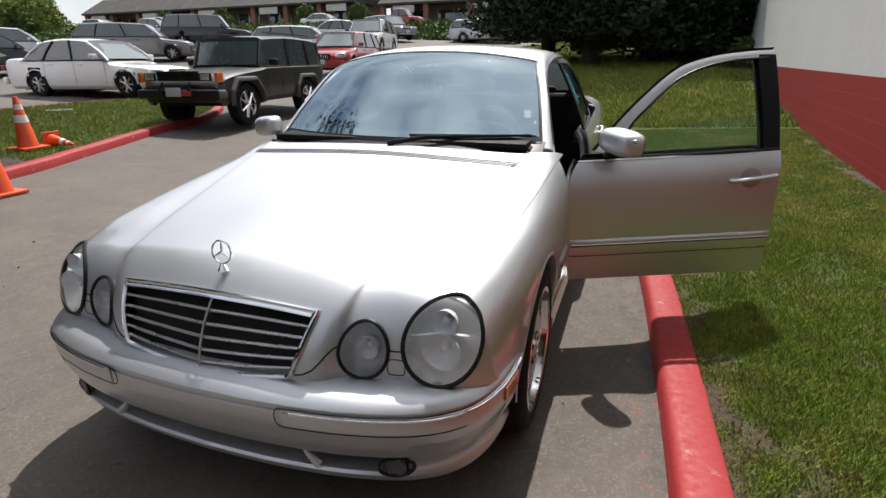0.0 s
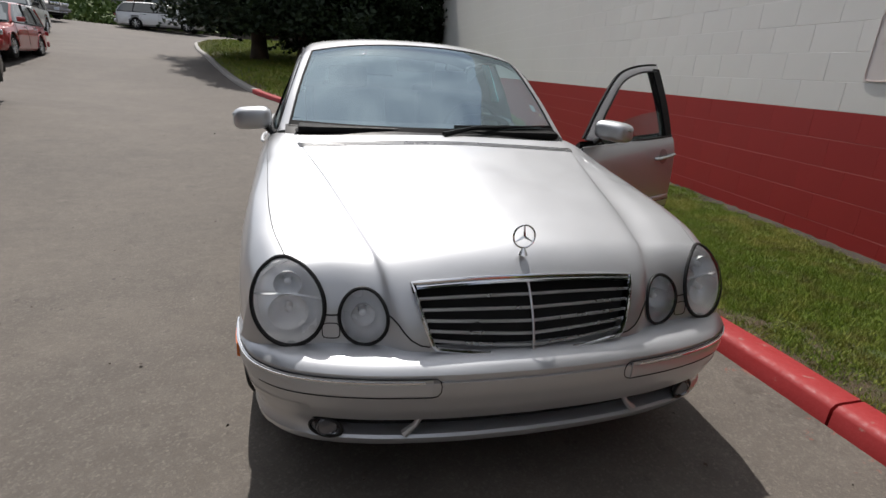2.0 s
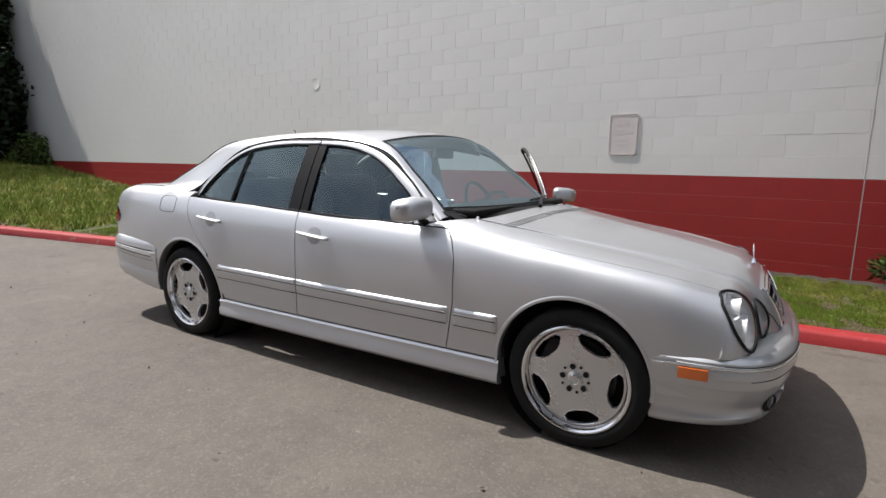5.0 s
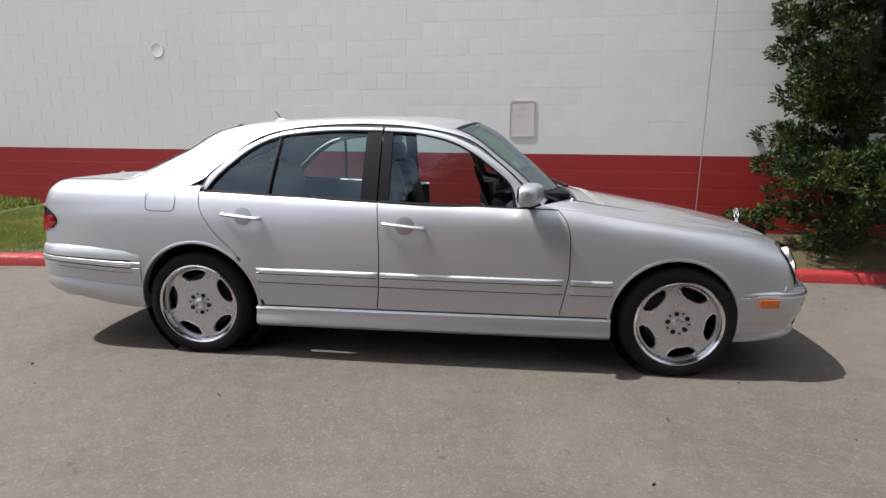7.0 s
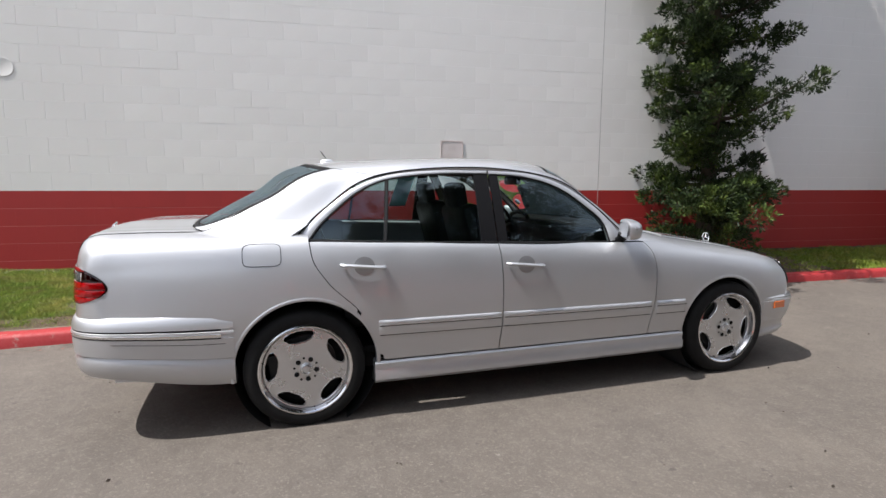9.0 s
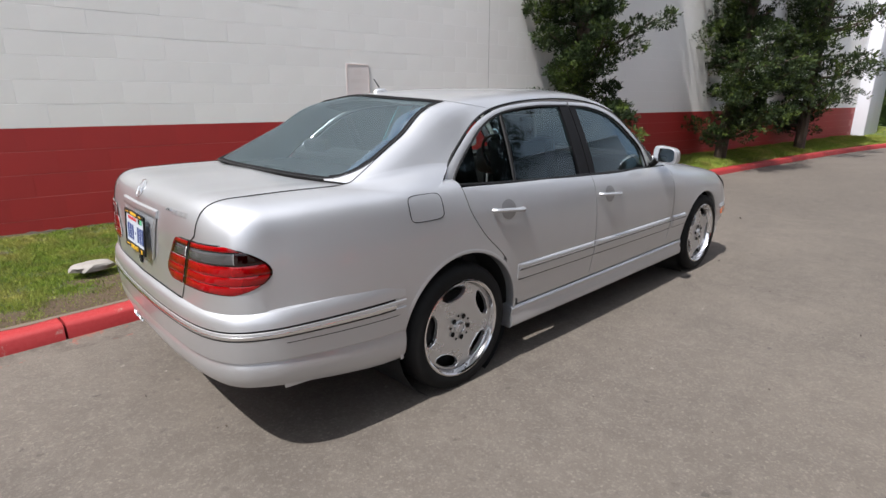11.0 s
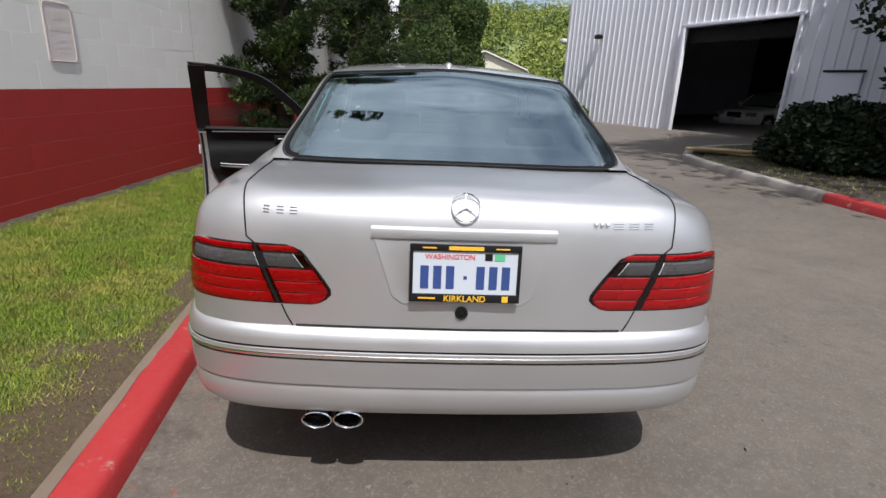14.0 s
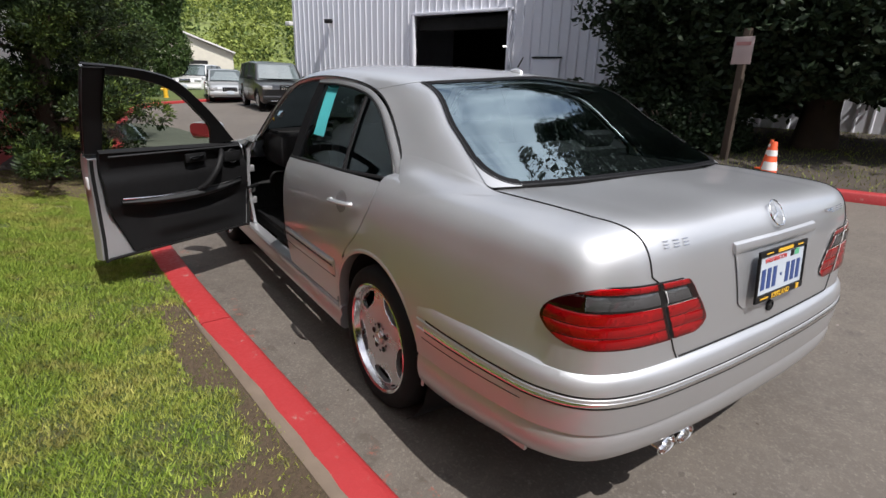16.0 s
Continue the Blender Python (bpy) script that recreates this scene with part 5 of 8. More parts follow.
cab_patch("windscreen_pillar", -0.12, 2.02, 0.0, 1.0, 40, 10, M_SILVER)
cab_patch("roof", 2.02, 3.97, 0.0, 3.0, 50, 40, M_SILVER, both=True)
cab_patch("rear_pillar", 3.98, 6.12, 0.0, 1.0, 40, 14, M_SILVER, rims=False)
screen = cab_patch("windscreen", -0.05, 1.985, 1.03, 3.0, 30, 30, M_GLASS, both=True, label="tinted windscreen", rims=False)[0]
backlight = cab_patch("rear_window", 4.02, 5.99, 1.03, 3.0, 30, 30, M_GLASS, both=True, label="tinted rear window", rims=False)[0]
for ob in (screen, backlight):
    ob.visible_shadow = False
for v0, v1, q0, q1 in ((5.94, 6.0, 1.0, 3.0), (4.0, 4.07, 1.0, 3.0), (-0.06, 0.10, 1.0, 3.0), (1.955, 2.0, 1.0, 3.0)):
    cab_patch("glass_border", v0, v1, q0, q1, 6, 30, M_FRIT, both=True, push=0.0022, rims=False)
for v0, v1, q1 in ((4.0, 6.0, 1.09), (-0.06, 2.0, 1.06)):
    cab_patch("glass_border", v0, v1, 1.0, q1, 30, 4, M_FRIT, push=0.0022, rims=False)
# the rear glass turns a round corner at its foot
def foot_curve(a, out=0.0):
    """Place (v, q) on the round corner, a from 0 at the side to 1 at the base."""
    t = a * math.pi / 2
    return 6.0 - 0.46 + (0.46 + out) * math.sin(t), 1.02 + 0.40 - (0.40 + out) * math.cos(t)


for sign in (1, -1):
    border, foot = [], []
    for a in np.linspace(0, 1, 16):
        v, q = foot_curve(a)
        vi, qi = foot_curve(a, -0.09)
        k = max(math.sin(a * math.pi / 2), math.cos(a * math.pi / 2))
        vo, qo = 6.0 - 0.46 + 0.46 * math.sin(a * math.pi / 2) / k + 0.03, 1.42 - 0.40 * math.cos(a * math.pi / 2) / k - 0.03
        border.append([cab_at(vi + (v - vi) * f, qi + (q - qi) * f) + np.array([0, 0, 0.0030]) for f in (0, 0.5, 1)])
        foot.append([cab_at(v + (vo - v) * f, q + (qo - q) * f) + np.array([0, 0, 0.0062]) for f in (0, 0.33, 0.66, 1)])
    mesh_ob("glass_border", flip(np.array(border), sign).reshape(-1, 3), grid_faces(16, 3), M_FRIT, car)
    mesh_ob("pillar_foot", flip(np.array(foot), sign).reshape(-1, 3), grid_faces(16, 4), M_SILVER, car)


def face_out(ob):
    """Turns a pane's faces away from the cabin's middle."""
    me = ob.data
    mid = Vector((0, 1.7, 0.9))
    if sum((p.center - mid).dot(p.normal) for p in me.polygons) < 0:
        me.flip_normals()


for ob in (screen, backlight):
    face_out(ob)


def cab_strip(name, pts, wide, mat, parent=None, sides=6, flat=0.5):
    return tube(name, pts, wide, mat, parent or car, sides=sides, flat=flat)


edge = [cab_at(v, 1.02) for v in np.linspace(-0.03, 1.99, 24)] + [cab_at(1.985, q) for q in np.linspace(1.02, 3.0, 20)]
cab_strip("glass_seal", edge + [flip(p_, -1) for p_ in edge[-2::-1]], 0.0065, M_TRIM)
base = [cab_at(-0.03, q) for q in np.linspace(1.02, 3.0, 20)]
cab_strip("glass_base_seal", base + [flip(p_, -1) for p_ in base[-2::-1]], 0.012, M_TRIM)
edge = [cab_at(*foot_curve(a)) for a in np.linspace(1, 0, 14)] + [cab_at(v, 1.02) for v in np.linspace(5.50, 4.01, 18)] + [cab_at(4.015, q) for q in np.linspace(1.06, 3.0, 20)]
cab_strip("glass_seal", [p_ + np.array([0, 0, 0.003]) for p_ in edge] + [flip(p_ + np.array([0, 0, 0.003]), -1) for p_ in edge[-2::-1]], 0.0065, M_TRIM)
base = [cab_at(6.0, q) + np.array([0, 0, 0.003]) for q in np.linspace(1.42, 3.0, 20)]
cab_strip("glass_base_seal", base + [flip(p_, -1) for p_ in base[-2::-1]], 0.0065, M_TRIM)
# the rear pillar flows into the flank in one smooth sweep
for sign in (1, -1):
    sweep_rows = []
    for u in np.linspace(0, 1, 30):
        v0 = 5.30 + 0.66 * u**1.6
        p0 = cab_at(v0, u)
        t0 = cab_at(v0 + 0.05, u) - p0
        y3, s3 = 2.935 + 0.46 * u, 3.45 + 1.38 * u
        p3 = body_at(y3, s3).reshape(3)
        t3 = body_at(y3, s3 + 0.05).reshape(3) - p3
        far_ = np.linalg.norm(p3 - p0)
        p1, p2 = p0 + t0 / np.linalg.norm(t0) * far_ * 0.40, p3 + t3 / np.linalg.norm(t3) * far_ * 0.36
        out = np.array([0.0022, 0, 0.0012])
        sweep_rows.append([(1 - t) ** 3 * p0 + 3 * (1 - t) ** 2 * t * p1 + 3 * (1 - t) * t * t * p2 + t**3 * p3 + out * min(1.0, 0.25 + 4 * min(t, 1 - t)) for t in np.linspace(0, 1, 18)])
    sheet("pillar_sweep", np.array(sweep_rows), M_SILVER, car, sign, rims=False, sharp=60)
# cowl between hood and windscreen
cw = []
for q in np.linspace(0.9, 3.0, 24):
    a = cab_at(0.02, q)
    cw.append((a, a + np.array([0, -0.07, -0.025]), a + np.array([0, -0.12, -0.05])))
cw = np.array(cw)
cw = np.concatenate([cw, flip(cw[-2::-1], -1)])
mesh_ob("cowl", cw.reshape(-1, 3), grid_faces(len(cw), 3), M_TRIM, car)


# ---- doors, side glass, mirrors ----
def side_x(y, z):
    """Half width of the side glass and window frames."""
    dz = z - 0.96
    return 0.862 - 0.35 * dz - 0.25 * dz * dz - 0.12 * max(0.0, 1.55 - y) ** 2 - 0.075 * max(0.0, y - 1.9) ** 2


def belt(y):
    q = LINE_AT[4](y)[0]
    return float(q[1]) - 0.004


def on_side(y, z, out=0.0, sign=1):
    return np.array([sign * (side_x(y, z) + out), y, z])


OUT_F = curve_through([(.792, .972), (.905, 1.090), (1.04, 1.200), (1.207, 1.306), (1.373, 1.363), (1.55, 1.390), (1.7125, 1.400)], 36)
IN_F = curve_through([(.925, .948), (.962, 1.072), (1.08, 1.175), (1.20, 1.260), (1.33, 1.318), (1.503, 1.356), (1.66, 1.367), (1.708, 1.3685)], 36)
OUT_R = curve_through([(1.7185, 1.400), (2.0, 1.397), (2.25, 1.376), (2.41, 1.342), (2.56, 1.276), (2.70, 1.172), (2.82, 1.062), (2.885, .985)], 36)
IN_R = curve_through([(1.7235, 1.3715), (1.825, 1.372), (2.0, 1.371), (2.2, 1.357), (2.375, 1.327), (2.52, 1.262), (2.645, 1.166), (2.74, 1.078), (2.800, .998)], 36)


def window_frame(sign, outer, inner, parent):
    n = 6
    g = np.array([[on_side(*(o * (1 - f) + i * f), 0.004 * math.sin(f * math.pi), sign) for f in np.linspace(0, 1, n)] for o, i in zip(outer, inner)])
    sheet("window_frame", flip(g, sign), M_SILVER, parent, sign, rim=0.02)
    tube("window_seal", [on_side(*i, 0.002, sign) for i in inner], 0.0065, M_TRIM, parent, sides=6)


def pane(sign, inner, parent, name="window_glass", y_end=None, label="", top=1.0):
    rows = []
    pts = inner
    for y, z in pts:
        b = belt(min(y, 2.79))
        rows.append([on_side(y, b + (z - b) * f * top, -0.010, sign) for f in np.linspace(0, 1, 8)])
    ob = mesh_ob(name, np.array(rows).reshape(-1, 3), grid_faces(len(pts), 8), M_DOOR_GLASS if top < 1 else M_SIDE_GLASS, parent, label)
    ob.visible_shadow = False
    face_out(ob)
    return ob


def strip_panel(name, sign, y0, y1, y0t, y1t, z1, mat, parent, out=0.001):
    """An upright cover between two heights, from the belt to the roof."""
    g = np.array([[on_side(a + (b - a) * f, belt(y0) + (z1 - belt(y0)) * h, out, sign) for f in np.linspace(0, 1, 4)] for h in np.linspace(0, 1, 12) for a, b in [(y0 + (y0t - y0) * h, y1 + (y1t - y1) * h)]])
    return sheet(name, flip(g, sign), mat, parent, sign, rim=0.012)


def moulding(sign, a, b, parent):
    prof = [(0, .478), (.010, .482), (.013, .50), (.013, .535), (.012, .540), (.014, .545), (.012, .556), (.006, .564), (0, .566)]
    rows = []
    for f in np.linspace(0, 1, 20):
        y = a + (b - a) * f
        k = 0.25 if f in (0.0, 1.0) else 1.0
        rows.append([(sign * (SIDE(y, z - 0.012 * (1.7 - y) * 0)[0] + o * k), y, z - 0.014 * (2.44 - y) / 2.06 + 0.006) for o, z in prof])
    n = len(prof)
    m = mesh_ob("side_moulding", np.array(rows).reshape(-1, 3), grid_faces(20, n) + [tuple(range(n)), tuple(range(19 * n, 20 * n))[::-1]], M_SILVER, parent)
    tube("moulding_insert", [(sign * (SIDE(a + (b - a) * f, 0.54)[0] + 0.0125), a + (b - a) * f, 0.546 - 0.014 * (2.44 - a - (b - a) * f) / 2.06) for f in np.linspace(0.01, 0.99, 12)], 0.0024, M_CHROME, m if m.parent is car else parent, sides=5)
    for z in (0.5335, 0.4795):
        tube("moulding_groove", [(sign * (SIDE(a + (b - a) * f, z)[0] + (0.0125 if z > 0.5 else 0.008)), a + (b - a) * f, z + 0.006 - 0.014 * (2.44 - a - (b - a) * f) / 2.06) for f in np.linspace(0.005, 0.995, 12)], 0.0026, M_TRIM, m if m.parent is car else parent, sides=5)


def door_handle(sign, y, z, parent):
    """A bow handle over a raised disc, whose darker grey paints the shade of a cup."""
    x = float(SIDE(y, z)[0])
    pts = [(sign * (x + o), y + dy, z + dz) for dy, o, dz in ((-0.115, 0.004, -0.010), (-0.108, 0.020, -0.010), (-0.05, 0.027, -0.004), (0.03, 0.028, 0.004), (0.10, 0.022, 0.010), (0.112, 0.004, 0.011))]
    tube("door_handle", curve_through(pts, 24), 0.0125, M_SILVER, parent, "body-coloured bow handle", sides=10, flat=0.8)
    bm = bmesh.new()
    rows = []
    for f, o in ((1.0, 0.0015), (0.9, 0.0022), (0.6, 0.0026), (0.0, 0.003)):
        rows.append([bm.verts.new((sign * (float(SIDE(y + 0.056 * f * math.cos(t), z + 0.050 * f * math.sin(t))[0]) + o), y + 0.056 * f * math.cos(t) - 0.01, z + 0.050 * f * math.sin(t))) for t in np.linspace(0, 6.283, 24, endpoint=False)])
    for a, b in zip(rows, rows[1:]):
        for k in range(24):
            bm.faces.new((a[k], a[(k + 1) % 24], b[(k + 1) % 24], b[k]))
    part("handle_cup", bm, M_CUP, parent)


# darker silver: a cup's shade put into the colour; also the mirror repeater's grey
M_CUP = car_paint("cup_shade_repeater_grey", (0.33, 0.33, 0.335), 0.8, 0.40)


def mirror(sign, parent):
    """A wing mirror: rounded shell, glass, foot and indicator."""
    bm = bmesh.new()
    bmesh.ops.create_uvsphere(bm, u_segments=32, v_segments=20, radius=1)
    for v in bm.verts:
        p = v.co.copy()
        q = Vector((math.copysign(abs(p.x) ** 0.55, p.x) * 0.098, math.copysign(abs(p.y) ** 0.75, p.y) * 0.075, math.copysign(abs(p.z) ** 0.62, p.z) * 0.058))
        if q.y > 0.028:
            q.y = 0.028 + (q.y - 0.028) * 0.12
        q.z += 0.010 * (-q.x / 0.1)  # the inner end hangs lower
        q.y += 0.03 * (q.x / 0.1)
        v.co = Vector((sign * q.x, q.y, q.z))
    m = part("wing_mirror", bm, M_SILVER, parent, "silver wing mirror")
    bm = bmesh.new()
    ring = [bm.verts.new((sign * 0.084 * math.copysign(abs(math.cos(t)) ** 0.5, math.cos(t)), 0.0395 + 0.028 * math.copysign(abs(math.cos(t)) ** 0.5, math.cos(t)), 0.046 * math.copysign(abs(math.sin(t)) ** 0.6, math.sin(t)))) for t in np.linspace(0, 6.283, 32, endpoint=False)]
    bm.faces.new(ring)
    kids = [part("mirror_glass", bm, M_MIRROR, m if parent is car else parent, "mirror glass", smooth=False)]
    kids.append(tube("mirror_foot", [(-sign * 0.06, 0.0, -0.03), (-sign * 0.085, -0.01, -0.06), (-sign * 0.11, -0.015, -0.075)], [0.030, 0.028, 0.034], M_TRIM, m if parent is car else parent, sides=10, flat=0.6))
    kids.append(tube("mirror_repeater", [(sign * (0.088 * math.cos(t)), -0.050 * math.sin(t) + 0.028 * math.cos(t) - 0.004, 0.012) for t in np.linspace(0.05, 0.7, 8)], 0.014, M_CUP, m if parent is car else parent, sides=8))
    at = Matrix.Translation((sign * 0.930, 0.865, 1.035))
    m.matrix_local = at
    for k in kids:
        if k.parent is not m:
            k.matrix_local = at
    return m


def build_front_door(sign):
    p = rows_between(gap_f, gap_b, 0, 4, 60, 50)
    door = sheet("front_door", p, M_SILVER, car, sign, label="silver front door, wide open" if sign > 0 else "silver front door, closed")
    outer = OUT_F if sign < 0 else [np.array([y, z + 0.034 * min(1.0, max(0.0, (y - 0.85) / 0.4))]) + np.array([0.045 * min(1.0, max(0.0, (y - 1.3) / 0.4)), 0.0]) for y, z in OUT_F]
    inner = IN_F if sign < 0 else [np.array([y, z + 0.026 * min(1.0, max(0.0, (y - 0.92) / 0.3))]) for y, z in IN_F]
    window_frame(sign, outer, inner, door)
    if sign > 0:  # black inner side of the frame
        g = np.array([[on_side(*(o * (1 - f) + i * f), -0.028, sign) for f in (-0.05, 0.35, 0.75, 1.15)] for o, i in zip(outer, inner)])
        sheet("inner_frame", g, M_TRIM, door, sign, rim=-0.02)
        strip_panel("inner_post", sign, 1.625, 1.720, 1.650, 1.760, 1.425, M_TRIM, door, out=-0.028)
    pane(sign, IN_F, door, label="tinted door glass" if sign < 0 else "half-lowered door glass", top=1.0 if sign < 0 else 0.42)
    strip_panel("pillar_cover", sign, 1.655 if sign < 0 else 1.632, 1.714, 1.655 if sign < 0 else 1.660, 1.714 if sign < 0 else 1.752, 1.367 if sign < 0 else 1.412, M_FRIT, door, out=0.0045)
    tube("belt_seal", [on_side(y, belt(y) + 0.004, 0.004, sign) for y in np.linspace(.93, 1.712, 14)], 0.009, M_TRIM, door, sides=6)
    moulding(sign, .652, 1.700, door)
    door_handle(sign, 1.563, 0.842, door)
    mirror(sign, door)
    return door


build_front_door(-1)
door_l = build_front_door(1)
for sign in (-1, 1):
    window_frame(sign, OUT_R, IN_R, car)
    pane(sign, IN_R, car, "rear_door_glass", label="tinted rear door glass")
    strip_panel("pillar_cover", sign, 1.724, 1.820, 1.722, 1.812, 1.370, M_FRIT, car, out=0.0045)
    tube("belt_seal", [on_side(y, belt(min(y, 2.79)) + 0.004, 0.004, sign) for y in np.linspace(1.722, 2.80, 16)], 0.009, M_TRIM, car, sides=6)
    tube("quarter_bar", [on_side(2.345 + 0.04 * f, 1.325 - 0.335 * f, 0.001, sign) for f in np.linspace(0, 1, 6)], 0.011, M_TRIM, car, sides=6, flat=0.6)
    moulding(sign, .380, .612, car)
    moulding(sign, 1.712, 2.440, car)
    door_handle(sign, 2.523, 0.874, car)
    # drip rail between door frames and roof
    rail = [cab_at(v, 0.0) + np.array([-0.004, 0, 0.003]) for v in np.linspace(0.05, 5.9, 50)]
    tube("roof_seal", [q * np.array([sign, 1, 1]) for q in rail], 0.0055, M_TRIM, car, sides=5)

# the fuel flap, right-hand side only
flap = []
for t in np.linspace(0, 2 * math.pi, 44, endpoint=False):
    ct, st = math.cos(t), math.sin(t)
    y, z = 3.035 + 0.094 * math.copysign(abs(ct) ** 0.4, ct), 0.948 + 0.056 * math.copysign(abs(st) ** 0.4, st)
    q = SIDE(y, z)
    flap.append((-q[0] - 0.0004, q[1], q[2]))
tube("fuel_flap", flap, 0.002, M_TRIM, car, "fuel flap", sides=5, closed=True)

# the open door: lining, armrest, pull and lowered glass edge
shell = rows_between(lambda z: gap_f(z) + 0.002, lambda z: gap_b(z) - 0.002, 0.02, 3.55, 30, 30) - np.array([0.062, 0, 0])
sheet("inner_shell", shell, M_SILVER, door_l, 1, rim=-0.055)
lining = rows_between(lambda z: gap_f(z) + 0.045, lambda z: gap_b(z) - 0.050 - 0.15 * np.clip((0.66 - z) / 0.34, 0, 1), 0.10, 3.97, 50, 46) - np.array([0.075, 0, 0])
zz, yy = lining[..., 2], lining[..., 1]
pocket = np.exp(-(((zz - 0.50) / 0.075) ** 4)) * np.exp(-(((yy - 1.08) / 0.30) ** 4))
lining[..., 0] -= 0.014 + 0.030 * np.exp(-(((zz - 0.72) / 0.11) ** 4)) + 0.026 * pocket
sheet("door_lining", lining, M_DASH, door_l, 1, rim=-0.03, label="black door lining with a bulged pocket")
rest_line = [(SIDE(y, .66)[0] - 0.125 - 0.018 * math.sin(math.pi * (y - .74) / .86), y, 0.652 + 0.03 * ((y - 1.2) / 0.45) ** 2) for y in np.linspace(.74, 1.58, 20)]
tube("armrest", rest_line, list(0.012 + 0.026 * np.sin(np.linspace(0.1, math.pi - 0.1, 20))), M_LEATHER, door_l, sides=10, flat=0.75)
tube("lining_strip", [(x - 0.018, y, z + 0.024) for x, y, z in rest_line], 0.0045, M_LIP, door_l, sides=6)
tube("lining_strip", [(SIDE(y, .90)[0] - 0.115, y, 0.935 + 0.012 * (y - 1)) for y in np.linspace(.74, 1.62, 14)], 0.007, M_LEATHER, door_l, sides=6)
tube("door_pull", curve_through([(.765, 1.10, .675), (.725, 1.045, .72), (.705, .985, .80), (.725, .93, .875), (.765, .89, .915)], 18), list(0.012 + 0.010 * np.sin(np.linspace(0.2, math.pi - 0.2, 18))), M_DASH, door_l, sides=9)
box("lever_cup", (0.015, 0.15, 0.055), (.778, 1.08, .885), M_TRIM, door_l, bevel=0.006)
tube("door_lever", [(.768, 1.03, .888), (.762, 1.08, .886), (.766, 1.13, .882)], 0.008, M_CHROME, door_l, sides=8)
part("speaker_ring", tube_into(bmesh.new(), [(.772, .80 + 0.045 * math.cos(t), .865 + 0.045 * math.sin(t)) for t in np.linspace(0, 6.283, 28, endpoint=False)], 0.004, 6, True), M_LEATHER, door_l)
box("switch_panel", (0.02, 0.14, 0.07), (.775, .80, .865), M_TRIM, door_l, bevel=0.008)
edge_z = np.linspace(.335, .93, 22)
seal = [(float(SIDE(float(gap_b(z)[0, 0]), z)[0]) - 0.078, float(gap_b(z)[0, 0]) - 0.018, z) for z in edge_z[::-1]] + [(float(SIDE(y, .345)[0]) - 0.080, y, .345) for y in np.linspace(1.68, .70, 14)] + [(float(SIDE(float(gap_f(z)[0, 0]), z)[0]) - 0.078, float(gap_f(z)[0, 0]) + 0.018, z) for z in edge_z]
tube("door_seal", seal, 0.0095, M_RUBBER, door_l, "black rubber door seal", sides=7)
for z in (.50, .74):
    box("door_hinge", (0.05, 0.05, 0.05), (.835, .665, z), M_SILVER, car, bevel=0.006)
tube("door_check", [(.80, .70, .62), (.90, .80, .62)], 0.012, M_TRIM, car, sides=6)
box("door_latch", (0.02, 0.012, 0.07), (.862, 1.712, .80), M_REFLECT, door_l, bevel=0.003)
door_l.matrix_local = Matrix.Translation((0.900, 0.650, 0)) @ Matrix.Rotation(radians(-64), 4, "Z") @ Matrix.Translation((-0.915, -0.625, 0))

# ---- wheels ----
WHEEL_HOLE = [(0.212, -20), (0.213, -10), (0.2135, 0), (0.213, 10), (0.212, 20), (0.196, 24.5), (0.166, 20), (0.149, 11), (0.149, -11), (0.166, -20), (0.196, -24.5)]


def spoke_disc():
    """The wheel's face: a flat disc with five six-sided windows near its rim."""
    bm = bmesh.new()
    rim = 0.222
    edges = []
    loop = [bm.verts.new((0, rim * math.cos(t), rim * math.sin(t))) for t in np.linspace(0, 2 * math.pi, 80, endpoint=False)]
    edges += [bm.edges.new((loop[i], loop[(i + 1) % 80])) for i in range(80)]
    for k in range(5):
        t0 = 2 * math.pi * k / 5 + math.pi / 2
        pts = WHEEL_HOLE
        ring = [bm.verts.new((0, r * math.cos(t0 + radians(a)), r * math.sin(t0 + radians(a)))) for r, a in pts]
        edges += [bm.edges.new((ring[i], ring[(i + 1) % len(ring)])) for i in range(len(ring))]
    bmesh.ops.triangle_fill(bm, use_beauty=True, use_dissolve=False, edges=edges)
    hole = []
    for f in bm.faces:
        c = f.calc_center_median()
        r = math.hypot(c.y, c.z)
        a = (math.degrees(math.atan2(c.z, c.y)) - 90 + 36) % 72 - 36
        if 0.150 < r < 0.2125 and abs(a) < np.interp(r, [0.149, 0.166, 0.196, 0.212], [11, 20, 24.5, 20]) * 0.999:
            hole.append(f)
    bmesh.ops.delete(bm, geom=hole, context="FACES")
    bmesh.ops.recalc_face_normals(bm, faces=bm.faces)
    back = bmesh.ops.extrude_face_region(bm, geom=list(bm.faces))
    for v in [g for g in back["geom"] if isinstance(g, bmesh.types.BMVert)]:
        v.co.x -= 0.022
    for v in bm.verts:  # slightly dished
        r = math.hypot(v.co.y, v.co.z)
        v.co.x -= 0.012 * (r / 0.222) ** 2
    return bm


wheel = thing("wheel", "", "")


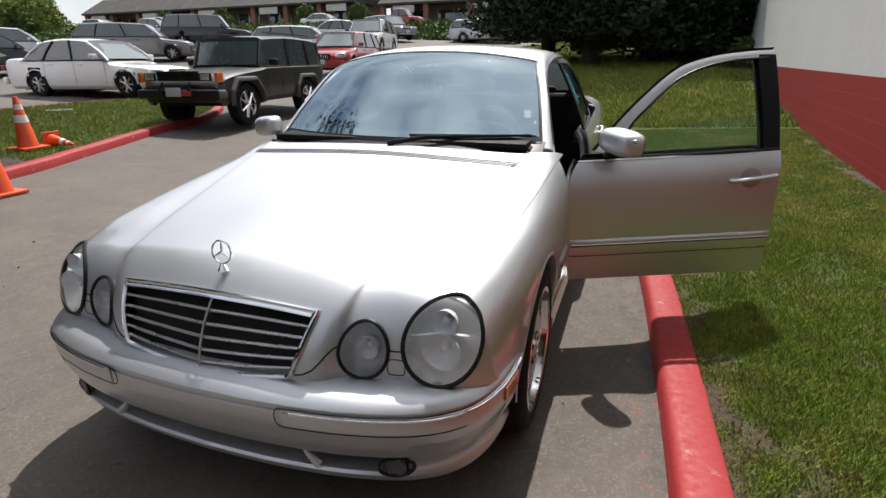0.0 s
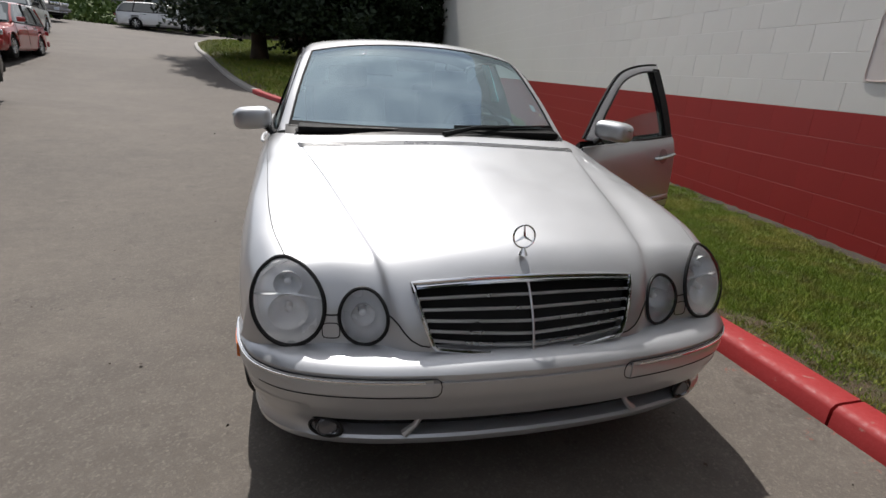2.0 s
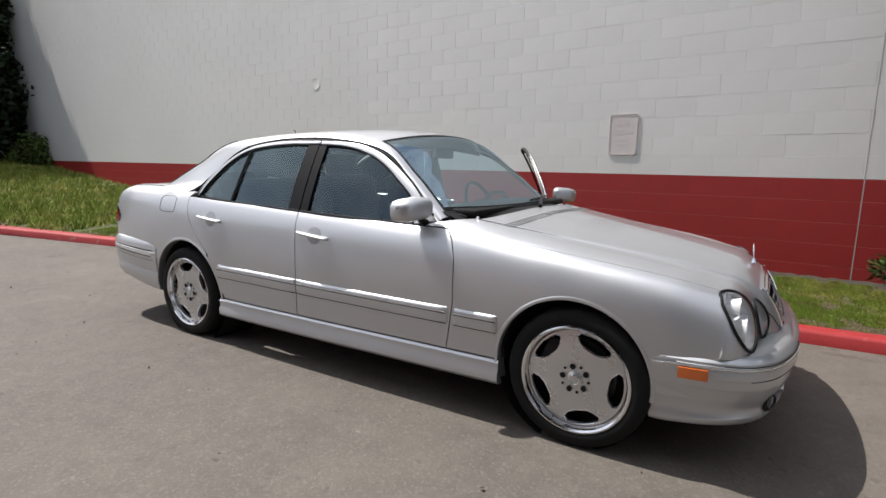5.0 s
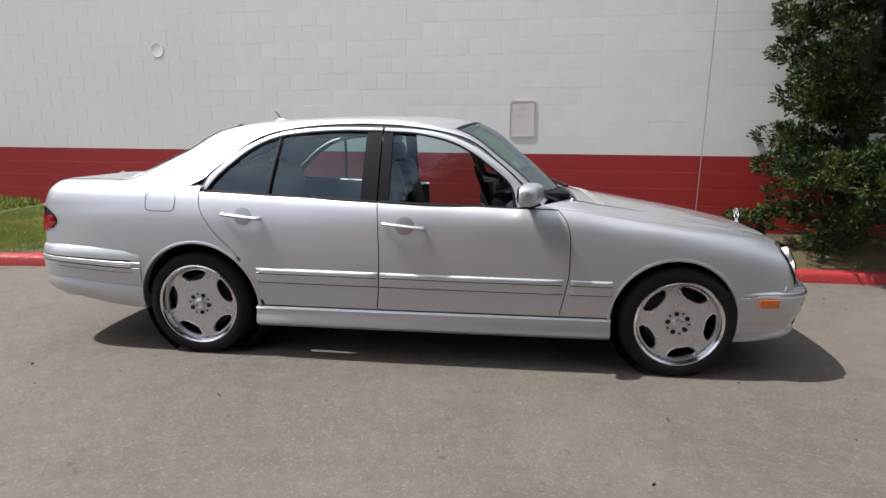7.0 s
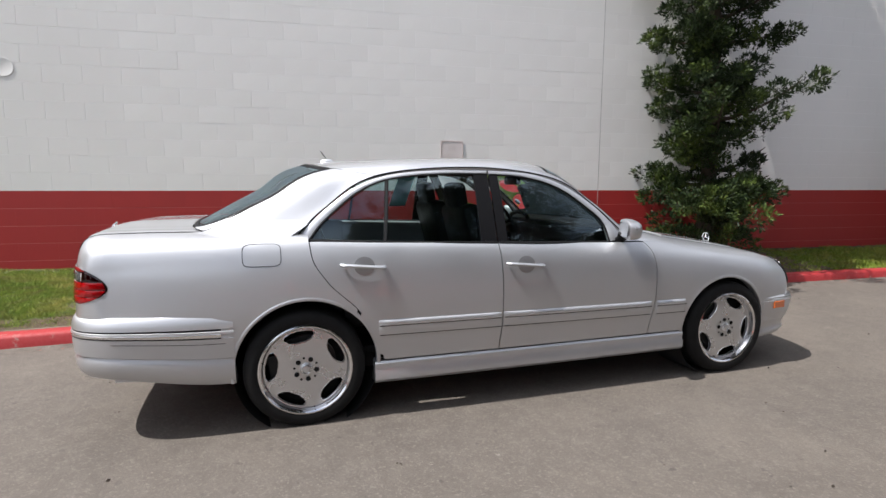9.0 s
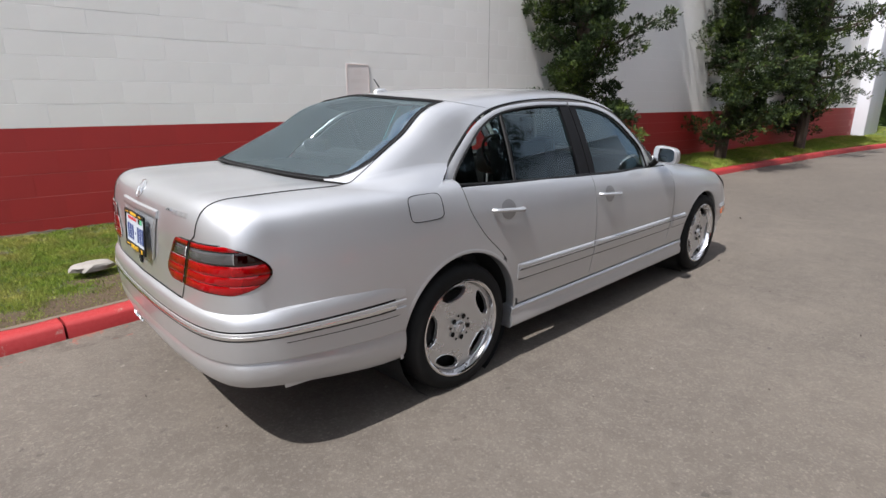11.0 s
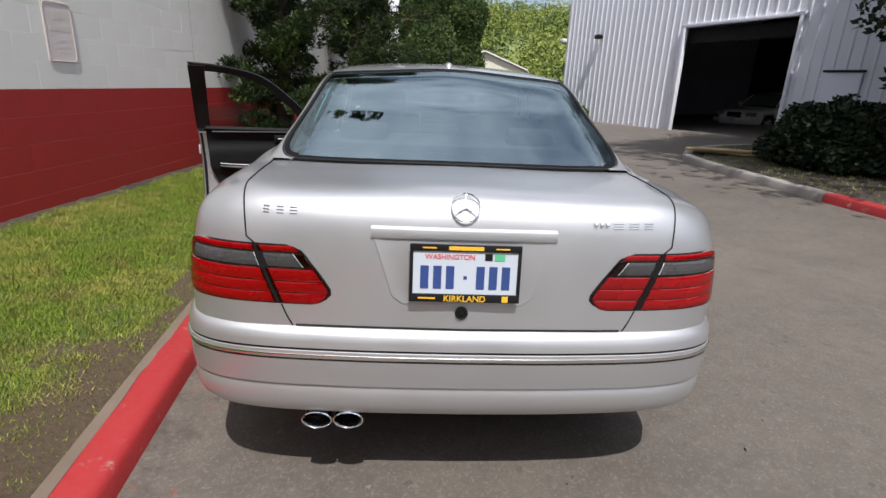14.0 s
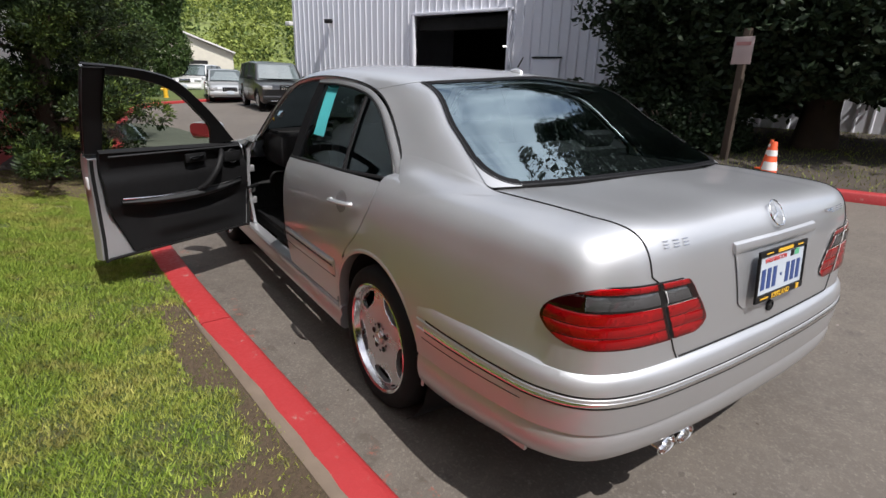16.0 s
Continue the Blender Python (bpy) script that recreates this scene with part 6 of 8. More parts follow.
def build_wheel(sign, y, turn, wide):
    w = new("wheel")
    w.empty_display_size = 0.1
    w.parent = car
    w["label"] = "five-hole silver alloy wheel with a low black tyre"
    R = 0.323
    bm = bmesh.new()
    lathe_into(bm, [(0.238, -0.004), (0.243, 0.002), (0.252, 0.006), (0.272, 0.010), (0.296, 0.006), (0.312, -0.006), (0.3195, -0.022), (R, -0.045), (R, -wide + 0.04), (0.318, -wide + 0.02), (0.29, -wide), (0.238, -wide)], 72)
    part("tyre", bm, M_RUBBER, w)
    bm = bmesh.new()
    lathe_into(bm, [(0.246, 0.0), (0.2465, 0.006), (0.240, 0.008), (0.232, 0.002), (0.229, -0.012), (0.2245, -0.024), (0.222, -0.034), (0.216, -0.06), (0.210, -0.18)], 72)
    part("rim", bm, M_LIP, w, "polished rim lip")
    part("wheel_face", spoke_disc(), M_ALLOY, w, "silver wheel face with five openings", sharp=25).location.x = -0.012
    part("brake_disc", lathe_into(bmesh.new(), [(0.02, -0.075), (0.168, -0.075), (0.168, -0.10), (0.02, -0.10)], 48), M_IRON, w)
    box("brake_caliper", (0.07, 0.10, 0.17), (-0.085, -0.14, 0.02), M_TRIM, w, bevel=0.01)
    part("wheel_void", lathe_into(bmesh.new(), [(0.0, -0.12), (0.215, -0.12), (0.215, -0.18)], 40), M_DARK, w)
    part("hub_cap", lathe_into(bmesh.new(), [(0.0, -0.004), (0.026, -0.005), (0.033, -0.010), (0.036, -0.022)], 32), M_ALLOY, w)
    tube("hub_ring", [(-0.003, 0.022 * math.cos(t), 0.022 * math.sin(t)) for t in np.linspace(0, 6.283, 28, endpoint=False)], 0.0022, M_CHROME, w, closed=True)
    for k in range(5):
        t = 2 * math.pi * (k + 0.5) / 5 + math.pi / 2
        part("bolt_hole", lathe_into(bmesh.new(), [(0.0135, 0.0015), (0.012, 0.0), (0.0115, -0.0008), (0.0, -0.0006)], 20, "x", (-0.0138, 0.056 * math.cos(t), 0.056 * math.sin(t))), M_DARK, w)
        t += math.pi / 5
        t0 = 2 * math.pi * k / 5 + math.pi / 2
        # added polished ring, standing in for the highlight on the opening's bevel
        tube("window_edge", [(-0.0125 - 0.012 * (r / 0.222) ** 2, r * math.cos(t0 + radians(d)), r * math.sin(t0 + radians(d))) for r, d in WHEEL_HOLE], 0.0021, M_LIP, w, sides=6, closed=True)
        part("face_dimple", lathe_into(bmesh.new(), [(0.0065, 0.001), (0.005, -0.0005), (0.0, -0.0005)], 12, "x", (-0.0138, 0.062 * math.cos(t), 0.062 * math.sin(t))), M_DARK, w)
    tube("tyre_valve", [(-0.012, 0.0, -0.218), (0.004, 0.0, -0.214)], 0.004, M_TRIM, w, sides=6)
    w.matrix_local = Matrix.Translation((sign * 0.897, y, R)) @ Matrix.Rotation(0 if sign > 0 else math.pi, 4, "Z") @ Matrix.Rotation(radians(turn), 4, "X")
    return w


bpy.data.objects.remove(wheel)
for sign in (-1, 1):
    build_wheel(sign, 0.0, 24 * sign, 0.225)
    build_wheel(sign, 2.833, 40 if sign > 0 else 10, 0.255)

# ---- cabin inside, floor, small outside parts ----
box("underbody", (1.50, 3.9, 0.10), (0, 1.5, 0.30), M_DARK, car, bevel=0.02)
box("engine_bay", (1.2, 0.9, 0.30), (0, -0.05, 0.50), M_DARK, car, bevel=0.05)
box("boot_floor", (1.2, 0.7, 0.35), (0, 3.35, 0.62), M_DARK, car, bevel=0.05)
box("cabin_floor", (1.56, 2.4, 0.04), (0, 1.75, 0.37), M_DASH, car)
hl = cab_at(*np.meshgrid(np.linspace(2.05, 4.0, 20), np.linspace(0.2, 3, 14), indexing="ij")) - np.array([0, 0, 0.03])
hl = np.concatenate([hl, flip(hl[:, -2::-1], -1)], axis=1)
mesh_ob("headlining", hl.reshape(-1, 3), grid_faces(*hl.shape[:2]), plain("headlining", (0.20, 0.20, 0.20), 0.9), car)


def cushion(name, size, at, tilt, parent, bevel=0.05, mat=None):
    bm = bmesh.new()
    box_into(bm, size, (0, 0, 0), bevel=bevel)
    bmesh.ops.subdivide_edges(bm, edges=[e for e in bm.edges if e.calc_length() > 0.12], cuts=2)
    for v in bm.verts:
        v.co.y *= 1 + 0.04 * math.sin(v.co.x * 9)
    ob = part(name, bm, mat or M_LEATHER, parent)
    ob.matrix_local = pose(*at, tilt)
    return ob


for x in (-0.37, 0.37):
    seat = cushion("front_seat", (0.52, 0.52, 0.16), (x, 1.42, 0.55), -6, car)
    seat["label"] = "black leather front seat"
    for ob in (cushion("backrest", (0.50, 0.14, 0.62), (x, 1.72, 0.88), -14, car), cushion("head_restraint", (0.27, 0.09, 0.17), (x, 1.82, 1.235), -10, car, 0.035)):
        pass
    for dx in (-0.06, 0.06):
        tube("restraint_post", [(x + dx, 1.79, 1.10), (x + dx, 1.815, 1.18)], 0.006, M_CHROME, car, sides=6)
cushion("rear_seat", (1.36, 0.50, 0.18), (0, 2.36, 0.57), -6, car)
cushion("rear_backrest", (1.34, 0.15, 0.60), (0, 2.72, 0.84), -20, car)
box("parcel_shelf", (1.30, 0.58, 0.03), (0, 3.08, 1.035), M_DASH, car, bevel=0.01)
for x in (-0.40, 0.40):
    cushion("rear_restraint", (0.24, 0.08, 0.10), (x, 2.83, 1.135), -16, car, 0.035)
    for dx in (-0.065, 0.065):
        tube("restraint_post", [(x + dx, 2.84, 1.05), (x + dx, 2.835, 1.12)], 0.006, M_CHROME, car, sides=6)
box("brake_light", (0.34, 0.05, 0.03), (0, 3.27, 1.062), M_TRIM, car, bevel=0.01)
box("dashboard", (1.46, 0.44, 0.24), (0, 0.86, 0.90), M_DASH, car, "black dashboard", 0.06)
box("dash_top", (1.40, 0.30, 0.04), (0, 0.76, 1.01), M_DASH, car, bevel=0.015)
tube("instrument_hood", [(0.37 + 0.17 * math.cos(t), 1.0, 1.02 + 0.05 * math.sin(t)) for t in np.linspace(0, math.pi, 14)], 0.016, M_DASH, car, sides=8)
box("centre_console", (0.24, 0.9, 0.30), (0, 1.4, 0.52), M_DASH, car, bevel=0.04)
sw = part("steering_wheel", tube_into(bmesh.new(), [(0.19 * math.cos(t), 0, 0.19 * math.sin(t)) for t in np.linspace(0, 6.283, 40, endpoint=False)], 0.014, 8, True), M_LEATHER, car, "black steering wheel")
box("boss", (0.16, 0.05, 0.12), (0, -0.02, -0.01), M_DASH, sw, bevel=0.02)
for a in (0.2, 2.94, 4.71):
    tube("wheel_spoke", [(0, -0.01, 0), (0.185 * math.cos(a), 0, 0.185 * math.sin(a))], [0.03, 0.014], M_DASH, sw, sides=6, flat=0.5)
sw.matrix_local = pose(0.37, 1.13, 0.96, -24)
box("rear_view_mirror", (0.24, 0.035, 0.065), (0, 1.24, 1.335), M_TRIM, car, bevel=0.012)
tube("wiper_arm", [(0.02, 0.535, 1.015), (0.20, 0.60, 1.045), (0.70, 0.74, 1.052)], [0.014, 0.010, 0.006], M_TRIM, car, "black wiper arm", sides=6)
tube("wiper_blade", [(0.10, 0.63, 1.048), (0.40, 0.665, 1.052), (0.72, 0.765, 1.045)], 0.008, M_TRIM, car, sides=5, flat=0.7)
fin = part("roof_antenna", lathe_into(bmesh.new(), [(0.0, 0.030), (0.018, 0.024), (0.030, 0.010), (0.034, -0.012)], 20, "z"), M_SILVER, car, "small roof aerial")
fin.matrix_local = Matrix.Translation((0, 2.62, 1.457)) @ Matrix.Diagonal((0.62, 1.5, 0.62, 1))
tube("aerial_mast", [(0, 2.63, 1.48), (0, 2.665, 1.525)], [0.004, 0.003], M_TRIM, car, sides=6)
M_PAPER = plain("turquoise_paper", (0.22, 0.72, 0.74), 0.7)
mesh_ob("price_sheet", [on_side(y, z, -0.0125) for z in (1.11, 1.20, 1.29, 1.375) for y in (1.90 - 0.25 * (z - 1.11), 2.04 - 0.25 * (z - 1.11))], grid_faces(4, 2), M_PAPER, car, "turquoise paper sheet taped inside the rear window")
mesh_ob("permit", [cab_at(v, q) + np.array([0, 0.006, -0.006]) for v in (0.55, 0.72) for q in (1.22, 1.33)], grid_faces(2, 2), M_PLATE, car, "small white permit on the windscreen")
mesh_ob("service_tag", [cab_at(v, q) + np.array([0, 0.006, -0.006]) for v in (0.42, 0.49) for q in (1.12, 1.17)], grid_faces(2, 2), M_YELLOW, car, "small yellow tag on the windscreen")


# ---- parked vehicles ----
M_CARGLASS = plain("dark_car_glass", (0.045, 0.058, 0.060), 0.05, 0.0, 0.1, IOR=2.0)
M_BLACK = car_paint("black_paint", (0.007, 0.007, 0.008), 0.0, 0.30, 0.6)
M_JEEP = car_paint("worn_black_paint", (0.020, 0.017, 0.015), 0.0, 0.45, 0.5)
M_FLARE = plain("grey_plastic", (0.10, 0.10, 0.10), 0.6)
# lighter than the other car glass: reflected sky is put into the base colour
M_SCREEN = plain("sky_bright_windscreen", (0.10, 0.13, 0.13), 0.06, 0.0, 0.15, 6, IOR=3.0)
M_WHITE = car_paint("white_paint", (0.72, 0.72, 0.71), 0.0, 0.35)
M_GREY = car_paint("grey_paint", (0.17, 0.16, 0.155), 0.5, 0.35)
M_SILVER_B = car_paint("light_silver_paint", (0.50, 0.51, 0.52), 0.5, 0.38)
M_REDCAR = car_paint("red_paint", (0.35, 0.02, 0.02), 0.0, 0.35)
M_BLUE_B = car_paint("blue_paint", (0.03, 0.08, 0.30), 0.2, 0.35)
M_LAMP = plain("lamp_cover", (0.62, 0.63, 0.64), 0.12, 0.6)

# kind: hood height, belt height, roof height, then places along the length (0 nose, 1 tail):
# hood end, roof front, roof end, tail deck start; ground clearance; box-like sides 0..1
SHAPES = {
    "sedan": (0.82, 0.92, 1.45, 0.27, 0.42, 0.72, 0.86, 0.20, 0.35, 0.98),
    "suv": (1.02, 1.08, 1.75, 0.25, 0.36, 0.93, 0.985, 0.26, 0.65, 1.10),
    "wagon": (0.88, 0.96, 1.52, 0.25, 0.39, 0.90, 0.985, 0.20, 0.45, 1.00),
    "van": (1.05, 1.15, 1.95, 0.16, 0.30, 0.965, 0.99, 0.24, 0.8, 1.15),
    "pickup": (1.05, 1.10, 1.78, 0.25, 0.34, 0.55, 0.60, 0.30, 0.7, 1.08),
    "jeep": (1.06, 1.09, 1.70, 0.33, 0.40, 0.965, 0.99, 0.42, 0.95, 1.09),
}


def wheel_set(top, x, ys, r, rim_mat, width=0.22):
    for y in ys:
        for sign in (-1, 1):
            w = part("tyre", lathe_into(bmesh.new(), [(r * 0.62, 0.0), (r * 0.80, 0.012), (r * 0.95, 0.0), (r, -0.04), (r, -width + 0.04), (r * 0.92, -width), (r * 0.5, -width)], 32), M_RUBBER, top)
            w.matrix_local = Matrix.Translation((sign * x, y, r)) @ Matrix.Rotation(0 if sign > 0 else math.pi, 4, "Z")
            bm = bmesh.new()
            lathe_into(bm, [(r * 0.66, -0.004), (r * 0.64, 0.004), (r * 0.60, -0.03)], 32)
            for k in range(7):
                t = k * 2 * math.pi / 7
                tube_into(bm, [(-0.012, 0, 0), (-0.012, r * 0.62 * math.cos(t), r * 0.62 * math.sin(t))], [r * 0.13, r * 0.09], 6, flat=0.6)
            part("rim", bm, rim_mat, w)
            part("wheel_void", lathe_into(bmesh.new(), [(0.0, -0.05), (r * 0.62, -0.05)], 20), M_DARK, w)


def parked(name, label, at, heading, kind, paint, size, group="", rack=False):
    """A parked car: lofted body, glasshouse, pillars, wheels, lamps. heading: degrees, 0 is nose to -y."""
    L, W, H = size
    hood, beltz, roof, f_h, f_r, f_re, f_d, clear, boxy, deck = SHAPES[kind]
    k = H / roof
    hood, beltz, roof, deck = hood * k, beltz * k, roof * k, deck * k
    x, y = at[:2]
    z = float(land(x, y)) if len(at) == 2 else at[2]
    top = thing(name, label, "pickup" if kind == "pickup" else "van" if kind == "van" else "car", group, pose(at[0], at[1], z, 0, 0, heading))
    wb = 0.585 * L
    axf, axr = -0.5 * L + 0.185 * L, -0.5 * L + 0.185 * L + wb
    r = 0.395 if kind == "jeep" else (0.36 if kind in ("suv", "pickup") else 0.32)
    # lower body
    tops = spline([0, 0.02, 0.06, f_h, f_h + 0.05, f_d - 0.02, f_d + 0.02, 0.985, 1.0], [hood * 0.72, hood * 0.80, hood * 0.88, hood, beltz, beltz * 1.01, deck, deck * 0.97, deck * 0.80])
    if kind == "pickup":
        tops = spline([0, 0.02, 0.06, f_h, f_h + 0.05, 0.6, 0.64, 1.0], [hood * 0.72, hood * 0.80, hood * 0.9, hood, beltz, beltz, beltz, beltz])
    wid = spline([0, 0.03, 0.10, 0.3, 0.75, 0.93, 0.985, 1.0], np.array([0.78, 0.90, 0.97, 1.0, 1.0, 0.97, 0.90, 0.82]) * W / 2 if boxy < 0.6 else np.array([0.90, 0.96, 0.99, 1.0, 1.0, 0.995, 0.97, 0.94]) * W / 2)
    fs = np.unique(np.concatenate([np.linspace(0, 1, 60), np.linspace(0, 0.06, 8), np.linspace(0.94, 1, 8)]))
    rows = []
    for f in fs:
        w, t = float(wid(f)[0, 0]), float(tops(f)[0, 0])
        low = clear + (0.05 if f < 0.02 or f > 0.98 else 0)
        sh = 0.90 + 0.08 * boxy
        sec = [(w * 0.90, low), (w * 0.975, low + 0.08), (w, low + (t - low) * 0.45), (w * 0.985, low + (t - low) * 0.75), (w * sh, t - 0.035), (w * (sh - 0.07), t), (w * 0.5, t + 0.02), (0, t + 0.03)]
        rows.append([(a, (f - 0.5) * L, b) for a, b in sec] + [(-a, (f - 0.5) * L, b) for a, b in sec[-2::-1]])
    p = np.array(rows)
    n = p.shape[1]
    c = (p[:-1, :-1] + p[1:, 1:]) / 2
    keep = np.ones(c.shape[:2], bool)
    for ay in (axf, axr):
        keep &= ~((np.hypot(c[..., 1] - ay, c[..., 2] - r) < r * 1.16) & (np.abs(c[..., 0]) > W * 0.36))
    faces = grid_faces(len(fs), n, keep=keep) + [tuple(range(n)), tuple(range((len(fs) - 1) * n, len(fs) * n))[::-1]]
    mesh_ob("body", p.reshape(-1, 3), faces, paint, top, sharp=30)
    box("chassis", (W * 0.74, L * 0.86, 0.3), (0, 0, clear + 0.12), M_DARK, top, bevel=0.03)
    for ay in (axf, axr):
        for sign in (-1, 1):
            part("wheel_arch", tube_into(bmesh.new(), [(sign * W * 0.495, ay + r * 1.17 * math.cos(t), r + r * 1.17 * math.sin(t)) for t in np.linspace(0.0, math.pi, 18)], 0.035 if kind == "jeep" else 0.02, 6), M_TRIM if kind in ("jeep", "suv") else paint, top)
    wheel_set(top, W * 0.485, (axf, axr), r, M_ALLOY if kind != "jeep" else M_LIP)
    # glasshouse
    inset = 0.10 * (1 - boxy) + 0.045
    cols = [f_h + 0.02, f_r, 0.5 * (f_r + f_re), f_re, f_d]
    tw = W * 0.5 - inset - (0.17 if kind == "suv" else 0.12)
    rowsg = []
    for f in np.linspace(0, 1, 24):
        fb = cols[0] + (f_d - cols[0]) * f
        ft = f_r + (f_re - f_r) * f
        arch = roof - 0.05 * (2 * f - 1) ** 2
        bw = W * 0.465 - (0.05 if f in (0.0, 1.0) else 0)
        sec = [(bw, fb, beltz - 0.02), (bw * 0.55 + tw * 0.45, fb * 0.55 + ft * 0.45, beltz + (arch - beltz) * 0.46), (tw + 0.02, ft, arch - 0.05), (tw - 0.06, ft, arch - 0.005), (0, ft, arch + 0.015)]
        rowsg.append([(a, (b - 0.5) * L, c2) for a, b, c2 in sec] + [(-a, (b - 0.5) * L, c2) for a, b, c2 in sec[-2::-1]])
    q = np.array(rowsg)
    m = q.shape[1]
    glassf, rooff = [], []
    for i in range(23):
        for j in range(m - 1):
            a = i * m + j
            (rooff if j in (2, 3, 4, 5) else glassf).append((a, a + 1, a + m + 1, a + m))
    mesh_ob("glasshouse", q.reshape(-1, 3), glassf + [tuple(range(m)), tuple(range(23 * m, 24 * m))[::-1]], M_CARGLASS, top, "dark tinted glass", sharp=20)
    mesh_ob("roof", q.reshape(-1, 3) + np.array([0, 0, 0.004]), rooff, paint, top)
    for end, way in ((0, -1), (23, 1)):  # windscreen and rear screen, a little proud of the shell
        ring = q[end].copy()
        low, high = ring[[0, -1]], ring[[2, -3]]
        scr = []
        for g_ in np.linspace(0.08, 0.93, 6):
            a_, b_ = low[0] + (high[0] - low[0]) * g_, low[1] + (high[1] - low[1]) * g_
            scr.append([a_ + (b_ - a_) * h_ + np.array([0, way * (0.012 + 0.05 * (1 - (2 * h_ - 1) ** 2)), 0.012]) for h_ in np.linspace(0.05, 0.95, 9)])
        mesh_ob("windscreen" if way < 0 else "rear_screen", np.array(scr).reshape(-1, 3), grid_faces(6, 9), M_SCREEN if way < 0 else M_CARGLASS, top, "bright sloping windscreen" if way < 0 else "")
    for sign in (1, -1):
        for f in ((0.0, 0.40, 0.72, 1.0) if kind != "pickup" else (0.0, 0.5, 1.0)):
            i = int(round(f * 23))
            pts = [q[i, 0], q[i, 1], q[i, 2]]
            tube("pillar", [np.array(pt) * np.array([sign, 1, 1]) for pt in pts], 0.032, paint if f in (0.0, 1.0) else M_TRIM, top, sides=6)
        tube("belt_trim", [(sign * (W * 0.468), (f - 0.5) * L, beltz) for f in np.linspace(cols[0], f_d, 8)], 0.012, M_TRIM, top, sides=5)
        box("side_mirror", (0.20, 0.09, 0.13), (sign * (W * 0.5 + 0.08), (f_h + 0.07 - 0.5) * L, beltz + 0.08), M_TRIM if kind in ("jeep", "suv") else paint, top, bevel=0.03)
        box("tail_lamp", (0.14 if boxy > 0.6 else 0.26, 0.05, 0.24 if boxy > 0.6 else 0.13), (sign * W * 0.415, 0.5 * L - 0.012, deck * 0.80 - 0.05), M_REDPLASTIC, top, bevel=0.015)
        for f in (0.44, 0.64):
            tube("door_handle", [(sign * W * 0.499, (f - 0.5) * L, beltz * 0.88), (sign * W * 0.499, (f - 0.5) * L + 0.16, beltz * 0.88)], 0.014, M_TRIM if paint is not M_WHITE else paint, top, sides=6)
        for f in (f_h + 0.03, 0.50, 0.70):
            tube("door_seam", [(sign * W * 0.4995, (f - 0.5) * L, clear + 0.14), (sign * W * 0.5005, (f - 0.5) * L, (clear + beltz) / 2), (sign * W * 0.485, (f - 0.5) * L + 0.01, beltz - 0.06)], 0.004, M_DARK, top, sides=4)
        if kind == "jeep":
            lamp = box("headlight", (0.22, 0.05, 0.135), (sign * 0.575, -0.5 * L - 0.012, 0.915), M_TRIM, top, "rectangular headlight", bevel=0.008)
            box("lens", (0.185, 0.02, 0.105), (sign * 0.575, -0.5 * L - 0.032, 0.915), M_LAMP, lamp, bevel=0.012)
            box("turn_lamp", (0.075, 0.16, 0.17), (sign * (W * 0.5 - 0.075), -0.5 * L + 0.055, 0.905), M_AMBER, top, bevel=0.012)
            for ay in (axf, axr):  # square-shouldered flares over the wheels
                pts = [(ay + r * c, r + r * s) for c, s in ((-1.32, 0.10), (-1.24, 0.62), (-0.78, 1.16), (0.78, 1.16), (1.24, 0.62), (1.32, 0.10))]
                bm = bmesh.new()
                rings = [[bm.verts.new((sign * (W * 0.5 + dx), y_, z_ + dz)) for y_, z_ in pts] for dx, dz in ((-0.03, 0.05), (0.045, 0.035), (0.055, 0.0), (0.045, -0.03), (-0.03, -0.03))]
                for u, v in zip(rings, rings[1:]):
                    for i in range(5):
                        bm.faces.new((u[i], u[i + 1], v[i + 1], v[i]))
                part("wheel_flare", bm, M_FLARE, top, "grey plastic wheel flare", sharp=25)
            box("bumper_end", (0.22, 0.22, 0.15), (sign * (W * 0.5 - 0.11), -0.5 * L + 0.03, 0.62), M_FLARE, top, bevel=0.03)
            tube("push_bar", [(sign * 0.30, -0.5 * L - 0.13, 0.50), (sign * 0.30, -0.5 * L - 0.15, 0.70), (sign * 0.28, -0.5 * L - 0.08, 0.82)], 0.022, M_TRIM, top, sides=7)
        else:
            box("headlight", (0.34, 0.20, 0.14), (sign * W * 0.38, -0.5 * L + 0.085, hood * (0.80 if kind == "suv" else 0.74)), M_LAMP, top, bevel=0.03)
    wide = 0.86 if kind == "jeep" else 0.62
    gr = box("grille", (wide, 0.05, 0.20 if kind != "jeep" else 0.17), (0, -0.5 * L + 0.0, hood * (0.80 if kind == "suv" else 0.70) if kind != "jeep" else 0.93), M_TRIM, top, bevel=0.01)
    for i in range(10 if kind == "jeep" else 7):
        box("grille_bar", (0.045 if kind == "suv" else 0.02, 0.02, 0.15), ((i - (4.5 if kind == "jeep" else 3)) * wide / (10.5 if kind == "jeep" else 8), -0.5 * L - 0.03, hood * (0.80 if kind == "suv" else 0.70) if kind != "jeep" else 0.93), M_CHROME if kind != "jeep" else M_TRIM, gr, bevel=0.003)
    box("front_bumper", (W * 0.98, 0.16, 0.16), (0, -0.5 * L - 0.02, clear + 0.20), M_TRIM if kind in ("jeep", "pickup") else paint, top, bevel=0.04)
    box("rear_bumper", (W * 0.96, 0.14, 0.18), (0, 0.5 * L + 0.01, clear + 0.22), M_TRIM if kind in ("jeep", "pickup") else paint, top, bevel=0.04)
    fp = box("number_plate", (0.31, 0.02, 0.155), (0.0 if kind != "jeep" else -0.06, -0.5 * L - 0.115, clear + 0.24), M_PLATE, top, bevel=0.004)
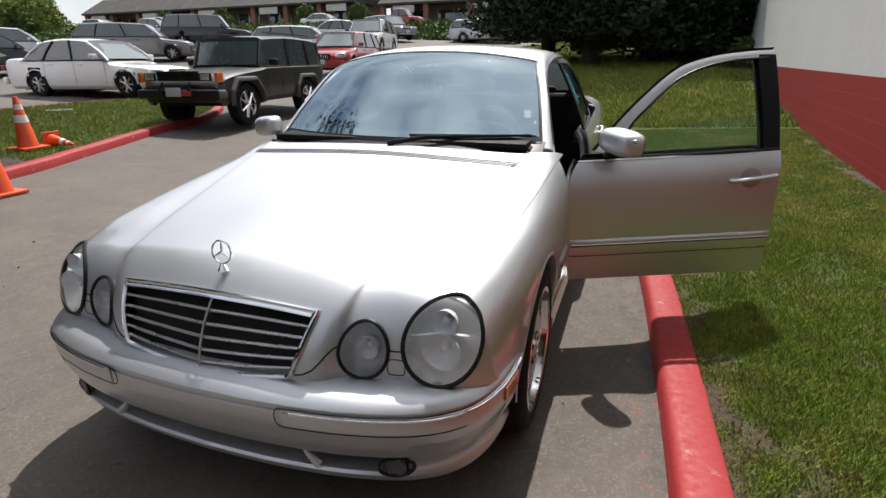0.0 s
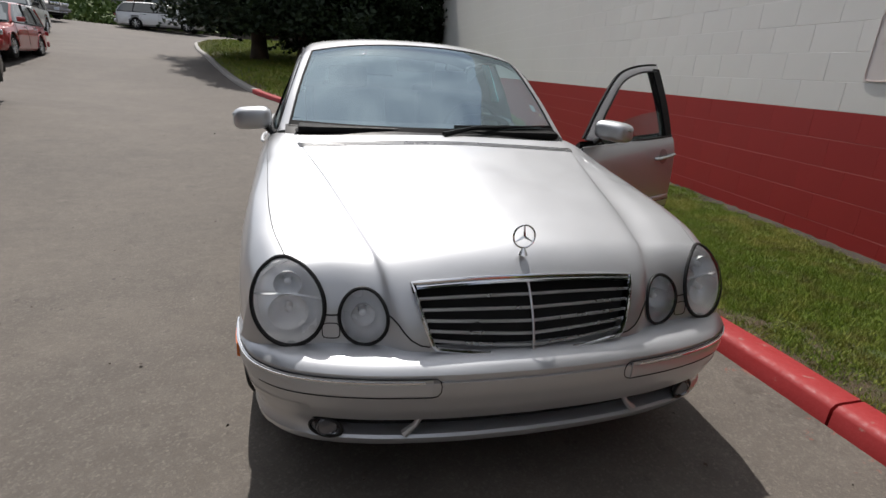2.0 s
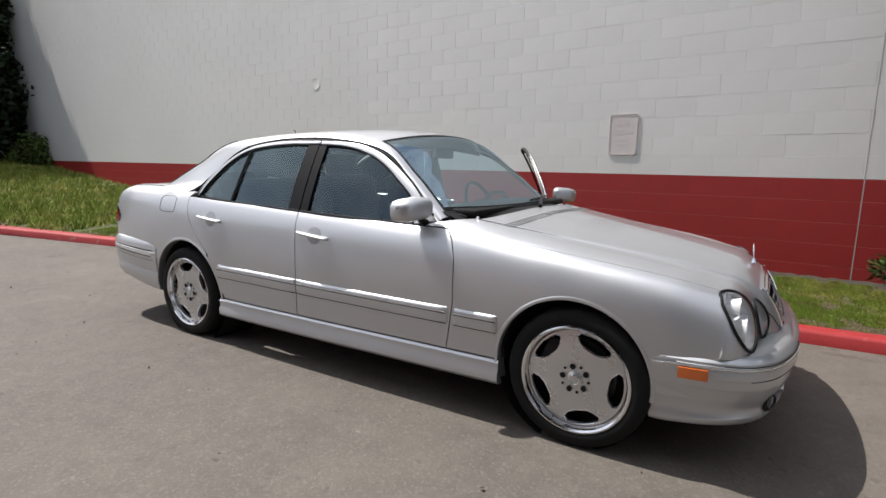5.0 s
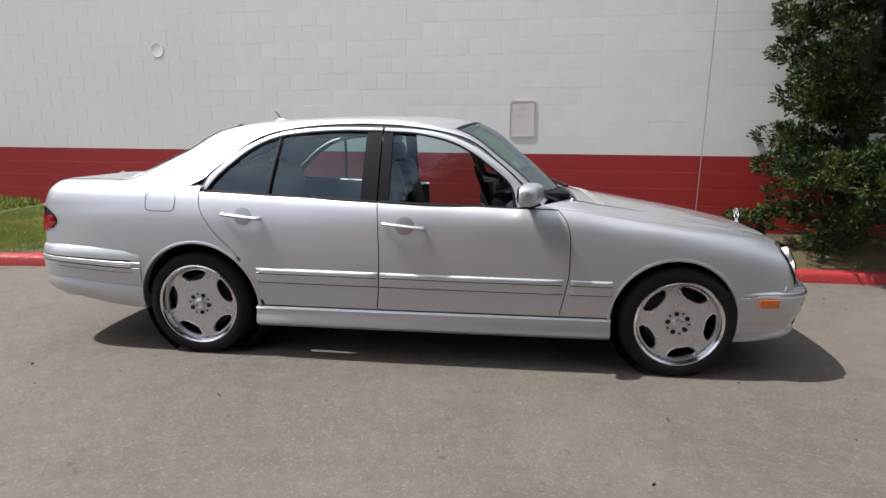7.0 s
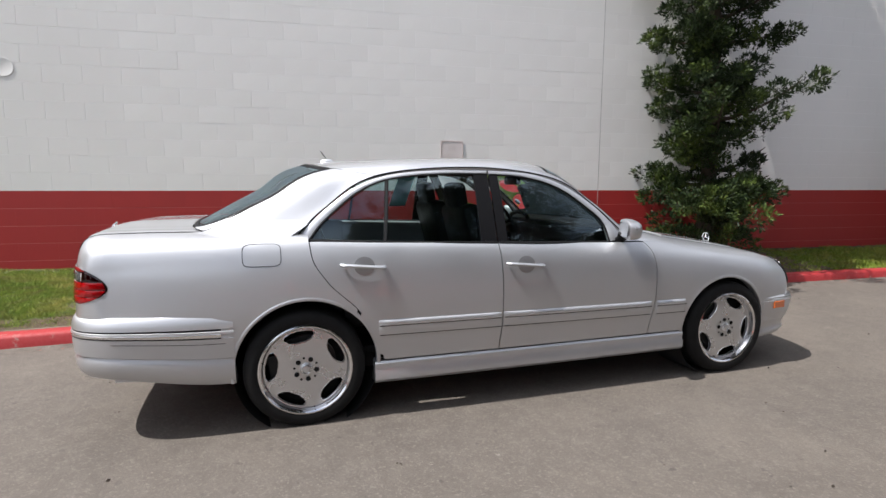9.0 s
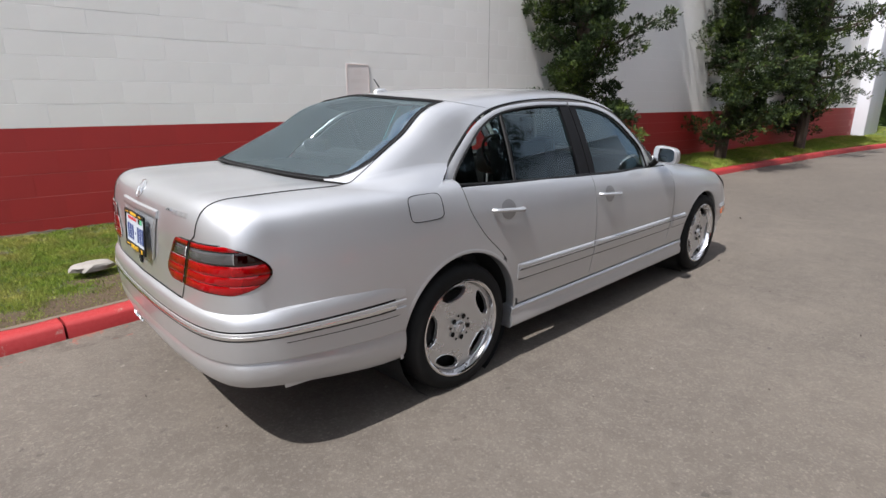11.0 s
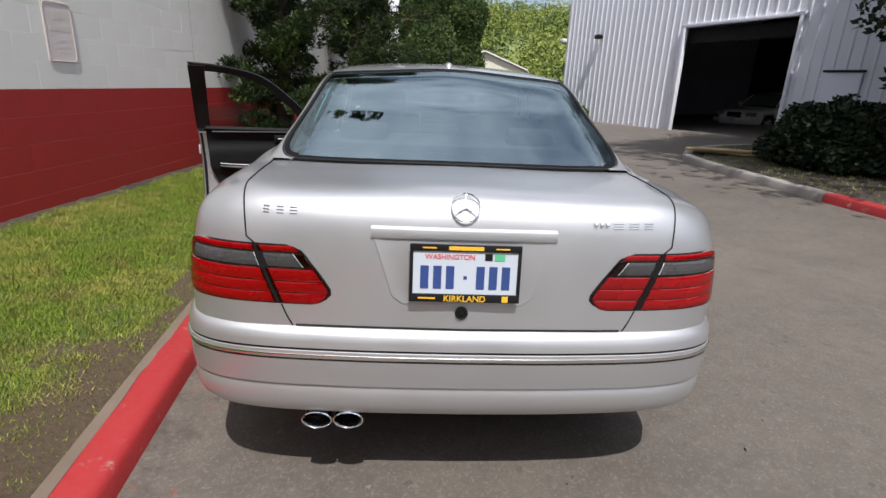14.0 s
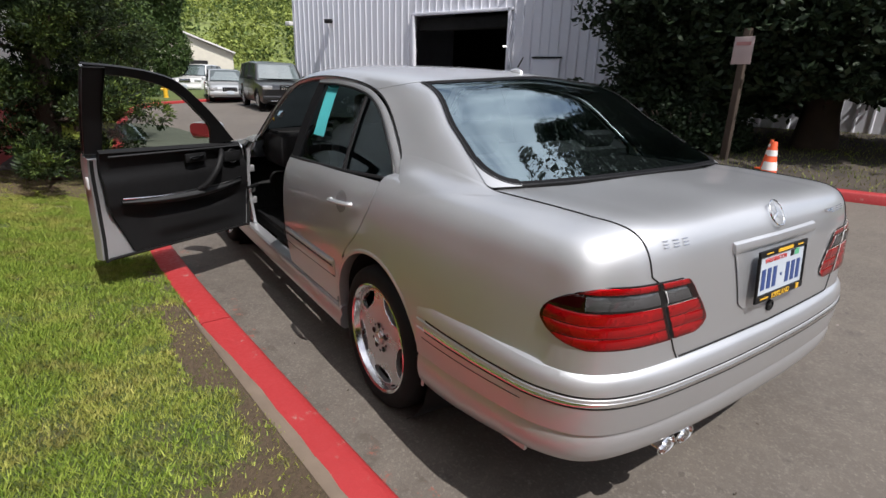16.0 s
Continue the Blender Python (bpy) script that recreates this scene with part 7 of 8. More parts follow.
    marks = [(-0.10 + 0.034 * i, 0, 0.022, 0.06) for i in range(7)] if kind == "jeep" else [(0.0, 0, 0.22, 0.06)]
    for mark in marks:
        bars("plate_bar", [mark], -0.011, M_BLUE, fp)
    if kind == "suv":
        box("bumper_trim", (W * 0.70, 0.03, 0.035), (0, -0.5 * L - 0.10, clear + 0.10), M_CHROME, top, "chrome lower bumper strip", bevel=0.008)
    if kind == "pickup":
        bm = bmesh.new()
        box_into(bm, (W * 0.80, L * 0.36, 0.02), (0, (0.81 - 0.5) * L, beltz + 0.035))
        part("bed_cover", bm, M_DARK, top)
    if rack:
        for sign in (-1, 1):
            tube("roof_rail", [(sign * (tw - 0.05), (f - 0.5) * L, roof + 0.05) for f in (f_r + 0.05, f_re - 0.05)], 0.016, M_TRIM, top, sides=6)
    if kind == "jeep":
        box("winch", (0.16, 0.10, 0.09), (0.24, -0.5 * L - 0.13, 0.64), M_REDCAR, top, "red winch on the bumper", bevel=0.02)
        box("rear_quarter_trim", (W * 0.96, 0.02, 0.02), (0, (f_h - 0.5) * L + 0.02, hood + 0.028), M_TRIM, top, bevel=0.004)
        for sign in (-1, 1):
            tube("hood_wiper", [(sign * 0.1 + 0.2, (f_h - 0.5) * L + 0.06, hood + 0.05), (sign * 0.1 - 0.25, (f_h - 0.5) * L + 0.16, hood + 0.14)], 0.008, M_TRIM, top, sides=5)
    return top


parked("car", "black boxy off-roader with red winch at the island kerb", (-6.80, 7.84), 6.0, "jeep", M_JEEP, (4.15, 1.74, 1.67), rack=True)
LOT = "cars parked in the far lot"
parked("car", "white saloon parked beyond the lawn island", (-12.8, 9.3), 97, "sedan", M_WHITE, (4.75, 1.82, 1.45), LOT)
parked("car", "black saloon parked beside a white one", (-20.5, 11.2), 150, "sedan", M_BLACK, (4.8, 1.82, 1.45), LOT)
parked("car", "dark grey crossover parked in the lot", (-20.4, 17.4), 125, "wagon", M_GREY, (4.85, 1.88, 1.58), LOT)
parked("car", "pale silver estate car parked in the lot", (-24.6, 14.6), 140, "wagon", M_SILVER_B, (4.6, 1.78, 1.50), LOT)
parked("pickup", "silver pickup truck parked far off", (-36.5, 33.0), 120, "pickup", M_SILVER_B, (5.4, 1.9, 1.80), LOT)
parked("car", "black sport utility car parked in the lot", (-22.6, 24.4), 122, "suv", M_BLACK, (4.85, 1.94, 1.78), LOT)
parked("car", "white saloon parked behind the black car", (-16.6, 29.5), 120, "sedan", M_WHITE, (4.7, 1.80, 1.45), LOT)
parked("car", "silver estate parked behind the off-roader", (-13.6, 20.4), 110, "wagon", M_SILVER_B, (4.6, 1.8, 1.48), LOT)
parked("car", "red hatchback parked by the side road", (-9.35, 16.6), 8, "wagon", M_REDCAR, (4.2, 1.74, 1.50), LOT)
parked("car", "white utility car parked behind the red one", (-12.1, 24.3), 12, "suv", M_WHITE, (4.6, 1.84, 1.70), LOT)
parked("car", "silver estate standing before the hedge", (-9.0, 35.2), 88, "wagon", M_SILVER_B, (4.7, 1.8, 1.50), LOT)
parked("car", "dark grey utility car far off in the lot", (-15.8, 34.2), 60, "suv", M_GREY, (4.5, 1.8, 1.65), LOT)
parked("car", "black sport utility car facing the driveway", (-4.85, -17.5), 176, "suv", M_BLACK, (4.85, 1.95, 1.76), "cars down the driveway")
parked("car", "silver car parked behind the black one", (-4.35, -23.6), 172, "sedan", M_SILVER_B, (4.6, 1.8, 1.46), "cars down the driveway")
parked("car", "white boxy utility car at the end of the driveway", (-4.5, -31.0), 150, "suv", M_WHITE, (4.5, 1.8, 1.72), "cars down the driveway")
parked("car", "blue car half hidden behind the black one", (-7.4, -24.0), 176, "sedan", M_BLUE_B, (4.5, 1.78, 1.46), "cars down the driveway")


# ---- trees, shrubs, woods ----
def leaves(name, centres, size, per, mat, parent, seed, flat=0.5, slim=0.30, outward=None):
    """A crown of small leaf triangles in tufts round the given centres."""
    rng = np.random.default_rng(seed)
    n = len(centres) * per
    c = np.repeat(centres, per, 0)
    s = np.repeat(size if np.ndim(size) else np.full(len(centres), size), per)
    d = rng.normal(size=(n, 3))
    d[:, 2] = d[:, 2] * flat + 0.25
    if outward is not None:
        d = d * 0.55 + np.repeat(outward, per, 0)
    d /= np.linalg.norm(d, axis=1)[:, None]
    side = np.cross(d, rng.normal(size=(n, 3)))
    side /= np.linalg.norm(side, axis=1)[:, None]
    root = c + rng.normal(size=(n, 3)) * s[:, None] * 0.35
    ln = s * (0.7 + 0.6 * rng.random(n))
    tip = root + d * ln[:, None]
    wd = side * (ln * slim)[:, None]
    mid = root + d * (ln * 0.5)[:, None]
    V = np.stack([root, mid - wd, tip, mid + wd], 1).reshape(-1, 3)
    me = bpy.data.meshes.new(name)
    me.vertices.add(len(V))
    me.vertices.foreach_set("co", V.ravel())
    me.loops.add(n * 4)
    me.loops.foreach_set("vertex_index", np.arange(n * 4))
    me.polygons.add(n)
    me.polygons.foreach_set("loop_start", np.arange(0, n * 4, 4))
    me.polygons.foreach_set("loop_total", np.full(n, 4))
    me.materials.append(mat)
    me.update()
    ob = new(name, me)
    if parent:
        ob.parent = parent
    return ob


def conifer(name, label, at, height, radius, mat, seed, first=0.6, tufts=1500, size=0.14, per=9, gap=0.35, trunk=0.11, droop=0.1, taper=0.8, lean=(0, 0), group=""):
    """A conifer: tapered trunk, whorls of limbs, tufted foliage with gaps between the limbs."""
    rng = np.random.default_rng(seed)
    top = thing(name, label, "tree", group, Matrix.Translation(at))
    spine = [(lean[0] * f + 0.06 * math.sin(f * 7 + seed), lean[1] * f + 0.05 * math.cos(f * 5 + seed), -0.1 + (height + 0.1) * f) for f in np.linspace(0, 1, 12)]
    tube("trunk", spine, list(np.linspace(trunk, 0.02, 12)), M_BARK, top, sides=9)
    sp = np.array(spine)
    bm = bmesh.new()
    centres, sizes, away = [], [], []
    limbs = int(height * 12)
    for k in range(limbs):
        f = first / height + (1 - first / height) * (k + rng.random()) / limbs
        base = np.array([np.interp(f, np.linspace(0, 1, 12), sp[:, i]) for i in range(3)])
        a = rng.random() * 6.283
        reach = radius * (1 - taper * f**1.6) * (0.55 + 0.5 * rng.random()) * (1.0 if rng.random() > gap * 0.5 else 0.45)
        up = 0.25 + 0.35 * rng.random() - droop
        pts = [base + np.array([math.cos(a) * reach * t, math.sin(a) * reach * t, up * reach * t * t]) for t in np.linspace(0, 1, 5)]
        tube_into(bm, pts, list(np.linspace(0.028, 0.006, 5) * (trunk / 0.11)), 5)
        # foliage grows in flat pads along the limb
        for t in (0.30, 0.50, 0.70, 0.87, 1.0):
            if rng.random() < 0.10:
                continue
            swing = rng.normal(size=3) * np.array([0.13, 0.13, 0.05]) * reach
            mid = base + np.array([math.cos(a) * reach * t, math.sin(a) * reach * t, up * reach * t * t]) + swing
            m = max(6, int(tufts / limbs / 4.5))
            d = rng.normal(size=(m, 3))
            d /= np.linalg.norm(d, axis=1)[:, None]
            rad = (0.15 + 0.13 * rng.random()) * (radius / 1.1)
            away.append(d + np.array([0.3 * math.cos(a), 0.3 * math.sin(a), 0.35]))
            centres.append(mid + d * rad * np.array([1.0, 1.0, 0.55]) * (0.45 + 0.55 * rng.random((m, 1)) ** 0.5))
            sizes.append(np.full(m, size) * (0.7 + 0.6 * rng.random(m)))
    part("branchwork", bm, M_BARK, top)
    leaves("crown", np.concatenate(centres), np.concatenate(sizes), per, mat, top, seed + 1, flat=0.9, slim=0.17, outward=np.concatenate(away))
    return top


WALL_PINES = "pines along the wall"
conifer("tree", "bushy dark green pine growing close to the white wall", (2.16, -2.62, 0.10), 8.6, 1.02, M_PINE, 3, 0.35, 30000, 0.046, 11, 0.15, 0.12, 0.10, 0.45, group=WALL_PINES)
conifer("tree", "leaning green pine with open limbs by the wall", (1.80, -7.9, 0.12), 9.2, 1.25, M_PINE, 8, 0.45, 20000, 0.056, 10, 0.3, 0.13, 0.1, 0.5, (-0.3, -0.3), group=WALL_PINES)
conifer("tree", "green pine with a clear lower trunk by the wall", (1.42, -12.2, 0.12), 9.6, 1.45, M_PINE, 12, 0.6, 15000, 0.072, 8, 0.3, 0.14, 0.1, 0.5, (-0.5, -0.2), group=WALL_PINES)


def column_tree(label, at, height, radius, seed, base=0.15):
    rng = np.random.default_rng(seed)
    top = thing("tree", label, "tree", "cypresses", Matrix.Translation(at))
    tube("trunk", [(0, 0, -0.1), (0, 0, height * 0.9)], [0.14, 0.03], M_BARK, top, sides=8)
    n = 5200
    z = base + (height - base) * rng.random(n)
    f = z / height
    r = radius * np.minimum(1.0, 2.3 * (1 - f) ** 0.8) * (0.80 + 0.20 * np.sin(f * 19 + seed)) * (0.75 + 0.3 * rng.random(n))
    a = rng.random(n) * 6.283
    c = np.stack([r * np.cos(a), r * np.sin(a), z], -1)
    leaves("crown", c, 0.16, 8, M_CYPRESS, top, seed, flat=1.6, slim=0.22)


column_tree("tall dense green cypress beyond the kerb's bend", (-0.45, -25.3, 0.1), 10.5, 1.35, 21)
column_tree("tall dense green cypress beside another", (-2.95, -30.9, 0.1), 9.6, 1.2, 22)
column_tree("tall dark cypress behind the others", (1.6, -29.5, 0.1), 10.5, 1.5, 23)


def shade_tree(label, at, height, radius, low, seed, tufts=5500, size=0.21, over=0.0):
    """A broad dark conifer with a low, dense skirt and a bare trunk under it."""
    rng = np.random.default_rng(seed)
    top = thing("tree", label, "tree", "dark conifers", Matrix.Translation(at))
    tube("trunk", [(0, 0, -0.2), (0.03, 0, 0.6), (0.0, 0.05, height * 0.45), (0, 0, height * 0.9)], [0.42, 0.30, 0.22, 0.05], M_BARK, top, sides=12)
    bm = bmesh.new()
    for k in range(26):
        a = rng.random() * 6.283
        z0 = low * 0.7 + (height * 0.8 - low) * k / 26
        rr = radius * (0.6 + 0.35 * rng.random()) * (1 - 0.6 * k / 26)
        tube_into(bm, [(0, 0, z0), (rr * 0.5 * math.cos(a), rr * 0.5 * math.sin(a), z0 - 0.05), (rr * math.cos(a), rr * math.sin(a), z0 - 0.25)], [0.07, 0.045, 0.015], 6)
    part("branchwork", bm, M_BARK, top)
    n = tufts
    z = low + (height - low) * rng.random(n) ** 1.25
    f = (z - low) / (height - low)
    lump = 1 + 0.16 * np.sin(f * 23 + seed) + 0.12 * rng.normal(size=n)
    shape = np.interp(f, [0, 0.25, 0.45, 0.65, 1.0], [1.0, 1.0, over, over * 0.9, 0.1]) if over else (1 - f) ** 0.55
    r = radius * shape * np.sqrt(rng.random(n) * 0.75 + 0.25) * lump
    a = rng.random(n) * 6.283
    r *= 1 + 0.15 * np.sin(a * 5 + seed) + 0.08 * np.sin(a * 11 + f * 9)
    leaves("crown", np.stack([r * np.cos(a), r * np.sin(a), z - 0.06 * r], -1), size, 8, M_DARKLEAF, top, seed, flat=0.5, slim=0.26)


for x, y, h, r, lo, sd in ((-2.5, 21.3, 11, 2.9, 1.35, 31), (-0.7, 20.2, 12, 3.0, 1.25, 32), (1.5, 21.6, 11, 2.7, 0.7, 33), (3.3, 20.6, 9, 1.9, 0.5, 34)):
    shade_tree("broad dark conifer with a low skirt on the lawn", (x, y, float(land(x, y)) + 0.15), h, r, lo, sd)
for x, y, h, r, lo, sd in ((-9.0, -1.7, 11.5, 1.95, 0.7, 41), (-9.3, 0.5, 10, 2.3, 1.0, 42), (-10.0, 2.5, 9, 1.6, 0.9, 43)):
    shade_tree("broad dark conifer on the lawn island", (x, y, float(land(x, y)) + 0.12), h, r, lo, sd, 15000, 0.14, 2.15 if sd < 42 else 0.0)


def shrub(name, label, at, size, seed, mat, tufts=1500, leaf=0.09, group=""):
    rng = np.random.default_rng(seed)
    top = thing(name, label, "shrub", group, Matrix.Translation(at))
    bm = bmesh.new()
    for k in range(14):
        a = rng.random() * 6.283
        tube_into(bm, [(0, 0, -0.05), (size[0] * 0.3 * math.cos(a), size[1] * 0.3 * math.sin(a), size[2] * 0.4), (size[0] * 0.42 * math.cos(a), size[1] * 0.42 * math.sin(a), size[2] * 0.75)], [0.03, 0.02, 0.008], 5)
    part("stemwork", bm, M_BARK, top)
    d = rng.normal(size=(tufts, 3))
    d /= np.linalg.norm(d, axis=1)[:, None]
    r = (0.55 + 0.45 * rng.random(tufts) ** 0.5) * (1 + 0.14 * np.sin(d[:, 0] * 9 + seed) * np.cos(d[:, 1] * 8))
    c = d * r[:, None] * np.array(size) / 2
    c[:, 2] = np.abs(c[:, 2]) * 2 * 0.95 + 0.04
    leaves("foliage", c, leaf, 9, mat, top, seed)
    return top


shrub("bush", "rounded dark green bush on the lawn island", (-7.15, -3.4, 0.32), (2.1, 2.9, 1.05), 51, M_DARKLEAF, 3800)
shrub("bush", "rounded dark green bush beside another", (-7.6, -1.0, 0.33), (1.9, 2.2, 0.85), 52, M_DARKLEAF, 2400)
shrub("bush", "low green shrub at the corner of the metal building", (-6.4, -17.0, 0.1), (1.3, 1.6, 0.7), 53, M_HEDGE, 900)
shrub("bush", "small red-brown shrub under the conifers", (4.4, 18.4, 0.7), (1.5, 1.6, 1.3), 54, M_HEDGE, 700)


# ---- the hedge bank, upper road and shops beyond the lot ----
def bank_z(y):
    return np.interp(y, [36.5, 38, 44, 46, 200], [2.6, 2.95, 4.0, 4.2, 4.5])


bx, by = np.linspace(-110, 14, 63), np.concatenate([np.linspace(36.4, 47, 20), np.array([52, 60, 75, 110, 190])])
X, Y = np.meshgrid(bx, by, indexing="ij")
Z = bank_z(Y) + np.where(Y < 36.45, -1.5, 0.0) + 0.045 * np.clip(-14 - X, 0, 40) * 0.35
bank = mesh_ob("upper_road", np.stack([X, Y, Z], -1).reshape(-1, 3), grid_faces(63, len(by)), M_ASPHALT)
tagged(bank, "grey upper street behind an ivy bank", "road", kind="structure")
rng_b = np.random.default_rng(61)
n = 10000
hx, hy = -62 + 70 * rng_b.random(n), 36.6 + 9.0 * rng_b.random(n)
hz = bank_z(hy) + 0.045 * np.clip(-14 - hx, 0, 40) * 0.35 + 0.05 + 0.40 * rng_b.random(n) * (0.6 + 0.4 * np.sin(hx * 1.1) * np.sin(hy * 0.9))
tagged(leaves("ivy_bank", np.stack([hx, hy, hz], -1), 0.30, 6, M_HEDGE, None, 62, flat=0.7, slim=0.4), "green ivy covering the bank", "hedge", kind="stuff")

M_BROWN = plain("brown_render", (0.155, 0.115, 0.085), 0.85, 0, 0.2, 6, 0.3)
M_BRICK = plain("dull_brick", (0.22, 0.11, 0.075), 0.85, 0, 0.25, 12, 0.3)
M_SHINGLE = plain("dark_shingle", (0.055, 0.050, 0.046), 0.9, 0, 0.3, 10, 0.4)
M_SIGN = plain("sign_white", (0.62, 0.61, 0.58), 0.5, 0, 0.05)


def shop_row(x0, x1, y, z):
    """A row of low shops: shaded walk, piers, dark shop windows and a sloped roof."""
    row = thing("shop_building", "low brown shop building with a shingle roof", "building", at=Matrix.Translation((0, y, z)))
    w = x1 - x0
    box("wall", (w, 6, 3.4), ((x0 + x1) / 2, 5.0, 1.7), M_BROWN, row, bevel=0.02)
    bm = bmesh.new()
    pts = [(-0.6, 2.9), (-0.6, 3.1), (3.2, 5.2), (8.4, 5.2), (8.4, 2.9)]
    a = [bm.verts.new((x0 - 0.4, b, c)) for b, c in pts]
    d = [bm.verts.new((x1 + 0.4, b, c)) for b, c in pts]
    bm.faces.new(a[::-1])
    bm.faces.new(d)
    for i in range(5):
        bm.faces.new((a[i], a[(i + 1) % 5], d[(i + 1) % 5], d[i]))
    part("roof", bm, M_SHINGLE, row, "dark shingle roof", smooth=False)
    k = int(w / 4.6)
    for i in range(k):
        cx = x0 + (i + 0.5) * w / k
        win = box("window", (w / k - 1.3, 0.12, 2.1), (cx, 1.97, 1.35), M_CARGLASS, row, bevel=0.01)
        for dx in (-0.5, 0.0, 0.5):
            box("mullion", (0.07, 0.06, 2.1), (cx + dx * (w / k - 1.4), 1.90, 1.35), M_SIGN, win, bevel=0.005)
        box("pier", (0.55, 0.55, 3.0), (x0 + i * w / k, 0.0, 1.5), M_BRICK, row, bevel=0.02)
        if i % 2 == 0:
            box("sign_board", (2.6, 0.10, 0.75), (cx, -0.3, 2.45), M_SIGN, row, "plain white shop sign", bevel=0.02)
    return row


shop_row(-72, -30, 56, 4.75)
shop_row(-27, -6, 57, 4.35)
UP = "cars on the upper street"
parked("car", "white saloon on the upper street", (-29.0, 47.6, 4.45), 95, "sedan", M_WHITE, (4.7, 1.8, 1.42), UP)
parked("pickup", "red pickup truck on the upper street", (-21.5, 49.0, 4.35), 92, "pickup", M_REDCAR, (5.4, 1.9, 1.75), UP)
parked("car", "white car on the upper street", (-50.0, 47.8, 4.80), 90, "sedan", M_WHITE, (4.6, 1.8, 1.42), UP)
parked("car", "silver car on the upper street", (-60.0, 48.0, 4.90), 90, "wagon", M_SILVER_B, (4.6, 1.8, 1.45), UP)
for x, y, s in ((-78, 46, 75), (-84, 44, 76), (-70, 47, 77)):
    shrub("street_tree", "broad leafy tree at the edge of the lot", (x, y, 4.2), (8.0, 8.0, 5.5), s, M_WOODS, 2600, 0.30, "street trees")
for x, y, s in ((-52, 50, 71), (-33, 50.5, 72), (-27, 51, 73), (-44, 50.4, 74)):
    shrub("street_tree", "small leafy street tree before the shops", (x, y, 4.9), (2.4, 2.4, 2.2), s, M_HEDGE, 900, 0.16, "street trees")

# ---- the metal workshop, hut, hill ----
M_METAL = Nodes("white_corrugated")
M_METAL.set(Base_Color=M_METAL.mix(M_METAL.ramp(M_METAL.noise(0.7, 6.0, 0.6, (1, 1, 0.25)), (0.4, 0.0), (0.75, 0.5)), (0.72, 0.73, 0.79), (0.60, 0.60, 0.65)), Metallic=0.0, Roughness=0.45)
M_METAL = M_METAL.mat
SHOP_A = math.atan2(10.14, -3.24)
SHOP = Matrix.Translation((-6.28 + 34 * math.cos(SHOP_A), -18.67 + 34 * math.sin(SHOP_A), 0)) @ Matrix.Rotation(SHOP_A + math.pi, 4, "Z")  # local x runs along the front


def corrugated(name, x0, x1, z0, z1, parent, pitch=0.305):
    """Ribbed metal cladding over a stretch of wall; ribs stand proud."""
    xs = []
    k = x0
    while k < x1 - 1e-6:
        for o, d in ((0.0, 0.0), (0.225, 0.0), (0.245, 0.020), (0.285, 0.020)):
            if k + o < x1:
                xs.append((k + o, d))
        k += pitch
    xs.append((x1, 0.0))
    V = [(a, d, z) for a, d in xs for z in (z0, z1)]
    return mesh_ob(name, V, grid_faces(len(xs), 2), M_METAL, parent, sharp=20)


workshop = thing("workshop_building", "white corrugated metal workshop with an open roller door", "building", at=SHOP)
D0, D1, DH = 34 - 10.66, 34 - 6.82, 3.42  # the opening
corrugated("cladding", 9.5, D0 - 0.08, 0.0, 7.2, workshop)
corrugated("cladding", D0 - 0.08, D1 + 0.08, DH + 0.06, 7.2, workshop)
corrugated("cladding", D1 + 0.08, 34.0, 0.0, 7.2, workshop)
for nm, sz, at in (("side_wall", (0.15, 18, 7.2), (9.48, -9.0, 3.6)), ("side_wall", (0.15, 18, 7.2), (34.0, -9.0, 3.6)), ("back_wall", (24.5, 0.15, 7.2), (21.75, -18, 3.6)), ("roof", (24.9, 18.4, 0.15), (21.75, -9.1, 7.25))):
    box(nm, sz, at, M_METAL, workshop, bevel=0.01)
# inner walls, floor and curtain near-black: the interior's shade is in their colour
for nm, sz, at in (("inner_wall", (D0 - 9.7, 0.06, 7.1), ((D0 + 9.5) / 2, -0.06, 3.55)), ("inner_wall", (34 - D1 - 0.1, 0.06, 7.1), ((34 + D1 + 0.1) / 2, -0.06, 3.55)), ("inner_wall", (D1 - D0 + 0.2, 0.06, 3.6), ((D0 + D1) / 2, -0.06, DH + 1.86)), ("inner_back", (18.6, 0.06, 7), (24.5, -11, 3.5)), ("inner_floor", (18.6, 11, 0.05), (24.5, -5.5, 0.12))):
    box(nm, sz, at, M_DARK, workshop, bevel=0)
box("door_frame", (0.10, 0.14, DH), (D0 - 0.03, 0.03, DH / 2 + 0.05), M_METAL, workshop, bevel=0.01)
box("door_frame", (0.10, 0.14, DH), (D1 + 0.03, 0.03, DH / 2 + 0.05), M_METAL, workshop, bevel=0.01)
box("door_header", (D1 - D0 + 0.26, 0.14, 0.10), ((D0 + D1) / 2, 0.03, DH + 0.05), M_METAL, workshop, bevel=0.01)
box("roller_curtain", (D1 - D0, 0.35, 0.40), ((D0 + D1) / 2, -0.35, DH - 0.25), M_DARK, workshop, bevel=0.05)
M_TUBE = Nodes("tube_light")
M_TUBE.set(Base_Color=(0.9, 0.9, 0.9), Emission_Color=(1.0, 0.98, 0.92), Emission_Strength=2.5)
for dx, dy in ((26.3, -5.0), (25.3, -4.6)):
    box("tube_light", (0.7, 0.08, 0.05), (dx, dy, 2.75), M_TUBE.mat, workshop, bevel=0.01)
for dx in (31.6, 34.12):
    lamp = box("wall_light", (0.30, 0.22, 0.16), (dx, 0.16, 3.42), M_TRIM if dx < 34 else M_SIGN, workshop, bevel=0.04)
side_door = box("side_door", (0.86, 0.06, 2.0), (21.95, 0.04, 1.05), M_METAL, workshop, "white metal side door", bevel=0.01)
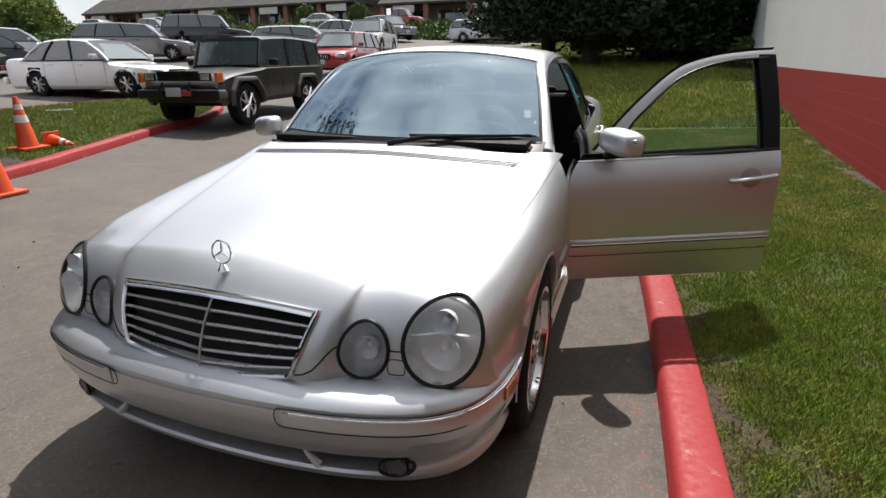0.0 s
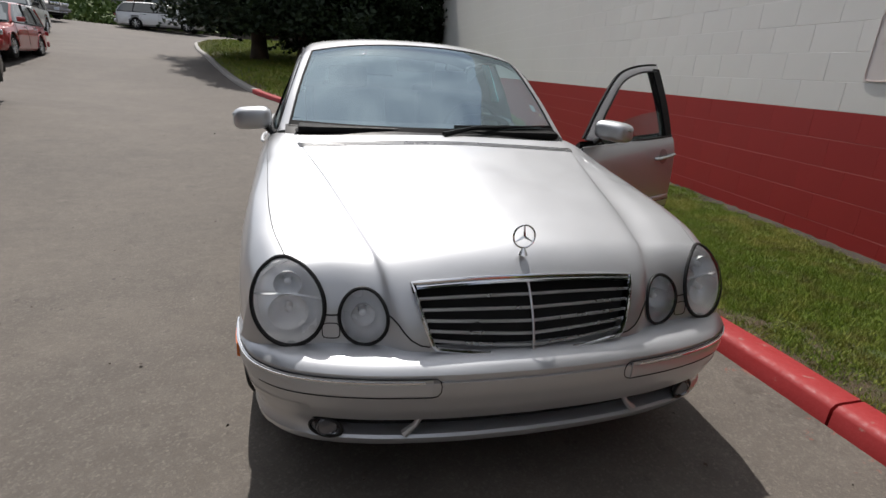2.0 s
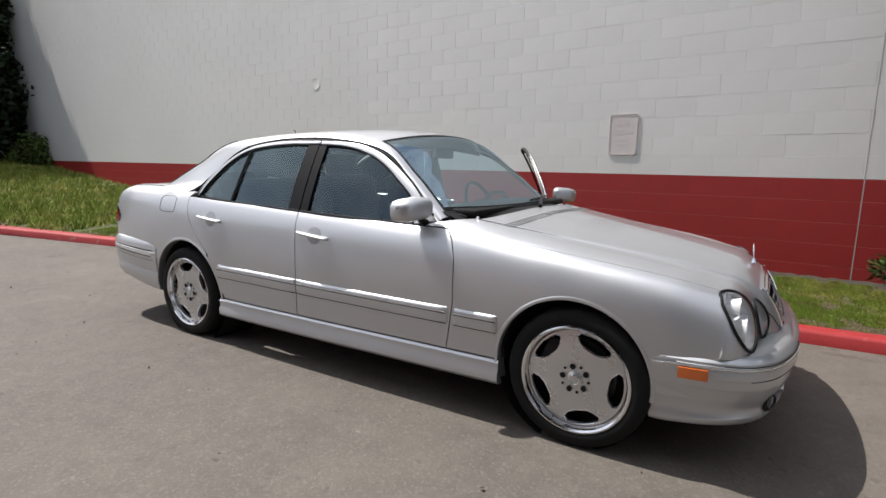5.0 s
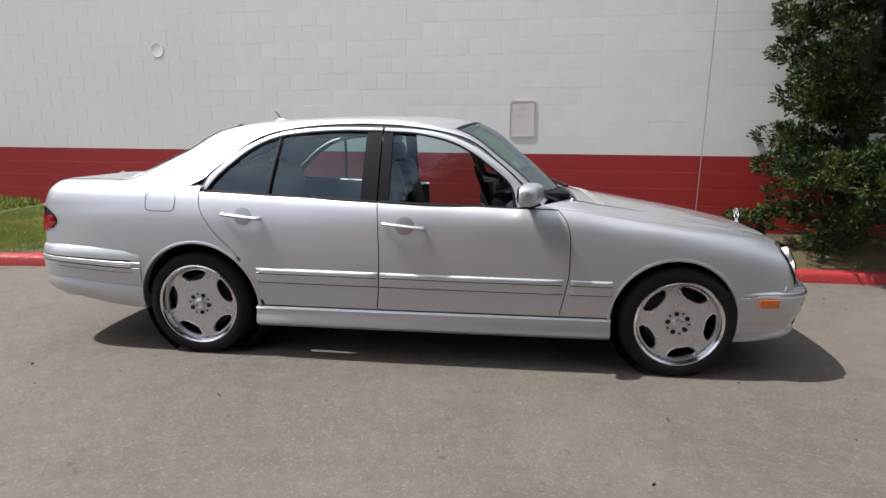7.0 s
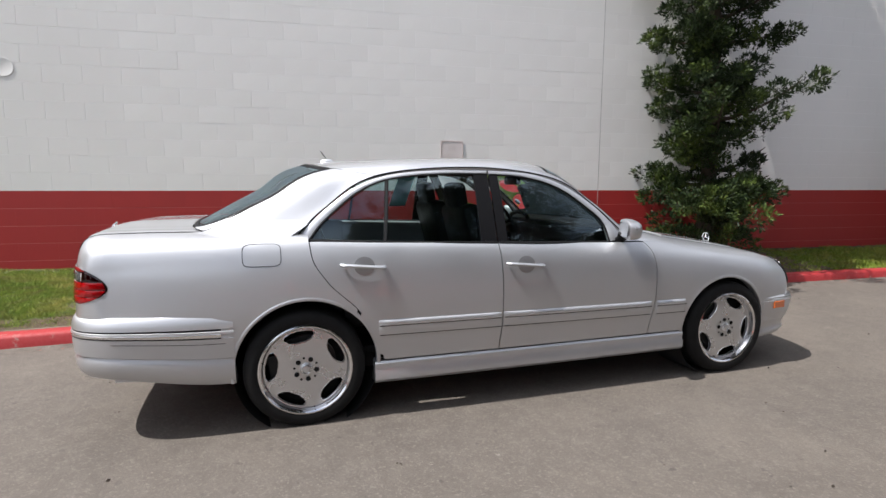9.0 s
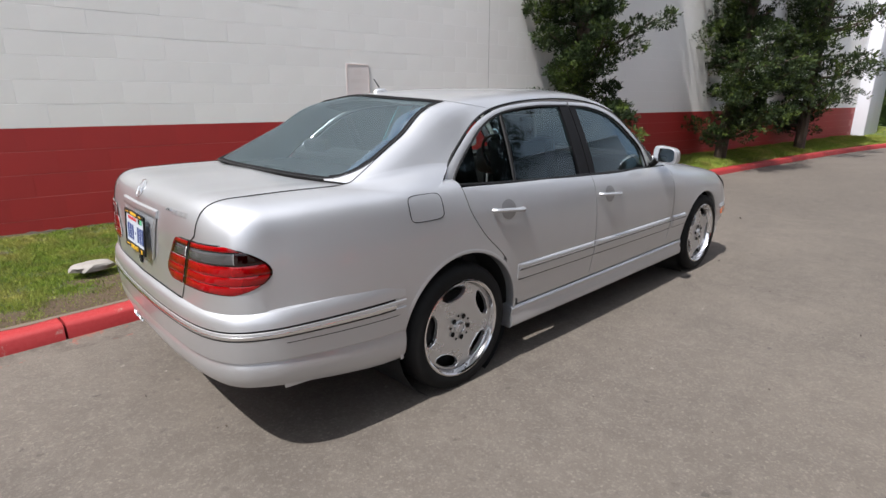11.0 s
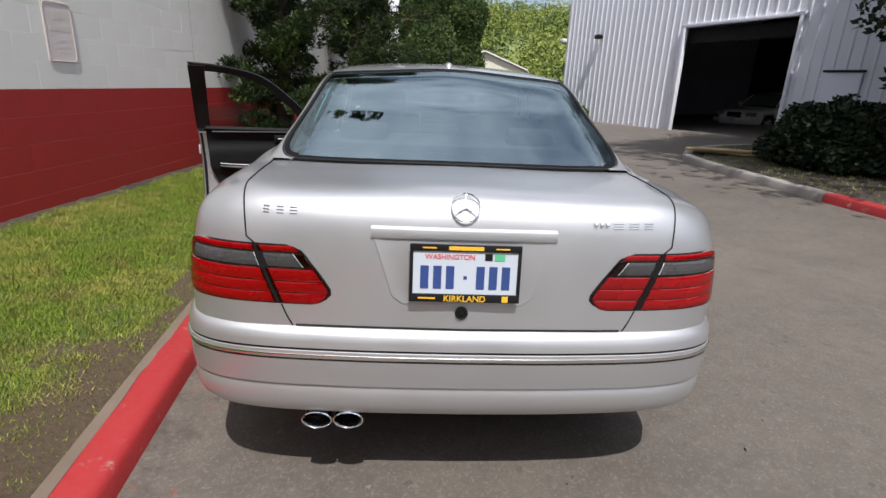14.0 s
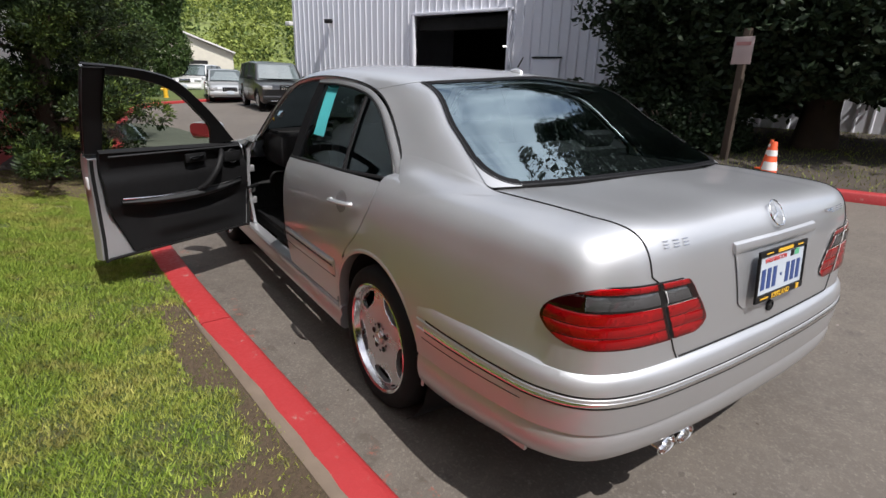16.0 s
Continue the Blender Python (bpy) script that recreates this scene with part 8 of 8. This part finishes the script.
box("door_hood", (0.95, 0.10, 0.05), (21.95, 0.06, 2.08), M_TRIM, side_door, bevel=0.01)
for z in (1.0, 2.0):
    tube("wall_pipe", [(19.8, 0.10, z), (18.5, 0.10, z), (18.5, 0.10, z - 0.7)], 0.03, M_SIGN, workshop, sides=8)
inside_at = SHOP @ Vector((28.6, -6.5, 0.15))
parked("car", "white car parked inside the open workshop", tuple(inside_at), math.degrees(SHOP_A), "wagon", M_WHITE, (4.3, 1.78, 1.48))
M_WOOD = plain("raw_timber", (0.42, 0.30, 0.16), 0.8, 0, 0.25, 20, 0.3)
rng_p = random.Random(3)
for k in range(9):
    bd = box("timber_board", (0.12, 1.5 + 0.5 * rng_p.random(), 0.03), (0, 0, 0), M_WOOD, None, bevel=0.003)
    bx_, by_ = -6.55 + 0.35 * rng_p.random(), -5.2 + 0.5 * rng_p.random()
    bd.matrix_world = pose(bx_, by_, float(land(bx_, by_)) + 0.022 + 0.031 * (k // 3) + 0.115, 0, 0, 40 + 30 * rng_p.random())
    tagged(bd, "loose pale timber board lying on a stack", "timber", "timber stack by the kerb")

hut = thing("hut", "small cream building with a gable roof", "building", at=pose(-5.2, -40.0, 0, 0, 0, -12))
M_CREAM = plain("cream_siding", (0.60, 0.57, 0.48), 0.7, 0, 0.06)
bm = bmesh.new()
gp = [(-3.4, 0.0), (3.4, 0.0), (3.4, 2.7), (0.0, 4.0), (-3.4, 2.7)]
fa = [bm.verts.new((a, 0, b)) for a, b in gp]
fb = [bm.verts.new((a, -7, b)) for a, b in gp]
bm.faces.new(fa)
bm.faces.new(fb[::-1])
for i in range(5):
    bm.faces.new((fa[i], fa[(i + 1) % 5], fb[(i + 1) % 5], fb[i]))
part("wall", bm, M_CREAM, hut, smooth=False)
for sign in (-1, 1):
    box("roof", (3.85, 7.6, 0.12), (sign * 1.80, -3.5, 3.44), M_SIGN, hut, bevel=0.01, rot=Matrix.Rotation(sign * math.atan2(1.3, 3.4), 3, "Y"))
# flat near-black panel paints the shade of an open doorway
box("door_opening", (3.6, 0.08, 2.15), (0.2, 0.03, 1.08), M_DARK, hut, bevel=0.01)

hx_, hy_ = np.linspace(-190, 120, 50), np.linspace(-260, -52, 34)
X, Y = np.meshgrid(hx_, hy_, indexing="ij")


def hill_z(x, y):
    return np.clip((-58 - y) / 85, 0, 1) ** 0.8 * (20 + 5 * np.sin(x * 0.03 + 1) + 3 * np.sin(x * 0.09))


hill = mesh_ob("hillside", np.stack([X, Y, hill_z(X, Y) - 0.4], -1).reshape(-1, 3), grid_faces(50, 34), M_HILL)
tagged(hill, "green wooded hillside beyond the buildings", "hill", kind="structure")
rng_h = np.random.default_rng(81)
n = 1900
tx, ty = -120 + 170 * rng_h.random(n), -150 + 96 * rng_h.random(n) ** 0.8
tz = hill_z(tx, ty)
per = 26
d = rng_h.normal(size=(n, per, 3))
d /= np.linalg.norm(d, axis=2)[..., None]
rad = (1.3 + 2.2 * rng_h.random(n))[:, None, None]
c = np.stack([tx, ty, tz + 1.5], -1)[:, None] + d * rad * np.array([1, 1, 1.25]) * (0.6 + 0.4 * rng_h.random((n, per, 1)))
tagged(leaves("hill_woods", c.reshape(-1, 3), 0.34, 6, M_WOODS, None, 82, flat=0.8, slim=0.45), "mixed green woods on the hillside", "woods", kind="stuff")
# tall hedgerow that closes the view on the other sides
n = 16000
a = np.concatenate([np.full(n // 2, -125.0) + 12 * rng_h.random(n // 2), -110 + 230 * rng_h.random(n - n // 2)])
b = np.concatenate([-60 + 230 * rng_h.random(n // 2), 150 + 14 * rng_h.random(n - n // 2)])
h = 6 + 7 * rng_h.random(n) * (0.5 + 0.5 * np.sin(a * 0.11 + b * 0.13))
tagged(leaves("distant_trees", np.stack([a, b, h * rng_h.random(n) + 2], -1), 1.3, 4, M_WOODS, None, 83, flat=0.8, slim=0.45), "distant line of green trees", "woods", kind="stuff")

# ---- small things along the drive ----
M_ORANGE = plain("cone_orange", (0.70, 0.09, 0.02), 0.5, 0, 0.08)
M_BAND = plain("cone_band", (0.75, 0.74, 0.72), 0.4)


def cone(label, at, tip=False):
    top = thing("traffic_cone", label, "traffic cone", "traffic cones", at)
    box("base", (0.37, 0.37, 0.035), (0, 0, 0.018), M_ORANGE, top, bevel=0.01)
    part("body", lathe_into(bmesh.new(), [(0.135, 0.03), (0.128, 0.05), (0.032, 0.69), (0.026, 0.70), (0.0, 0.70)], 28, "z"), M_ORANGE, top)
    for z0, z1 in ((0.36, 0.46), (0.53, 0.60)):
        part("band", lathe_into(bmesh.new(), [(0.135 - 0.1625 * (z - 0.04) + 0.003, z) for z in (z0, z1)], 28, "z"), M_BAND, top, "white reflective band")


def stand(x, y, up=0.115):
    return Matrix.Translation((x, y, float(land(x, y)) + up))


cone("orange traffic cone with white bands on the island", stand(-6.75, 3.1))
cone("orange traffic cone standing on the asphalt", stand(-5.10, 1.66, 0.0))
cone("small orange traffic cone by the sign post", stand(-6.43, 1.04) @ Matrix.Scale(0.62, 4))
cone("flattened orange traffic cone lying by another", stand(-6.74, 3.42, 0.20) @ Matrix.Rotation(radians(97), 4, "Y") @ Matrix.Scale(0.62, 4))
post = thing("sign_post", "brown wooden post with a faded small sign", "sign post", at=stand(-6.8, 0.2))
box("post", (0.10, 0.10, 2.0), (0, 0, 0.98), M_BARK, post, bevel=0.008)
box("sign_plate", (0.012, 0.30, 0.40), (0.06, 0, 1.66), plain("faded_pink_sign", (0.44, 0.35, 0.34), 0.6), post, "faded pale sign plate", bevel=0.004)
box("sign_bar", (0.004, 0.22, 0.05), (0.069, 0, 1.76), plain("faded_red_bar", (0.42, 0.20, 0.19), 0.6), post, bevel=0)
hyd = thing("fire_hydrant", "yellow fire hydrant beside the bend", "hydrant", at=stand(-1.75, -24.35, 0.11))
part("barrel", lathe_into(bmesh.new(), [(0.14, 0.0), (0.14, 0.04), (0.10, 0.05), (0.10, 0.50), (0.13, 0.52), (0.13, 0.56), (0.09, 0.66), (0.03, 0.72), (0.0, 0.73)], 20, "z"), M_YELLOW, hyd)
tube("outlet", [(-0.18, 0, 0.42), (0.18, 0, 0.42)], 0.055, M_YELLOW, hyd, sides=12)
rp = thing("sign_post", "orange twin-leg post with a small red sign", "sign post", at=stand(0.15, -23.2, 0.11))
for dx in (-0.08, 0.08):
    tube("leg", [(dx, 0, 0), (dx, 0, 0.8)], 0.025, M_ORANGE, rp, sides=8)
box("sign_plate", (0.32, 0.03, 0.42), (0, 0.03, 0.98), M_REDCAR, rp, bevel=0.01)
box("sign_bar", (0.22, 0.01, 0.10), (0, 0.05, 1.02), M_SIGN, rp, bevel=0)

drain = thing("drain_cover", "round grey drain cover set in the lawn island", "drain cover", at=stand(-10.3, 6.1, 0.118))
part("rim", lathe_into(bmesh.new(), [(0.25, -0.03), (0.25, 0.012), (0.22, 0.014), (0.212, 0.006)], 32, "z"), M_GREY_KERB, drain)
part("lid", lathe_into(bmesh.new(), [(0.0, 0.010), (0.208, 0.008), (0.208, -0.02)], 32, "z"), M_GREY_KERB, drain)
bm = bmesh.new()
bmesh.ops.create_icosphere(bm, subdivisions=3, radius=1.0)
for v in bm.verts:
    k = 1 + 0.22 * noise.noise(v.co * 1.7) + 0.08 * noise.noise(v.co * 5.0)
    v.co = Vector((v.co.x * 0.085 * k, v.co.y * 0.14 * k, max(-0.4, min(0.62, v.co.z * k)) * 0.055))
rock = part("stone", bm, M_GREY_KERB, None, sharp=25)
rock.matrix_world = Matrix.Translation((1.90, 3.92, 0.235))
tagged(rock, "flat pale stone lying in the grass verge", "stone")

# the faded sign, vent and seam on the block wall
wall_sign = box("wall_sign", (0.004, 0.315, 0.455), (0, 0, 0), plain("faded_sign", (0.69, 0.635, 0.615), 0.55, 0, 0.08, 12), None, bevel=0)
wall_sign.matrix_world = wall_frame @ Matrix.Translation((0.0015, 0.732, 1.635))
tagged(wall_sign, "faded white sign with a pale red border on the wall", "sign")
M_FADED = plain("faded_red", (0.60, 0.47, 0.45), 0.6, 0, 0.1)
ring = []
for t in np.linspace(0, 2 * math.pi, 48, endpoint=False):
    ct, st = math.cos(t), math.sin(t)
    ring.append((-0.004, 0.150 * math.copysign(abs(ct) ** 0.18, ct), 0.220 * math.copysign(abs(st) ** 0.18, st)))
tube("sign_border", ring, 0.0022, M_FADED, wall_sign, sides=4, closed=True)
M_FADED2 = plain("faded_pink", (0.67, 0.61, 0.59), 0.6, 0, 0.1)
for z, w, hgt in ((0.13, 0.10, 0.065), (0.03, 0.21, 0.045), (-0.06, 0.10, 0.02), (-0.11, 0.14, 0.025), (-0.15, 0.08, 0.02)):
    box("sign_bar", (0.001, w, hgt), (-0.0026, 0, z), M_FADED2, wall_sign, bevel=0)
vent = part("wall_vent", lathe_into(bmesh.new(), [(0.0, 0.0012), (0.092, 0.0012), (0.096, 0.0022), (0.102, 0.0022), (0.105, 0.0)], 40, "x"), M_WHITE_BLOCK)
vent.matrix_world = wall_frame @ Matrix.Translation((0.004, 5.86, 2.57)) @ Matrix.Rotation(math.pi, 4, "Z")
tagged(vent, "white-painted blanking plate on the wall", "vent")
seam_w = box("wall_seam", (0.006, 0.009, WALL_TOP), (0, 0, 0), plain("seam_filler", (0.42, 0.41, 0.39), 0.8), None, bevel=0)
seam_w.matrix_world = wall_frame @ Matrix.Translation((0.0092, -1.44, WALL_TOP / 2))
tagged(seam_w, "grey filled movement joint in the wall", "joint", kind="structure")
end_wall = box("wall_north", (0.6, 4.6, WALL_TOP), (0, 0, 0), M_METAL, None, bevel=0.01)
end_wall.matrix_world = Matrix.Translation((1.55, -20.95, WALL_TOP / 2)) @ Matrix.Rotation(radians(4), 4, "Z")
tagged(end_wall, "smooth white building corner past the block wall", "wall", kind="structure")

# leaf litter and grit on the asphalt
rng_g = np.random.default_rng(91)
n = 420
gx_, gy_ = -6.0 + 7.4 * rng_g.random(n), -4.0 + 12.0 * rng_g.random(n)
lit = leaves("litter", np.stack([gx_, gy_, land(gx_, gy_) + 0.006], -1), 0.010 + 0.016 * rng_g.random(n) ** 3, 1, plain("dry_litter", (0.050, 0.038, 0.028), 0.9, 0, 0.5, 8), None, 92, flat=0.06, slim=0.35)
tagged(lit, "scattered dry leaf bits and grit on the asphalt", "litter", kind="stuff")


# ---- wall pieces ----
shared = {M_RED_BLOCK: block_mesh(M_RED_BLOCK, 0.4063, 0.1985, worn=0.0008), M_WHITE_BLOCK: block_mesh(M_WHITE_BLOCK, 0.4028, 0.1998, worn=0.001)}
rest = {M_RED_BLOCK: [], M_WHITE_BLOCK: []}
rng_wall = random.Random(4)
lay = wall_frame @ Matrix.Translation((0, 0, 0))
for z, y, m in wall_courses():
    if BLOCK_ZONE[0] < y < BLOCK_ZONE[1] and z < BLOCK_ZONE[2]:
        ob = new("block", shared[m])
        ob.parent = wall_east
        ob.matrix_parent_inverse = wall_east.matrix_world.inverted()
        ob.matrix_basis = lay @ Matrix.Translation((0.0118 + rng_wall.uniform(-0.0005, 0.0005), y, z))
    else:
        rest[m].append((y, z))
for m, places in rest.items():
    src = shared[m]
    co = np.array([v.co for v in src.vertices])
    fs = [tuple(p.vertices) for p in src.polygons if p.normal.x < 0.9]
    V = np.concatenate([co + np.array([0.0118, y, z]) for y, z in places])
    F = [tuple(i + k * len(co) for i in f) for k in range(len(places)) for f in fs]
    ob = mesh_ob("far_blocks", V, F, m, smooth=False)
    ob.parent = wall_east
    ob.matrix_parent_inverse = wall_east.matrix_world.inverted()
    ob.matrix_basis = lay
    tagged(ob, "painted block courses", kind="stuff")
